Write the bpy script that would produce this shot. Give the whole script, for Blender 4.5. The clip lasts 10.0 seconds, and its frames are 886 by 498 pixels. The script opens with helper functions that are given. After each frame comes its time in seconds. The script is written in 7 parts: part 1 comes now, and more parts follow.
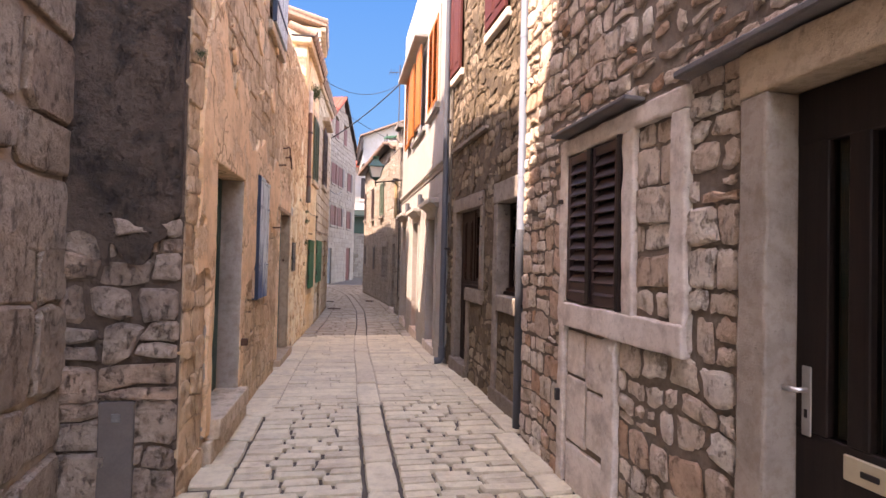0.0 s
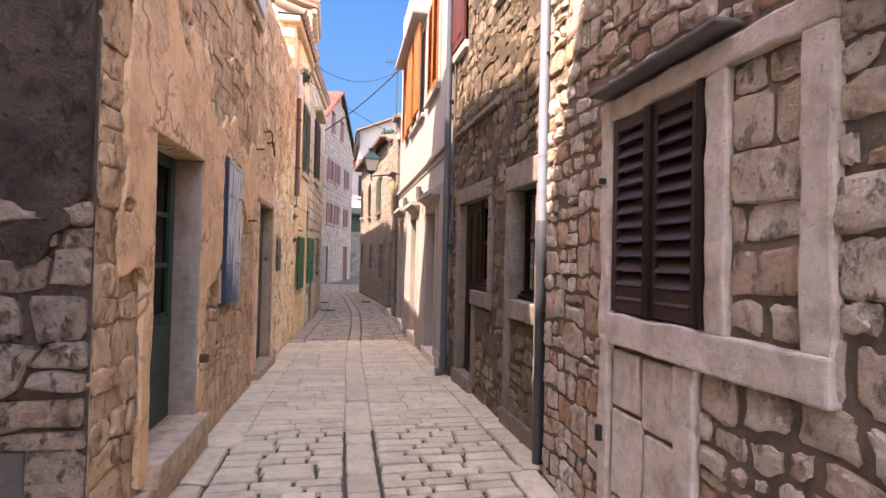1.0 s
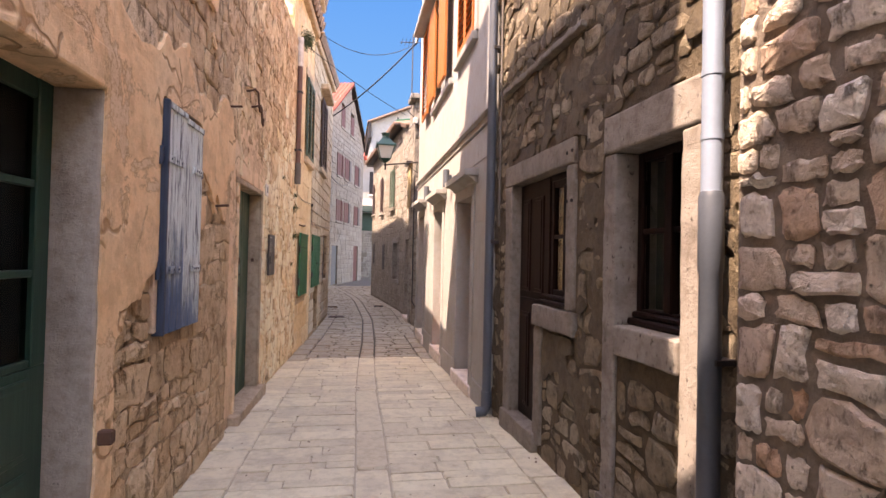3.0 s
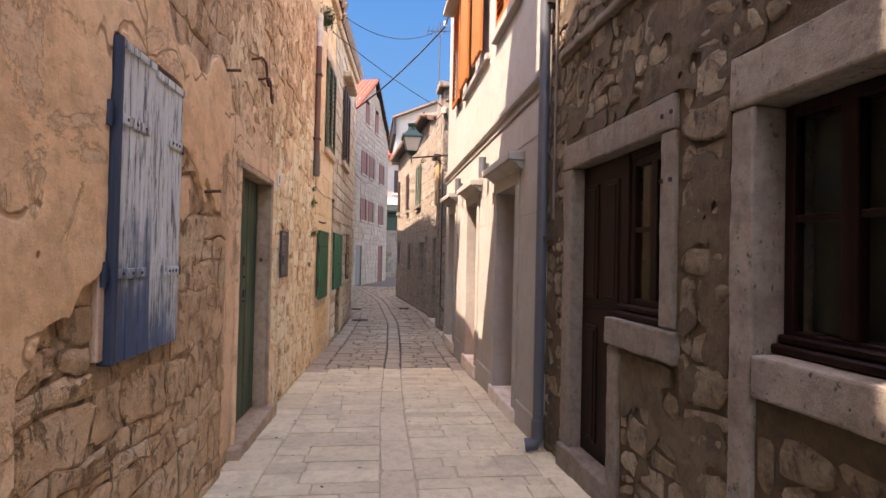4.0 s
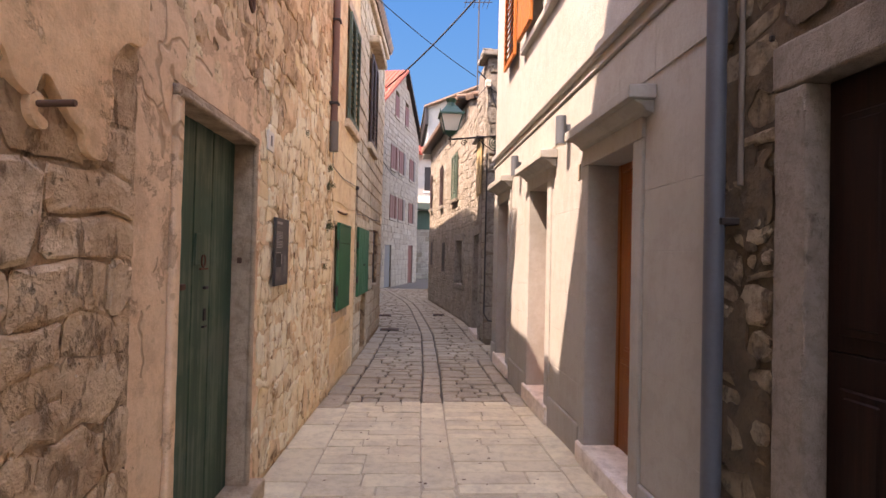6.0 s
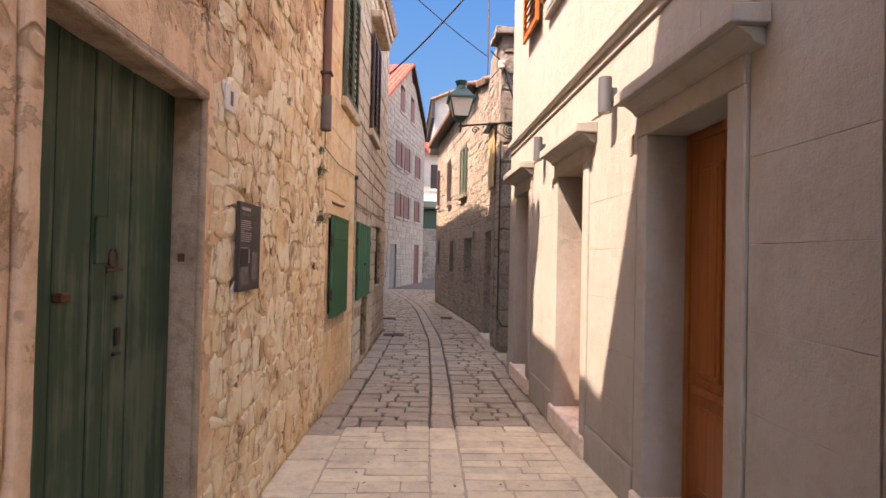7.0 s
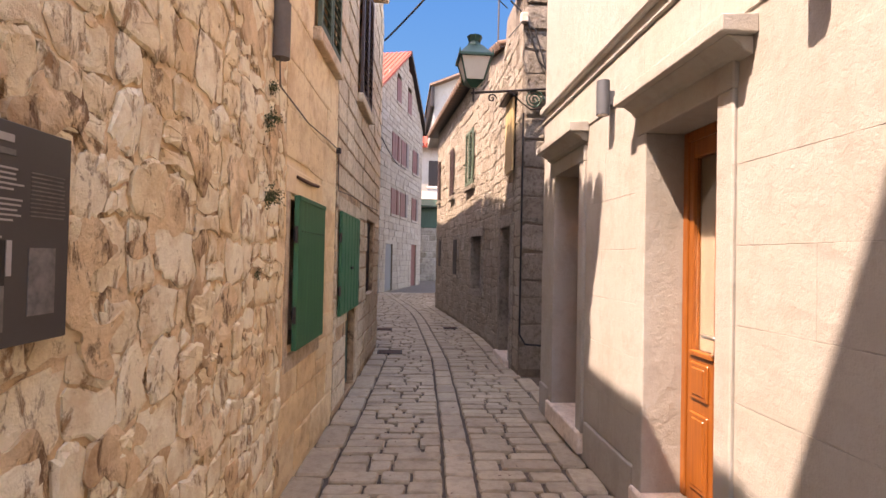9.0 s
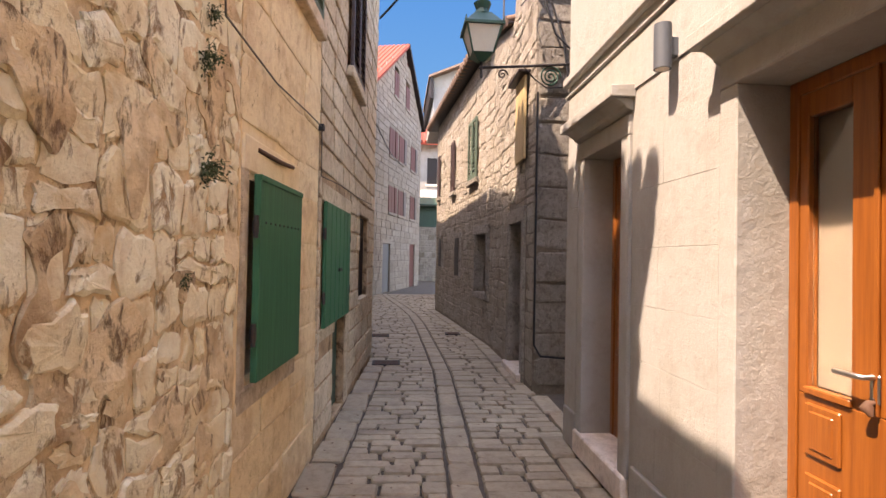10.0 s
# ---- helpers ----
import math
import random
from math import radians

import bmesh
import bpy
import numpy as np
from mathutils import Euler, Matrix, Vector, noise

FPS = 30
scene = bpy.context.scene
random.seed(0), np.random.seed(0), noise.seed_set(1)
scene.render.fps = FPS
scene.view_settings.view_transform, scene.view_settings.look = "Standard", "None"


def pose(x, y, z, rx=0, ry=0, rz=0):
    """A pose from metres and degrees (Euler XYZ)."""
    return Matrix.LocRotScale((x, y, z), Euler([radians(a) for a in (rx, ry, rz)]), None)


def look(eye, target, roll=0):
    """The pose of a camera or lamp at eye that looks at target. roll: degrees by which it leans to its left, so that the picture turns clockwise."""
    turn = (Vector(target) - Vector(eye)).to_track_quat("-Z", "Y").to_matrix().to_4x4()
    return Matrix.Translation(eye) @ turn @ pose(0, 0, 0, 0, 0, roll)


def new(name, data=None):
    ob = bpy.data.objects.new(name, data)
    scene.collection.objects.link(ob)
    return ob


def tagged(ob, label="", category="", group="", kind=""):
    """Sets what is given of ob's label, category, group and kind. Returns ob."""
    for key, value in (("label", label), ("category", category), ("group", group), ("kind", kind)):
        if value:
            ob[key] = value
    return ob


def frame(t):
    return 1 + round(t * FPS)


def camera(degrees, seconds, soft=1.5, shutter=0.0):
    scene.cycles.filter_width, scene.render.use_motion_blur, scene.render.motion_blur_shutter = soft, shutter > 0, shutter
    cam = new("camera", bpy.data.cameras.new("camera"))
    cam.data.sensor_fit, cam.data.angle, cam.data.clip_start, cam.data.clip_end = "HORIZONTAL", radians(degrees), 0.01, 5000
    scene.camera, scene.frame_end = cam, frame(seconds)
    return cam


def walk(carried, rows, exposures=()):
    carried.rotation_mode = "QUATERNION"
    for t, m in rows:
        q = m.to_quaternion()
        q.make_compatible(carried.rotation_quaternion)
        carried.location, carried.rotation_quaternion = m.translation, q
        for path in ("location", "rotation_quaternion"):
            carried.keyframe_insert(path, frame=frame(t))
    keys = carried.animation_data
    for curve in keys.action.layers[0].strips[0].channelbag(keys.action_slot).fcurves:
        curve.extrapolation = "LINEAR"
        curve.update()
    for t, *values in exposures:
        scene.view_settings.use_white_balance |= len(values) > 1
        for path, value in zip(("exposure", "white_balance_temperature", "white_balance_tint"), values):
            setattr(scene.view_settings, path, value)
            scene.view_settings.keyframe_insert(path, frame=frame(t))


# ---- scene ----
cam = camera(81.5, 10.0)
METRES, EYE, TILT, LEAN, TURN = 8.6, 1.6, 0.0, 0.0, -11.9
ROWS = [
    (0.0, 0.0, 0.0, 0.0, -0.03, 1.12, -1.35),
    (0.5, 0.0022, 0.0489, 0.0005, -0.09, 1.07, -1.3),
    (1.0, -0.0042, 0.0978, -0.0014, -0.17, 1.02, -1.3),
    (1.5, -0.0096, 0.1472, -0.0038, -0.24, 1.0, -1.27),
    (2.0, -0.0194, 0.1952, -0.0026, -0.31, 0.94, -1.24),
    (3.5, -0.0497, 0.3406, -0.0008, 2.29, 0.94, -1.26),
    (4.0, -0.0577, 0.3891, -0.0019, 3.68, 0.91, -1.28),
    (4.5, -0.0695, 0.4388, -0.0028, 4.79, 0.92, -1.29),
    (5.0, -0.0798, 0.4886, -0.0024, 5.33, 0.92, -1.3),
    (5.5, -0.0939, 0.5375, -0.0028, 6.14, 0.91, -1.33),
    (7.0, -0.1222, 0.6854, -0.0059, 7.53, 0.86, -1.26),
    (7.5, -0.1339, 0.7347, -0.0069, 7.49, 0.91, -1.23),
    (8.0, -0.1439, 0.783, -0.0064, 7.38, 0.91, -1.16),
    (8.5, -0.1563, 0.8336, -0.0066, 7.19, 0.91, -1.21),
    (9.0, -0.167, 0.8818, -0.0058, 7.1, 0.94, -1.21),
    (9.5, -0.1755, 0.9309, -0.006, 7.0, 0.97, -1.13),
    (10.0, -0.1862, 0.9801, -0.0062, 6.9, 0.94, -1.1),
]
walk(cam, [(t, pose(0, 0, EYE, TILT, LEAN, TURN) @ pose(METRES * x, METRES * y, METRES * z, 90 + pitch, roll, yaw)) for t, x, y, z, yaw, pitch, roll in ROWS], exposures=[(0.0, 2.94, 8400, 33), (0.8, 2.94, 8300, 33), (1.5, 2.88, 8200, 32), (2.0, 2.94, 8200, 31), (3.5, 2.85, 8500, 29), (4.0, 2.75, 8500, 29), (4.5, 2.74, 8200, 29), (5.0, 2.70, 8100, 29), (5.5, 2.72, 8200, 29), (7.0, 2.78, 8900, 32), (8.5, 2.78, 8800, 32), (9.5, 2.72, 8500, 28), (10.0, 2.68, 8400, 25)])

# ---- world, sun, exposure ----
SUN_WAY = Vector((1.0, 0.49, -1.87)).normalized()
sun_el = math.asin(-SUN_WAY.z)
sun_az = math.atan2(-SUN_WAY.x, -SUN_WAY.y)
world = bpy.data.worlds.new("sky")
scene.world = world
world.use_nodes = True
wn = world.node_tree
sky = wn.nodes.new("ShaderNodeTexSky")
sky.sky_type = "NISHITA"
sky.sun_disc = False
sky.sun_elevation = sun_el
sky.sun_rotation = sun_az
sky.air_density = 1.0
sky.dust_density = 0.8
sky.ozone_density = 1.0
wn.links.new(sky.outputs[0], wn.nodes["Background"].inputs[0])
wn.nodes["Background"].inputs[1].default_value = 0.18
sun = new("sun", bpy.data.lights.new("sun", "SUN"))
sun.data.energy = 2.4
sun.data.angle = radians(0.53)
sun.data.color = (1.0, 0.95, 0.88)
sun.matrix_world = look((-20, -17, 34), Vector((-20, -17, 34)) + SUN_WAY)


# ---- backdrop: clear blue sky far beyond the alley ----
sky_mat = bpy.data.materials.new("sky_blue")
sky_mat.use_nodes = True
snt = sky_mat.node_tree
snt.nodes.remove(snt.nodes["Principled BSDF"])
glow = snt.nodes.new("ShaderNodeEmission")
sxyz = snt.nodes.new("ShaderNodeSeparateXYZ")
sgeo = snt.nodes.new("ShaderNodeNewGeometry")
sramp = snt.nodes.new("ShaderNodeValToRGB")
smap = snt.nodes.new("ShaderNodeMapRange")
smap.inputs["From Min"].default_value, smap.inputs["From Max"].default_value = 0.0, 600.0
sramp.color_ramp.elements[0].color = (0.028, 0.085, 0.155, 1)
sramp.color_ramp.elements[1].color = (0.0055, 0.046, 0.145, 1)
snt.links.new(sgeo.outputs["Position"], sxyz.inputs[0])
snt.links.new(sxyz.outputs["Z"], smap.inputs["Value"])
snt.links.new(smap.outputs[0], sramp.inputs[0])
snt.links.new(sramp.outputs[0], glow.inputs["Color"])
snt.links.new(glow.outputs[0], snt.nodes["Material Output"].inputs["Surface"])
bme = bpy.data.meshes.new("backdrop")
bme.from_pydata([(-700, 900, -50), (700, 900, -50), (700, 900, 900), (-700, 900, 900)], [], [(0, 1, 2, 3)])
bme.materials.append(sky_mat)
tagged(new("backdrop", bme), "clear blue summer sky", "sky", kind="structure")


# ---- materials ----
def nodes_of(name):
    m = bpy.data.materials.new(name)
    m.use_nodes = True
    nt = m.node_tree
    return m, nt, nt.nodes["Principled BSDF"]


def add(nt, kind, **inputs):
    n = nt.nodes.new(kind)
    for k, v in inputs.items():
        n.inputs[k.replace("_", " ")].default_value = v
    return n


def noise_tex(nt, scale, detail=4.0, rough=0.6, where=None):
    n = nt.nodes.new("ShaderNodeTexNoise")
    n.inputs["Scale"].default_value = scale
    n.inputs["Detail"].default_value = detail
    n.inputs["Roughness"].default_value = rough
    if where:
        nt.links.new(where, n.inputs["Vector"])
    return n.outputs["Fac"]


def ramp(nt, fac, stops):
    r = nt.nodes.new("ShaderNodeValToRGB")
    els = r.color_ramp.elements
    while len(els) < len(stops):
        els.new(0.5)
    for e, (p, c) in zip(els, stops):
        e.position = p
        e.color = (*c, 1) if len(c) == 3 else c
    nt.links.new(fac, r.inputs[0])
    return r.outputs[0]


def mix(nt, fac, a, b, mode="MIX"):
    m = nt.nodes.new("ShaderNodeMix")
    m.data_type = "RGBA"
    m.blend_type = mode
    for sock, v in ((m.inputs[0], fac), (m.inputs[6], a), (m.inputs[7], b)):
        if hasattr(v, "is_linked"):
            nt.links.new(v, sock)
        else:
            sock.default_value = v if not isinstance(v, tuple) else (*v[:3], 1)
    return m.outputs[2]


def calc(nt, op, a, b=0.5, c=0.0):
    m = nt.nodes.new("ShaderNodeMath")
    m.operation = op
    for s, v in zip(m.inputs, (a, b, c)):
        if hasattr(v, "is_linked"):
            nt.links.new(v, s)
        else:
            s.default_value = v
    return m.outputs[0]


def relief(nt, bsdf, height, strength=0.5, dist=0.02):
    b = nt.nodes.new("ShaderNodeBump")
    b.inputs["Strength"].default_value = strength
    b.inputs["Distance"].default_value = dist
    nt.links.new(height, b.inputs["Height"])
    nt.links.new(b.outputs[0], bsdf.inputs["Normal"])


def place(nt):
    return nt.nodes.new("ShaderNodeNewGeometry").outputs["Position"]


def stone_mat(name, colors, stain=(0.12, 0.09, 0.06), stain_amount=0.35, rough=0.85, bump=0.6, pits=0.3, grain=18.0, grime=(0.52, 0.46, 0.40), stain_scale=2.6, dist=0.02, gouge=0.0, hollow=(0.17, 0.10, 0.06), gouge_at=0.45, gouge_scale=21, twist=0.0, drift=0.0):
    """Stone that varies from piece to piece, with grain, pits and stains."""
    m, nt, b = nodes_of(name)
    geo = nt.nodes.new("ShaderNodeNewGeometry")
    pos = geo.outputs["Position"]
    info = nt.nodes.new("ShaderNodeObjectInfo")
    rnd = calc(nt, "FRACT", calc(nt, "ADD", info.outputs["Random"], geo.outputs["Random Per Island"]))
    if drift:
        wide = noise_tex(nt, 1.1, 6, 0.6, pos)
        wide = ramp(nt, wide, [(0.30, (0, 0, 0)), (0.70, (1, 1, 1))])
        rnd = calc(nt, "ADD", calc(nt, "MULTIPLY", wide, drift), calc(nt, "MULTIPLY", rnd, 1.0 - drift))
    n = len(colors)
    base = ramp(nt, rnd, [(i / max(1, n - 1), c) for i, c in enumerate(colors)])
    big = noise_tex(nt, stain_scale, 5, 0.65, pos)
    mid = noise_tex(nt, grain, 6, 0.7, pos)
    fine = noise_tex(nt, grain * 6, 4, 0.7, pos)
    shade = calc(nt, "MULTIPLY_ADD", mid, 0.9, 0.55)
    col = mix(nt, 1.0, base, ramp(nt, shade, [(0.80, grime), (1.0, (0.95, 0.95, 0.95)), (1.0, (1, 1, 1))]), "MULTIPLY")
    st = ramp(nt, big, [(0.48, (0, 0, 0)), (0.72, (stain_amount,) * 3)])
    col = mix(nt, st, col, stain)
    vor = nt.nodes.new("ShaderNodeTexVoronoi")
    vor.inputs["Scale"].default_value = grain * 2.2
    nt.links.new(pos, vor.inputs["Vector"])
    pit = ramp(nt, vor.outputs["Distance"], [(0.05, (1, 1, 1)), (0.22, (0, 0, 0))])
    pitm = calc(nt, "MULTIPLY", pit, calc(nt, "GREATER_THAN", mid, 0.56))
    col = mix(nt, calc(nt, "MULTIPLY", pitm, pits), col, (0.06, 0.045, 0.03))
    h = calc(nt, "MULTIPLY_ADD", fine, 0.35, mid)
    if gouge:
        mp = nt.nodes.new("ShaderNodeMapping")
        mp.inputs["Scale"].default_value = (1.0, 1.0, 0.55)
        nt.links.new(pos, mp.inputs[0])
        rag = noise_tex(nt, gouge_scale, 7, 0.72, mp.outputs[0])
        rag.node.inputs["Distortion"].default_value = twist
        hole = ramp(nt, rag, [(gouge_at - 0.09, (1, 1, 1)), (gouge_at, (0, 0, 0))])
        col = mix(nt, calc(nt, "MULTIPLY", hole, gouge), col, hollow)
        h = calc(nt, "MULTIPLY_ADD", hole, -0.5, h)
    nt.links.new(col, b.inputs["Base Color"])
    b.inputs["Roughness"].default_value = rough
    h = calc(nt, "MULTIPLY_ADD", pitm, -0.5, h)
    relief(nt, b, h, bump, dist)
    return m


def plain_mat(name, color, dark=None, rough=0.7, scale=6.0, bump=0.15, metal=0.0, amount=0.5, fine=60.0, dist=0.006):
    """A surface of one colour with patches and fine grain."""
    m, nt, b = nodes_of(name)
    pos = place(nt)
    big = noise_tex(nt, scale, 5, 0.65, pos)
    small = noise_tex(nt, fine, 5, 0.7, pos)
    dark = dark or tuple(c * 0.6 for c in color)
    f = calc(nt, "MULTIPLY_ADD", small, 0.5, calc(nt, "MULTIPLY", big, 0.7))
    col = mix(nt, ramp(nt, f, [(0.45, (amount,) * 3), (0.72, (0, 0, 0))]), color, dark)
    nt.links.new(col, b.inputs["Base Color"])
    b.inputs["Roughness"].default_value = rough
    b.inputs["Metallic"].default_value = metal
    relief(nt, b, calc(nt, "ADD", small, big), bump, dist)
    return m


def plaster_mat(name, color, patch, dirt=(0.2, 0.14, 0.09), bump=0.35, cracks=0.0, under=None):
    """Old lime plaster: two tones in broad patches, streaks and speckle."""
    m, nt, b = nodes_of(name)
    pos = place(nt)
    mapping = nt.nodes.new("ShaderNodeMapping")
    mapping.inputs["Scale"].default_value = (1.0, 1.6, 0.35)
    nt.links.new(pos, mapping.inputs[0])
    streak = noise_tex(nt, 3.5, 6, 0.65, mapping.outputs[0])
    big = noise_tex(nt, 1.3, 4, 0.55, pos)
    mid = noise_tex(nt, 12, 6, 0.7, pos)
    fine = noise_tex(nt, 90, 3, 0.6, pos)
    col = mix(nt, ramp(nt, big, [(0.4, (0, 0, 0)), (0.62, (1, 1, 1))]), color, patch)
    col = mix(nt, ramp(nt, streak, [(0.55, (0, 0, 0)), (0.78, (0.6, 0.6, 0.6))]), col, dirt)
    col = mix(nt, ramp(nt, mid, [(0.52, (0, 0, 0)), (0.72, (0.4, 0.4, 0.4))]), col, dirt)
    wash = noise_tex(nt, 4.5, 6, 0.7, pos)
    col = mix(nt, ramp(nt, wash, [(0.40, (0.35, 0.35, 0.35)), (0.50, (0, 0, 0))]), col, dirt)
    h = calc(nt, "MULTIPLY_ADD", fine, 0.25, calc(nt, "ADD", mid, streak))
    if cracks:
        bend = nt.nodes.new("ShaderNodeVectorMath")
        bend.operation = "MULTIPLY_ADD"
        wob = nt.nodes.new("ShaderNodeTexNoise")
        wob.inputs["Scale"].default_value = 5.0
        nt.links.new(pos, wob.inputs["Vector"])
        nt.links.new(wob.outputs["Color"], bend.inputs[0])
        bend.inputs[1].default_value = (0.35, 0.35, 0.35)
        nt.links.new(pos, bend.inputs[2])
        vor = nt.nodes.new("ShaderNodeTexVoronoi")
        vor.feature = "DISTANCE_TO_EDGE"
        vor.inputs["Scale"].default_value = 1.5
        nt.links.new(bend.outputs[0], vor.inputs["Vector"])
        line = ramp(nt, vor.outputs["Distance"], [(0.009, (1, 1, 1)), (0.026, (0, 0, 0))])
        line = calc(nt, "MULTIPLY", line, calc(nt, "GREATER_THAN", big, 0.5))
        col = mix(nt, calc(nt, "MULTIPLY", line, cracks), col, dirt)
        h = calc(nt, "MULTIPLY_ADD", line, -1.2, h)
    if under:
        rag = noise_tex(nt, 2.4, 8, 0.68, pos)
        rag.node.inputs["Distortion"].default_value = 0.5
        peel = ramp(nt, rag, [(0.565, (0, 0, 0)), (0.58, (1, 1, 1))])
        rim = calc(nt, "MULTIPLY", ramp(nt, rag, [(0.545, (0, 0, 0)), (0.567, (1, 1, 1))]), calc(nt, "SUBTRACT", 1.0, peel))
        speck = ramp(nt, noise_tex(nt, 38, 6, 0.75, pos), [(0.50, (0, 0, 0)), (0.62, (0.75, 0.75, 0.75))])
        col = mix(nt, calc(nt, "MULTIPLY", peel, 0.8), col, mix(nt, speck, under, dirt))
        col = mix(nt, calc(nt, "MULTIPLY", rim, 0.85), col, dirt)
        col = mix(nt, calc(nt, "MULTIPLY", speck, 0.2), col, dirt)
        h = calc(nt, "MULTIPLY_ADD", peel, -1.1, h)
    nt.links.new(col, b.inputs["Base Color"])
    b.inputs["Roughness"].default_value = 0.9
    relief(nt, b, h, bump, 0.02)
    return m


def wood_mat(name, color, dark, along="z", rough=0.55, scale=1.0, wear=None, wear_amount=0.0, gloss=0.3):
    """Wood or painted boards with grain running along one axis."""
    m, nt, b = nodes_of(name)
    pos = place(nt)
    mp = nt.nodes.new("ShaderNodeMapping")
    mp.inputs["Scale"].default_value = (40 * scale, 40 * scale, 1.8 * scale) if along == "z" else (40 * scale, 1.8 * scale, 40 * scale)
    nt.links.new(pos, mp.inputs[0])
    g = noise_tex(nt, 1.0, 6, 0.65, mp.outputs[0])
    big = noise_tex(nt, 3.0, 4, 0.6, pos)
    col = mix(nt, ramp(nt, g, [(0.35, (0, 0, 0)), (0.65, (1, 1, 1))]), dark, color)
    if wear:
        w = calc(nt, "ADD", calc(nt, "MULTIPLY", g, 0.7), calc(nt, "MULTIPLY", big, 0.5))
        col = mix(nt, ramp(nt, w, [(0.58, (0, 0, 0)), (0.66, (wear_amount,) * 3)]), col, wear)
    nt.links.new(col, b.inputs["Base Color"])
    b.inputs["Roughness"].default_value = rough
    b.inputs["Specular IOR Level"].default_value = gloss
    relief(nt, b, g, 0.25, 0.004)
    return m


def glass_mat(name, tint=(0.9, 0.95, 0.95), rough=0.02):
    m, nt, b = nodes_of(name)
    b.inputs["Base Color"].default_value = (*tint, 1)
    b.inputs["Transmission Weight"].default_value = 1.0
    b.inputs["Roughness"].default_value = rough
    b.inputs["IOR"].default_value = 1.18
    return m


M_STONE_NEAR = stone_mat("limestone_brown_weathered", [(0.60, 0.46, 0.34), (0.80, 0.69, 0.565), (0.63, 0.49, 0.37), (0.86, 0.78, 0.67), (0.55, 0.325, 0.20), (0.74, 0.60, 0.47)], stain=(0.27, 0.17, 0.10), stain_amount=0.55, stain_scale=7.0, pits=0.5, bump=1.0, grain=14, dist=0.03, gouge=0.6, gouge_at=0.45, gouge_scale=17)
M_MORTAR_NEAR = plain_mat("mortar_brown_grey", (0.255, 0.205, 0.16), (0.13, 0.10, 0.078), 0.95, 5, 0.8, dist=0.02, amount=0.8, fine=34.0)
M_MORTAR_SOOT = plain_mat("mortar_dark_brown", (0.18, 0.12, 0.082), (0.075, 0.053, 0.038), 0.95, 6, 1.0, dist=0.04, amount=0.8, fine=30.0)
# Pipe house wall: brown stone and mortar, lowered in tone to carry its shade.
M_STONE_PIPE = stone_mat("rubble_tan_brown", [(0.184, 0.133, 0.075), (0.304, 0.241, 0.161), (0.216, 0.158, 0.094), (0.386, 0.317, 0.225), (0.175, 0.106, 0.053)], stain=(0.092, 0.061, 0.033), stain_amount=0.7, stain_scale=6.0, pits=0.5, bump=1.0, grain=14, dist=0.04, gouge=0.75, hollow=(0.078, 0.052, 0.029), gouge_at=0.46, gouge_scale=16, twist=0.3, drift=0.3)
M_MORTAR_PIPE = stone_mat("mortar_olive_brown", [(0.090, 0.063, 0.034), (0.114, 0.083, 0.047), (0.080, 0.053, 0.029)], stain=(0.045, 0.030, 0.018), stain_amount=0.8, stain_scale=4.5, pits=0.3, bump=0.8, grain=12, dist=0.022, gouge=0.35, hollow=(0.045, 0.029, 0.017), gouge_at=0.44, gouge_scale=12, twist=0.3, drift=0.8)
M_STONE_OCHRE = stone_mat("limestone_cream", [(0.77, 0.56, 0.29), (0.86, 0.70, 0.435), (0.89, 0.785, 0.555), (0.91, 0.825, 0.61), (0.88, 0.76, 0.51)], stain=(0.58, 0.36, 0.155), stain_amount=0.9, stain_scale=3.4, pits=0.05, bump=0.75, grain=11, dist=0.016, gouge=0.9, grime=(0.95, 0.91, 0.85), hollow=(0.35, 0.195, 0.085), gouge_at=0.45, gouge_scale=11, twist=0.45, drift=0.5)
M_STONE_BROWN = stone_mat("limestone_tan", [(0.594, 0.385, 0.209), (0.748, 0.528, 0.319), (0.660, 0.440, 0.248), (0.814, 0.605, 0.391), (0.550, 0.330, 0.165)], stain=(0.341, 0.198, 0.099), stain_amount=0.8, stain_scale=3.6, pits=0.4, bump=1.0, grain=12, dist=0.024, gouge=0.85, gouge_scale=13, twist=0.4, grime=(0.80, 0.71, 0.62), hollow=(0.35, 0.205, 0.10), gouge_at=0.46, drift=0.6)
M_MORTAR_TAN = stone_mat("mortar_tan", [(0.50, 0.34, 0.20), (0.58, 0.41, 0.255)], stain=(0.17, 0.10, 0.052), stain_amount=0.95, stain_scale=3.0, pits=0.3, bump=0.9, grain=10, dist=0.024, gouge=0.85, grime=(0.78, 0.69, 0.60), hollow=(0.12, 0.068, 0.036), gouge_at=0.47, gouge_scale=9, twist=0.4, drift=0.6)
M_MORTAR_CREAM = stone_mat("mortar_cream", [(0.88, 0.70, 0.45), (0.74, 0.52, 0.29)], stain=(0.34, 0.195, 0.09), stain_amount=0.9, stain_scale=3.0, pits=0.15, bump=0.8, grain=10, dist=0.018, gouge=0.95, grime=(0.92, 0.86, 0.77), hollow=(0.21, 0.115, 0.052), gouge_at=0.455, gouge_scale=10, twist=0.5, drift=0.6)
M_STONE_DARK = stone_mat("limestone_sooty", [(0.46, 0.34, 0.25), (0.53, 0.405, 0.305), (0.39, 0.285, 0.21), (0.53, 0.36, 0.245)], stain=(0.10, 0.075, 0.06), stain_amount=0.75, stain_scale=4.5, bump=1.0, grain=11, dist=0.05, gouge=0.55, hollow=(0.07, 0.05, 0.038))
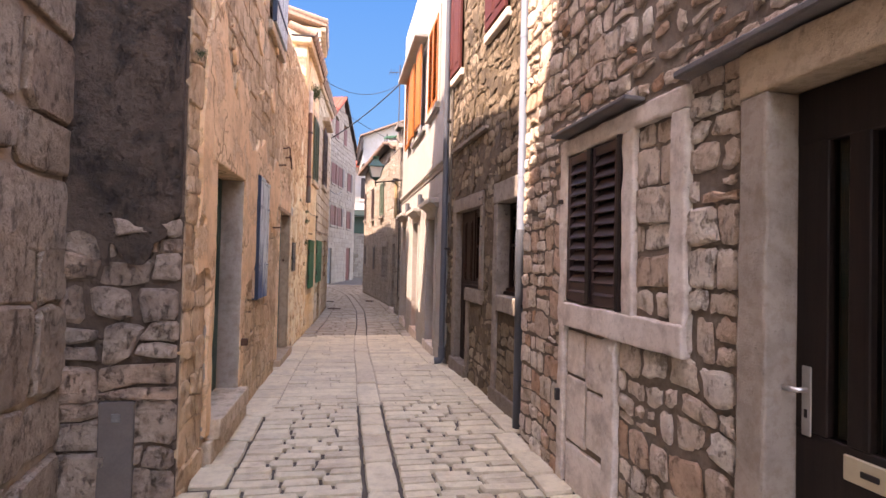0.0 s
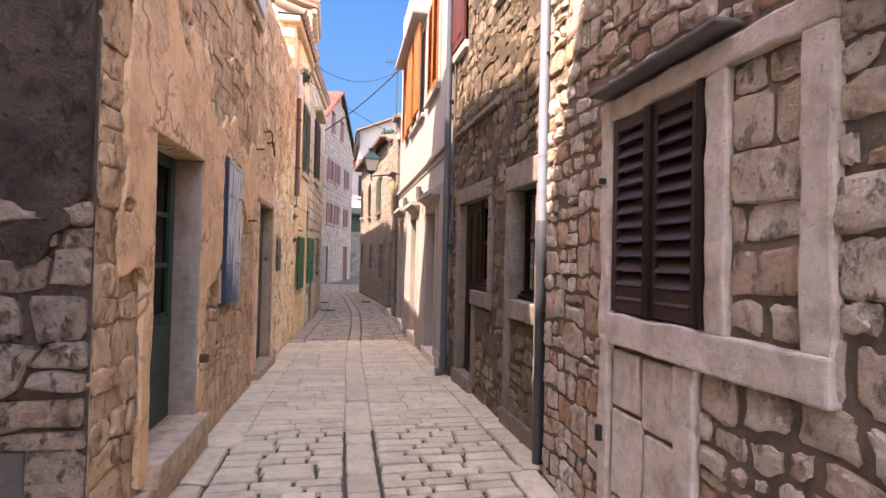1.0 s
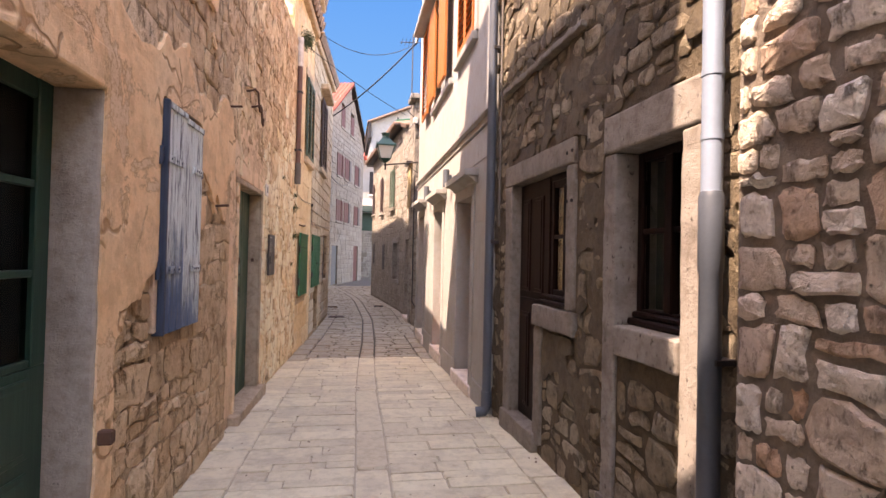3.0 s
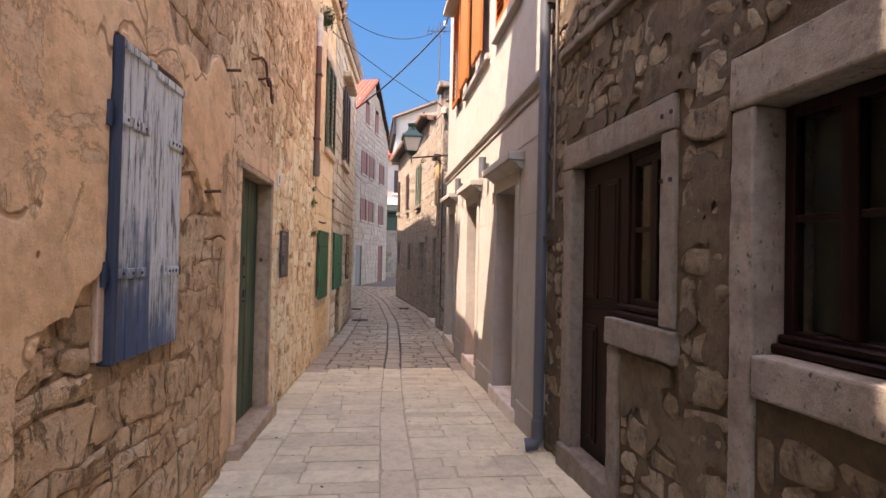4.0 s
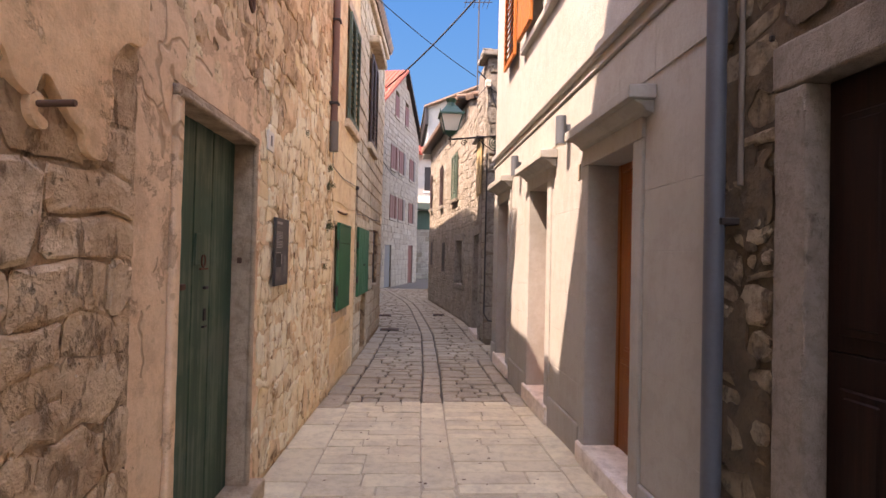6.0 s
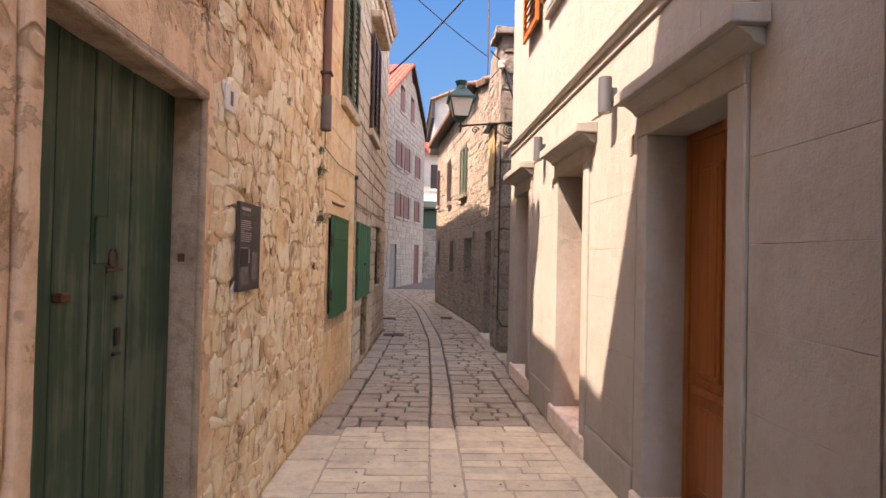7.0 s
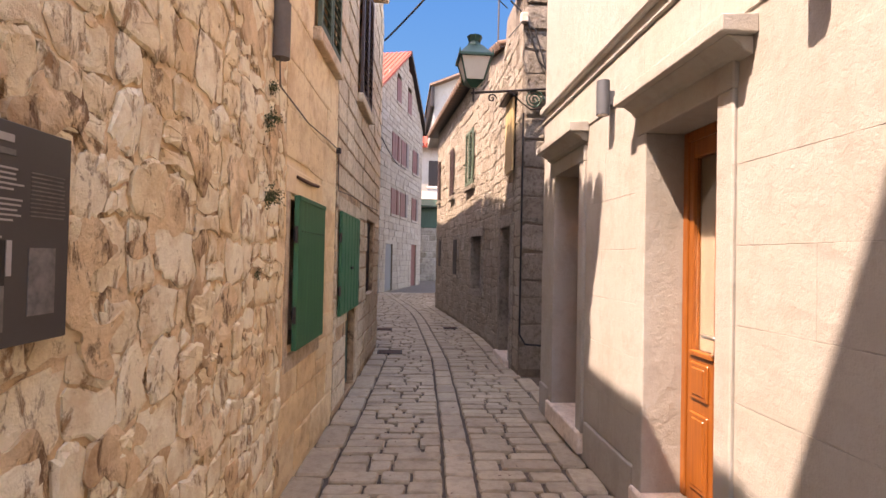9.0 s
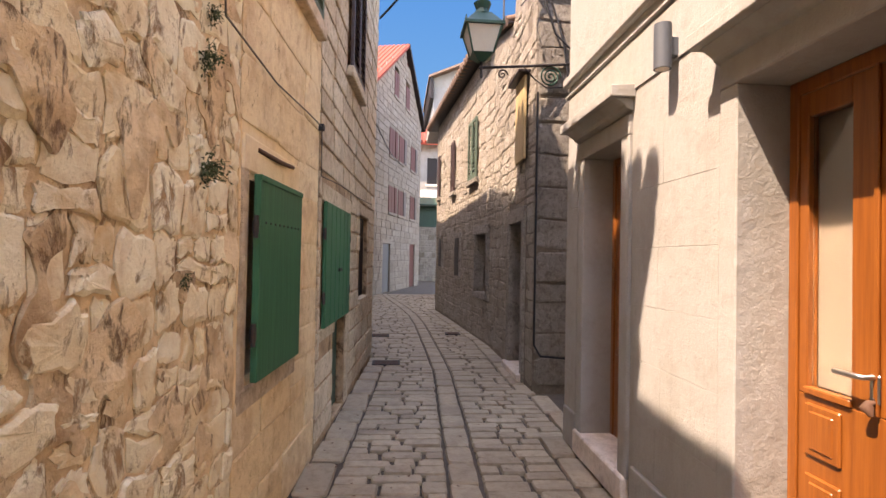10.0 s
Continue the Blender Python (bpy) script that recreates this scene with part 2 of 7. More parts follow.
M_STONE_PALE = stone_mat("limestone_pale", [(0.270, 0.225, 0.183), (0.303, 0.258, 0.214), (0.247, 0.202, 0.160), (0.286, 0.236, 0.191)], stain=(0.112, 0.087, 0.062), stain_amount=0.4, pits=0.25, bump=0.6, gouge=0.2)
M_STONE_CREAM = stone_mat("ashlar_cream", [(0.62, 0.50, 0.35), (0.68, 0.57, 0.41), (0.58, 0.46, 0.315), (0.66, 0.53, 0.37)], stain=(0.30, 0.21, 0.13), stain_amount=0.55, stain_scale=3.0, pits=0.3, bump=0.7, gouge=0.3)
M_MORTAR_PALE = plain_mat("mortar_pale", (0.207, 0.175, 0.136), (0.136, 0.112, 0.087), 0.95, 5, 0.5, dist=0.015)
M_STONE_GREY = stone_mat("limestone_grey_old", [(0.248, 0.220, 0.183), (0.322, 0.288, 0.242), (0.273, 0.239, 0.198), (0.347, 0.313, 0.267), (0.211, 0.177, 0.136)], stain=(0.105, 0.084, 0.062), stain_amount=0.55, stain_scale=3.5, bump=1.0, gouge=0.5, dist=0.03, hollow=(0.087, 0.065, 0.050))
M_STONE_BEND = stone_mat("limestone_cream_rough", [(0.285, 0.245, 0.195), (0.335, 0.295, 0.24), (0.30, 0.255, 0.20), (0.37, 0.33, 0.275), (0.25, 0.20, 0.15)], stain=(0.14, 0.105, 0.07), stain_amount=0.6, stain_scale=3.0, bump=0.9, gouge=0.5, dist=0.02, gouge_scale=12, hollow=(0.10, 0.072, 0.05), grime=(0.80, 0.74, 0.66), drift=0.4)
M_MORTAR_BEND = plain_mat("mortar_cream_grey", (0.25, 0.21, 0.165), (0.14, 0.112, 0.084), 0.95, 5, 0.8, dist=0.02, amount=0.8, fine=30.0)
M_STONE_SIDE = stone_mat("limestone_tan_pitted", [(0.52, 0.395, 0.28), (0.58, 0.45, 0.33), (0.46, 0.335, 0.235)], stain=(0.20, 0.13, 0.085), stain_amount=0.7, stain_scale=4.0, pits=0.6, bump=1.0, grain=16, dist=0.05, gouge=0.6, hollow=(0.13, 0.085, 0.055), gouge_at=0.46, gouge_scale=19)
M_MORTAR_GREY = plain_mat("mortar_grey", (0.21, 0.17, 0.13), (0.09, 0.072, 0.056), 0.95, 6, 0.8, dist=0.03, amount=0.8, fine=30.0)
M_FRAME_PEACH = stone_mat("plastered_frame_peach", [(0.62, 0.44, 0.29), (0.66, 0.47, 0.33)], stain=(0.24, 0.165, 0.11), stain_amount=0.75, stain_scale=5, pits=0.2, bump=0.6, grain=18, grime=(0.70, 0.64, 0.60), gouge=0.3, gouge_at=0.40)
M_STONE_YELLOW = stone_mat("limewashed_stone_yellow", [(0.89, 0.67, 0.38), (0.86, 0.63, 0.345), (0.89, 0.72, 0.46), (0.88, 0.69, 0.42)], stain=(0.56, 0.345, 0.17), stain_amount=0.7, stain_scale=4.0, pits=0.3, bump=0.8, grain=13, grime=(0.86, 0.79, 0.70), gouge=0.4, gouge_at=0.41, hollow=(0.40, 0.24, 0.115))
M_TILE_OLD = stone_mat("roof_tile_old", [(0.24, 0.15, 0.10), (0.30, 0.19, 0.13), (0.20, 0.14, 0.10)], stain=(0.10, 0.08, 0.06), bump=0.3, pits=0.0)
M_TILE_DARK = stone_mat("roof_tile_brown", [(0.17, 0.10, 0.065), (0.22, 0.13, 0.085), (0.14, 0.09, 0.062)], stain=(0.07, 0.055, 0.042), bump=0.3, pits=0.0)
M_FRAME = stone_mat("dressed_stone_frame", [(0.72, 0.62, 0.53), (0.78, 0.69, 0.60), (0.74, 0.64, 0.545)], stain=(0.30, 0.225, 0.165), stain_amount=0.6, stain_scale=6, pits=0.4, bump=0.7, grain=18, grime=(0.84, 0.79, 0.74), gouge=0.4, gouge_at=0.40, dist=0.02)
# Pipe house frames: pale stone darkened, its shade put into the colour.
M_FRAME_SHADED = stone_mat("dressed_stone_shaded", [(0.220, 0.182, 0.145), (0.249, 0.211, 0.169)], stain=(0.131, 0.099, 0.075), stain_amount=0.7, stain_scale=6, pits=0.5, bump=0.8, grain=18, grime=(0.68, 0.63, 0.58), gouge=0.5, gouge_at=0.40, dist=0.03, hollow=(0.075, 0.056, 0.043))
# The pits are the stone's own; the low tone stands in for shade.
M_FRAME_PITTED_SHADED = stone_mat("pitted_stone_shaded", [(0.264, 0.229, 0.194), (0.294, 0.255, 0.215)], stain=(0.118, 0.091, 0.071), stain_amount=0.75, stain_scale=5, pits=0.9, bump=0.7, grain=15, grime=(0.72, 0.66, 0.60), gouge=0.95, gouge_at=0.415, gouge_scale=30, dist=0.016, hollow=(0.041, 0.030, 0.023))
M_FRAME_EARTH = stone_mat("earthy_stone_frame", [(0.47, 0.345, 0.225), (0.52, 0.385, 0.26)], stain=(0.20, 0.13, 0.08), stain_amount=0.75, stain_scale=5, pits=0.3, bump=0.7, grain=18, grime=(0.72, 0.65, 0.58), gouge=0.35, gouge_at=0.40, dist=0.03)
M_SLATE = plain_mat("slate_grey", (0.17, 0.155, 0.15), (0.085, 0.078, 0.075), 0.8, 8, 0.6)
M_FRAME_WARM = stone_mat("dressed_stone_warm", [(0.620, 0.475, 0.326), (0.680, 0.535, 0.372)], stain=(0.24, 0.155, 0.09), stain_amount=0.7, stain_scale=5, pits=0.3, bump=0.7, grain=18, grime=(0.70, 0.64, 0.58), gouge=0.35, gouge_at=0.40, dist=0.03)
M_PAVE = stone_mat("paving_limestone_worn", [(0.675, 0.585, 0.400), (0.755, 0.660, 0.460), (0.625, 0.532, 0.360), (0.725, 0.630, 0.435), (0.585, 0.492, 0.335)], stain=(0.29, 0.228, 0.165), stain_amount=0.5, stain_scale=3.2, rough=0.5, pits=0.12, bump=0.3, grain=14, grime=(0.78, 0.75, 0.70))
# Far setts: the same limestone, darkened to carry the shade towards the bend.
M_PAVE_SHADED = stone_mat("paving_limestone_shaded", [(0.380, 0.311, 0.218), (0.441, 0.366, 0.260), (0.329, 0.266, 0.185), (0.408, 0.334, 0.236)], stain=(0.157, 0.121, 0.088), stain_amount=0.55, stain_scale=3.2, rough=0.5, pits=0.12, bump=0.35, grain=14, grime=(0.70, 0.66, 0.61))
M_JOINT = plain_mat("joint_dirt", (0.11, 0.088, 0.068), (0.05, 0.04, 0.033), 0.95, 8, 0.6, dist=0.01)
M_BED = plain_mat("paving_mortar_pale", (0.529, 0.448, 0.322), (0.322, 0.259, 0.184), 0.95, 7, 0.5, dist=0.01, amount=0.8)
M_PLASTER_PEACH = plaster_mat("plaster_peach", (0.90, 0.58, 0.32), (0.92, 0.64, 0.38), (0.50, 0.285, 0.14), 0.5, cracks=1.0, under=(0.76, 0.53, 0.33))
M_PLASTER_TAN = plaster_mat("plaster_tan_old", (0.88, 0.62, 0.39), (0.82, 0.58, 0.365), (0.44, 0.27, 0.15), 0.5, cracks=0.7, under=(0.64, 0.43, 0.265))
M_PLASTER_YELLOW = plaster_mat("plaster_yellow", (0.86, 0.65, 0.37), (0.84, 0.68, 0.46), (0.62, 0.42, 0.225))
M_PLASTER_DARK = stone_mat("plaster_soot", [(0.112, 0.075, 0.051), (0.122, 0.083, 0.058)], stain=(0.020, 0.015, 0.012), stain_amount=0.95, stain_scale=2.6, pits=0.4, bump=1.0, grain=9, dist=0.05, gouge=0.5, hollow=(0.027, 0.019, 0.014), grime=(0.45, 0.38, 0.32), gouge_at=0.45, gouge_scale=9, twist=0.3)
M_PLASTER_GREY = plaster_mat("plaster_rough_grey", (0.38, 0.285, 0.21), (0.45, 0.36, 0.27), (0.18, 0.125, 0.085), 1.0)
M_WHITE = plaster_mat("pale_dressed_stone", (0.343, 0.328, 0.302), (0.325, 0.306, 0.273), (0.268, 0.244, 0.206), 0.42)
M_TILE = stone_mat("roof_tile_terracotta", [(0.285, 0.046, 0.024), (0.32, 0.058, 0.029), (0.25, 0.041, 0.021)], stain=(0.16, 0.06, 0.036), stain_amount=0.2, bump=0.2, pits=0.0)


# ---- mesh helpers ----
def mesh_object(name, verts, faces, mat, parent=None, smooth=False):
    me = bpy.data.meshes.new(name)
    me.from_pydata([tuple(v) for v in verts], [], faces)
    me.materials.append(mat)
    if smooth:
        me.polygons.foreach_set("use_smooth", [True] * len(me.polygons))
    me.update()
    ob = new(name, me)
    if parent:
        ob.parent = parent
    return ob


def part(name, bm, mat, parent=None, label="", m=None):
    """Links a bmesh as one mesh object under a thing."""
    me = bpy.data.meshes.new(name)
    if m is not None:
        bm.transform(m)
        if m.determinant() < 0:
            bmesh.ops.reverse_faces(bm, faces=bm.faces[:])
    bmesh.ops.recalc_face_normals(bm, faces=bm.faces[:])
    bm.to_mesh(me)
    bm.free()
    me.materials.append(mat)
    ob = new(name, me)
    if parent:
        ob.parent = parent
    if label:
        tagged(ob, label)
    return ob


def box_bm(x0, x1, y0, y1, z0, z1, bevel=0.0, bm=None, segments=1):
    bm = bm or bmesh.new()
    r = bmesh.ops.create_cube(bm, size=1.0)
    for v in r["verts"]:
        v.co = Vector(((x0 + x1) / 2 + v.co.x * (x1 - x0), (y0 + y1) / 2 + v.co.y * (y1 - y0), (z0 + z1) / 2 + v.co.z * (z1 - z0)))
    if bevel:
        es = list({e for v in r["verts"] for e in v.link_edges})
        bmesh.ops.bevel(bm, geom=es, offset=bevel, segments=segments, affect="EDGES", profile=0.5)
    return bm


def tube_bm(points, radius, sides=10, bm=None):
    """A round bar along a polyline."""
    bm = bm or bmesh.new()
    pts = [Vector(p) for p in points]
    rings = []
    for i, p in enumerate(pts):
        d = (pts[min(i + 1, len(pts) - 1)] - pts[max(i - 1, 0)]).normalized()
        a = d.orthogonal().normalized() if i == 0 else (rings[-1][1] - d * rings[-1][1].dot(d)).normalized()
        b = d.cross(a)
        r = radius[i] if isinstance(radius, (list, tuple)) else radius
        rings.append(([bm.verts.new(p + (a * math.cos(t) + b * math.sin(t)) * r) for t in [2 * math.pi * k / sides for k in range(sides)]], a))
    for (r0, _), (r1, _) in zip(rings, rings[1:]):
        for k in range(sides):
            bm.faces.new((r0[k], r0[(k + 1) % sides], r1[(k + 1) % sides], r1[k])).smooth = True
    for cap in (bm.faces.new(rings[0][0][::-1]), bm.faces.new(rings[-1][0])):
        for e in cap.edges:
            e.smooth = False
    return bm


class Face:
    """A wall's face in plan, from a to b (y growing); side is +1 where the alley lies to its +x, -1 to its -x.
    Its own axes: y along (the world's y), n out of the wall, z up."""

    def __init__(self, a, b, side):
        self.a, self.b, self.side = Vector((*a, 0)), Vector((*b, 0)), side
        d = (self.b - self.a)
        self.length = d.length
        self.u = d.normalized()
        self.n = Vector((self.u.y, -self.u.x, 0)) * side
        self.m = Matrix(((self.u.x, self.n.x, 0, self.a.x), (self.u.y, self.n.y, 0, self.a.y), (0, 0, 1, 0), (0, 0, 0, 1)))

    def at(self, u, n, z):
        return self.m @ Vector((u, n, z))

    def s(self, y):
        """Distance along the wall at the world's y."""
        return (y - self.a.y) / self.u.y if abs(self.u.y) > 0.3 else y


def wall_mesh(name, face, z0, top, openings, mat, thick=0.5, cell=0.6, n0=0.0):
    """A wall with thickness and openings right through it. top: rows (s, z). openings: rows (s0, s1, z0, z1)."""
    L = face.length
    ztop = min(z for _, z in top)
    us = {0.0, L, *[s for s, _ in top if 0 < s < L]}
    zs = {z0, ztop}
    for s0, s1, a, b in openings:
        us |= {s0, s1}
        zs |= {max(z0, a), b}
    def fill(v):
        v = sorted(v)
        out = []
        for p, q in zip(v, v[1:]):
            k = max(1, int((q - p) / cell))
            out += [p + (q - p) * i / k for i in range(k)]
        return out + [v[-1]]
    us, zs = fill(us), fill(zs)
    def crest(s):
        return float(np.interp(s, [p for p, _ in top], [q for _, q in top]))
    def solid(i, j):
        if not (0 <= i < len(us) - 1 and 0 <= j < len(zs) - 1):
            return False
        um, zm = (us[i] + us[i + 1]) / 2, (zs[j] + zs[j + 1]) / 2
        return not any(s0 < um < s1 and a < zm < b for s0, s1, a, b in openings)
    verts, index, faces = [], {}, []
    def v(i, j, k):
        key = (i, j, k)
        if key not in index:
            index[key] = len(verts)
            z = crest(us[i]) if j == len(zs) - 1 else zs[j]
            verts.append(face.at(us[i], n0 - (thick if k else 0), z))
        return index[key]
    for i in range(len(us) - 1):
        for j in range(len(zs) - 1):
            if not solid(i, j):
                continue
            faces.append((v(i, j, 0), v(i + 1, j, 0), v(i + 1, j + 1, 0), v(i, j + 1, 0)))
            faces.append((v(i, j, 1), v(i, j + 1, 1), v(i + 1, j + 1, 1), v(i + 1, j, 1)))
            for di, dj, p, q in ((-1, 0, (i, j), (i, j + 1)), (1, 0, (i + 1, j + 1), (i + 1, j)), (0, -1, (i + 1, j), (i, j)), (0, 1, (i, j + 1), (i + 1, j + 1))):
                if not solid(i + di, j + dj):
                    faces.append((v(*p, 0), v(*q, 0), v(*q, 1), v(*p, 1)))
    if face.side > 0:
        faces = [f[::-1] for f in faces]
    ob = mesh_object(name, verts, faces, mat)
    return tagged(ob, kind="structure")


# ---- stones ----
def stone_shapes(name, mat, count, k=5.0, rough=0.07, sides=11, dome=0.12, seed=1, inset=0.9):
    """Unit stones, 1 x 1 and 1 proud, with an uneven outline, a worn edge and a rough face."""
    rng = random.Random(seed)
    out = []
    for _ in range(count):
        verts, faces = [], []
        edge = []
        cut = 0.5 - 0.5 * 0.7 ** (4.5 / k) + 0.02
        for cx, cy in ((0.5, -0.5), (0.5, 0.5), (-0.5, 0.5), (-0.5, -0.5)):
            jx, jy = cx * (1 - rng.uniform(0, rough * 2.2)), cy * (1 - rng.uniform(0, rough * 2.2))
            c = cut * rng.uniform(0.3, 1.0)
            one, two = (jx, jy - math.copysign(c, cy)), (jx - math.copysign(c, cx), jy)
            edge += [one, two] if cx * cy > 0 else [two, one]
            nx, ny = {(0.5, -0.5): (0.5, 0), (0.5, 0.5): (0, 0.5), (-0.5, 0.5): (-0.5, 0), (-0.5, -0.5): (0, -0.5)}[(cx, cy)]
            edge.append((nx * (1 - rng.uniform(0, rough * 1.4)) + (ny != 0) * rng.uniform(-0.12, 0.12), ny * (1 - rng.uniform(0, rough * 1.4)) + (nx != 0) * rng.uniform(-0.12, 0.12)))
        sides = len(edge)
        for n, f, j in ((-0.6, 1.0, 0), (0.70, 1.0, 0.12), (1.0, inset, 0.14 if dome > 0.06 else 0.03)):
            verts += [(x * f, n + rng.uniform(-j, j), y * f) for x, y in edge]
        for ring in (0, 1):
            for i in range(sides):
                p, q = ring * sides + i, ring * sides + (i + 1) % sides
                faces.append((p, q, q + sides, p + sides))
        verts.append((rng.uniform(-0.12, 0.12), 1.0 + rng.uniform(-dome, dome) * 1.5, rng.uniform(-0.12, 0.12)))
        c = len(verts) - 1
        faces += [(2 * sides + i, 2 * sides + (i + 1) % sides, c) for i in range(sides)]
        me = bpy.data.meshes.new(name)
        me.from_pydata(verts, [], faces)
        me.materials.append(mat)
        me.update()
        out.append((me, np.array(verts), faces))
    return out


def lay_courses(s0, s1, z0, z1, h, w, holes, rng, split=0.25, wild=0.25, top=None):
    """Rows (s, z, width, height) of stones in uneven courses, left out where holes are."""
    out = []
    z = z0
    while z < z1 - h[0] * 0.4:
        ch = rng.uniform(*h)
        ch = min(ch, z1 - z) if z1 - z - ch > h[0] * 0.5 else z1 - z
        spans = [(s0, s1)]
        for a, b, c, d in holes:
            if min(z + ch, d) - max(z, c) > ch * 0.3:
                spans = [q for p in spans for q in ((p[0], min(p[1], a)), (max(p[0], b), p[1])) if q[1] - q[0] > 0.03]
        for p, q in spans:
            s = p
            while s < q - 0.02:
                cw = rng.uniform(*w) * (0.75 + 0.5 * ch / h[1])
                if q - s - cw < w[0] * 0.6:
                    cw = q - s
                if cw > w[1] * 1.6:
                    cw *= 0.5
                zz, hh = z, ch
                if top and zz + hh / 2 > top(s + cw / 2):
                    s += cw
                    continue
                if rng.random() < split and ch > h[0] * 1.25:
                    f = rng.uniform(0.35, 0.65)
                    out.append((s, zz, cw, hh * f))
                    if cw > w[0] * 1.6 and rng.random() < 0.5:
                        out.append((s, zz + hh * f, cw * 0.5, hh * (1 - f)))
                        out.append((s + cw * 0.5, zz + hh * f, cw * 0.5, hh * (1 - f)))
                    else:
                        out.append((s, zz + hh * f, cw, hh * (1 - f)))
                else:
                    dz = rng.uniform(-wild, wild) * hh * 0.3
                    out.append((s, zz + dz * 0.5, cw, hh))
                s += cw
        z += ch
    return out


def set_stones(name, parent, face, rows, shapes, mat, rng, gap=0.018, depth=(0.018, 0.04), lean=2.0, near=None, limit=300, label="", n0=0.0):
    """Puts stones on a wall: the nearest as pieces of their own, the rest in one mesh."""
    if near is not None:
        rows = sorted(rows, key=lambda r: near(r))
    rest_v, rest_f, base = [], [], 0
    for i, (s, z, w, h) in enumerate(rows):
        me, vs, fs = shapes[rng.randrange(len(shapes))]
        d = rng.uniform(*depth)
        g = gap * rng.uniform(0.6, 1.5)
        m = face.m @ Matrix.Translation((s + w / 2, n0, z + h / 2)) @ Matrix.Rotation(radians(rng.uniform(-lean, lean)), 4, "Y") @ Matrix.Diagonal((max(0.02, w - g) * rng.choice((-1, 1)), d, max(0.02, h - g), 1))
        if i < limit:
            ob = new(name, me)
            ob.parent = parent
            ob.matrix_local = m
        else:
            a = np.array(m)
            p = vs @ a[:3, :3].T + a[:3, 3]
            rest_v.append(p)
            rest_f += [tuple(k + base for k in f) for f in fs]
            base += len(vs)
    if rest_v:
        ob = mesh_object(name + "_rest", np.concatenate(rest_v), rest_f, mat, parent)
        tagged(ob, label, kind="stuff")


def set_rubble(name, parent, face, rows, mat, rng, gap=0.018, depth=(0.018, 0.04), warp=0.05, holes=(), near=None, limit=300, seed=0, chip=0.22, label="", rag=0.0):
    """Irregular stones that fit each other: every course and joint bent by one smooth field, each stone a shape of its own."""
    if near is not None:
        rows = sorted(rows, key=near)
    def bent(s, z):
        far = 1.0
        for a, b, c, d in holes:
            e = max(a - s, s - b, c - z, z - d)
            far = min(far, max(0.0, (e - 0.005) / 0.14))
        far = min(far, max(0.0, s / 0.14), max(0.0, (face.length - s) / 0.14))
        p, q = Vector((s * 2.6 + seed, z * 3.4, seed * 1.7)), Vector((s * 8.5 + seed, z * 9.5, seed * 0.7))
        ds = noise.noise(p) * warp + noise.noise(q) * warp * 0.55
        dz = noise.noise(p + Vector((5.2, 8.1, 3.3))) * warp + noise.noise(q + Vector((2.2, 6.1, 9.3))) * warp * 0.55
        return s + ds * far, z + dz * far
    rest_v, rest_f, base = [], [], 0
    for i, (s, z, w, h) in enumerate(rows):
        d = rng.uniform(*depth)
        open_joint = 0.5 + 0.5 * noise.noise(Vector((s * 1.9, z * 2.3, seed + 31.0)))
        g = gap * (0.3 + 3.2 * open_joint ** 2 * rng.uniform(0.5, 1.5))
        u0, u1, v0, v1 = s + g / 2, s + w - g / 2, z + g / 2, z + h - g / 2
        if u1 - u0 < 0.02 or v1 - v0 < 0.02:
            continue
        cw, chh = (u1 - u0), (v1 - v0)
        c = [min(cw, chh) * rng.uniform(0.25, 1.0) * chip for _ in range(8)]
        m0, m1 = rng.uniform(0.3, 0.7), rng.uniform(0.3, 0.7)
        edge = [(u0 + c[0], v0), (u0 + cw * m0, v0 - rng.uniform(-0.2, 0.9) * g * 0.5), (u1 - c[1], v0), (u1, v0 + c[2]), (u1, v1 - c[3]),
                (u1 - c[4], v1), (u0 + cw * m1, v1 + rng.uniform(-0.2, 0.9) * g * 0.5), (u0 + c[5], v1), (u0, v1 - c[6]), (u0, v0 + c[7])]
        if rag:
            more = []
            for (a, b), (c0, d0) in zip(edge, edge[1:] + edge[:1]):
                more += [(a, b), ((a + c0) / 2 + rng.uniform(-1, 1) * rag, (b + d0) / 2 + rng.uniform(-1, 1) * rag)]
            edge = more
        edge = [bent(a, b) for a, b in edge]
        k = len(edge)
        cu, cv = sum(p[0] for p in edge) / k, sum(p[1] for p in edge) / k
        f = max(0.6, 1 - rng.uniform(0.6, 1.2) * 0.03 / max(0.05, min(cw, chh)))
        tu, tv = rng.uniform(-0.35, 0.35) * d / cw, rng.uniform(-0.35, 0.35) * d / chh
        pts = [face.at(a, -0.02, b) for a, b in edge]
        pts += [face.at(a, d * rng.uniform(0.3, 0.75), b) for a, b in edge]
        pts += [face.at(cu + (a - cu) * f, max(0.002, d * rng.uniform(0.82, 1.1) + tu * (a - cu) + tv * (b - cv)), cv + (b - cv) * f) for a, b in edge]
        pts.append(face.at(cu + rng.uniform(-0.2, 0.2) * cw, d * rng.uniform(0.85, 1.25), cv + rng.uniform(-0.2, 0.2) * chh))
        fs = [(r * k + j, r * k + (j + 1) % k, (r + 1) * k + (j + 1) % k, (r + 1) * k + j) for r in (0, 1) for j in range(k)]
        fs += [(2 * k + j, 2 * k + (j + 1) % k, 3 * k) for j in range(k)]
        if face.side > 0:
            fs = [q[::-1] for q in fs]
        if i < limit:
            mesh_object(name, pts, fs, mat, parent)
        else:
            rest_v += pts
            rest_f += [tuple(j + base for j in q) for q in fs]
            base += len(pts)
    if rest_v:
        tagged(mesh_object(name + "_rest", rest_v, rest_f, mat, parent), label, kind="stuff")


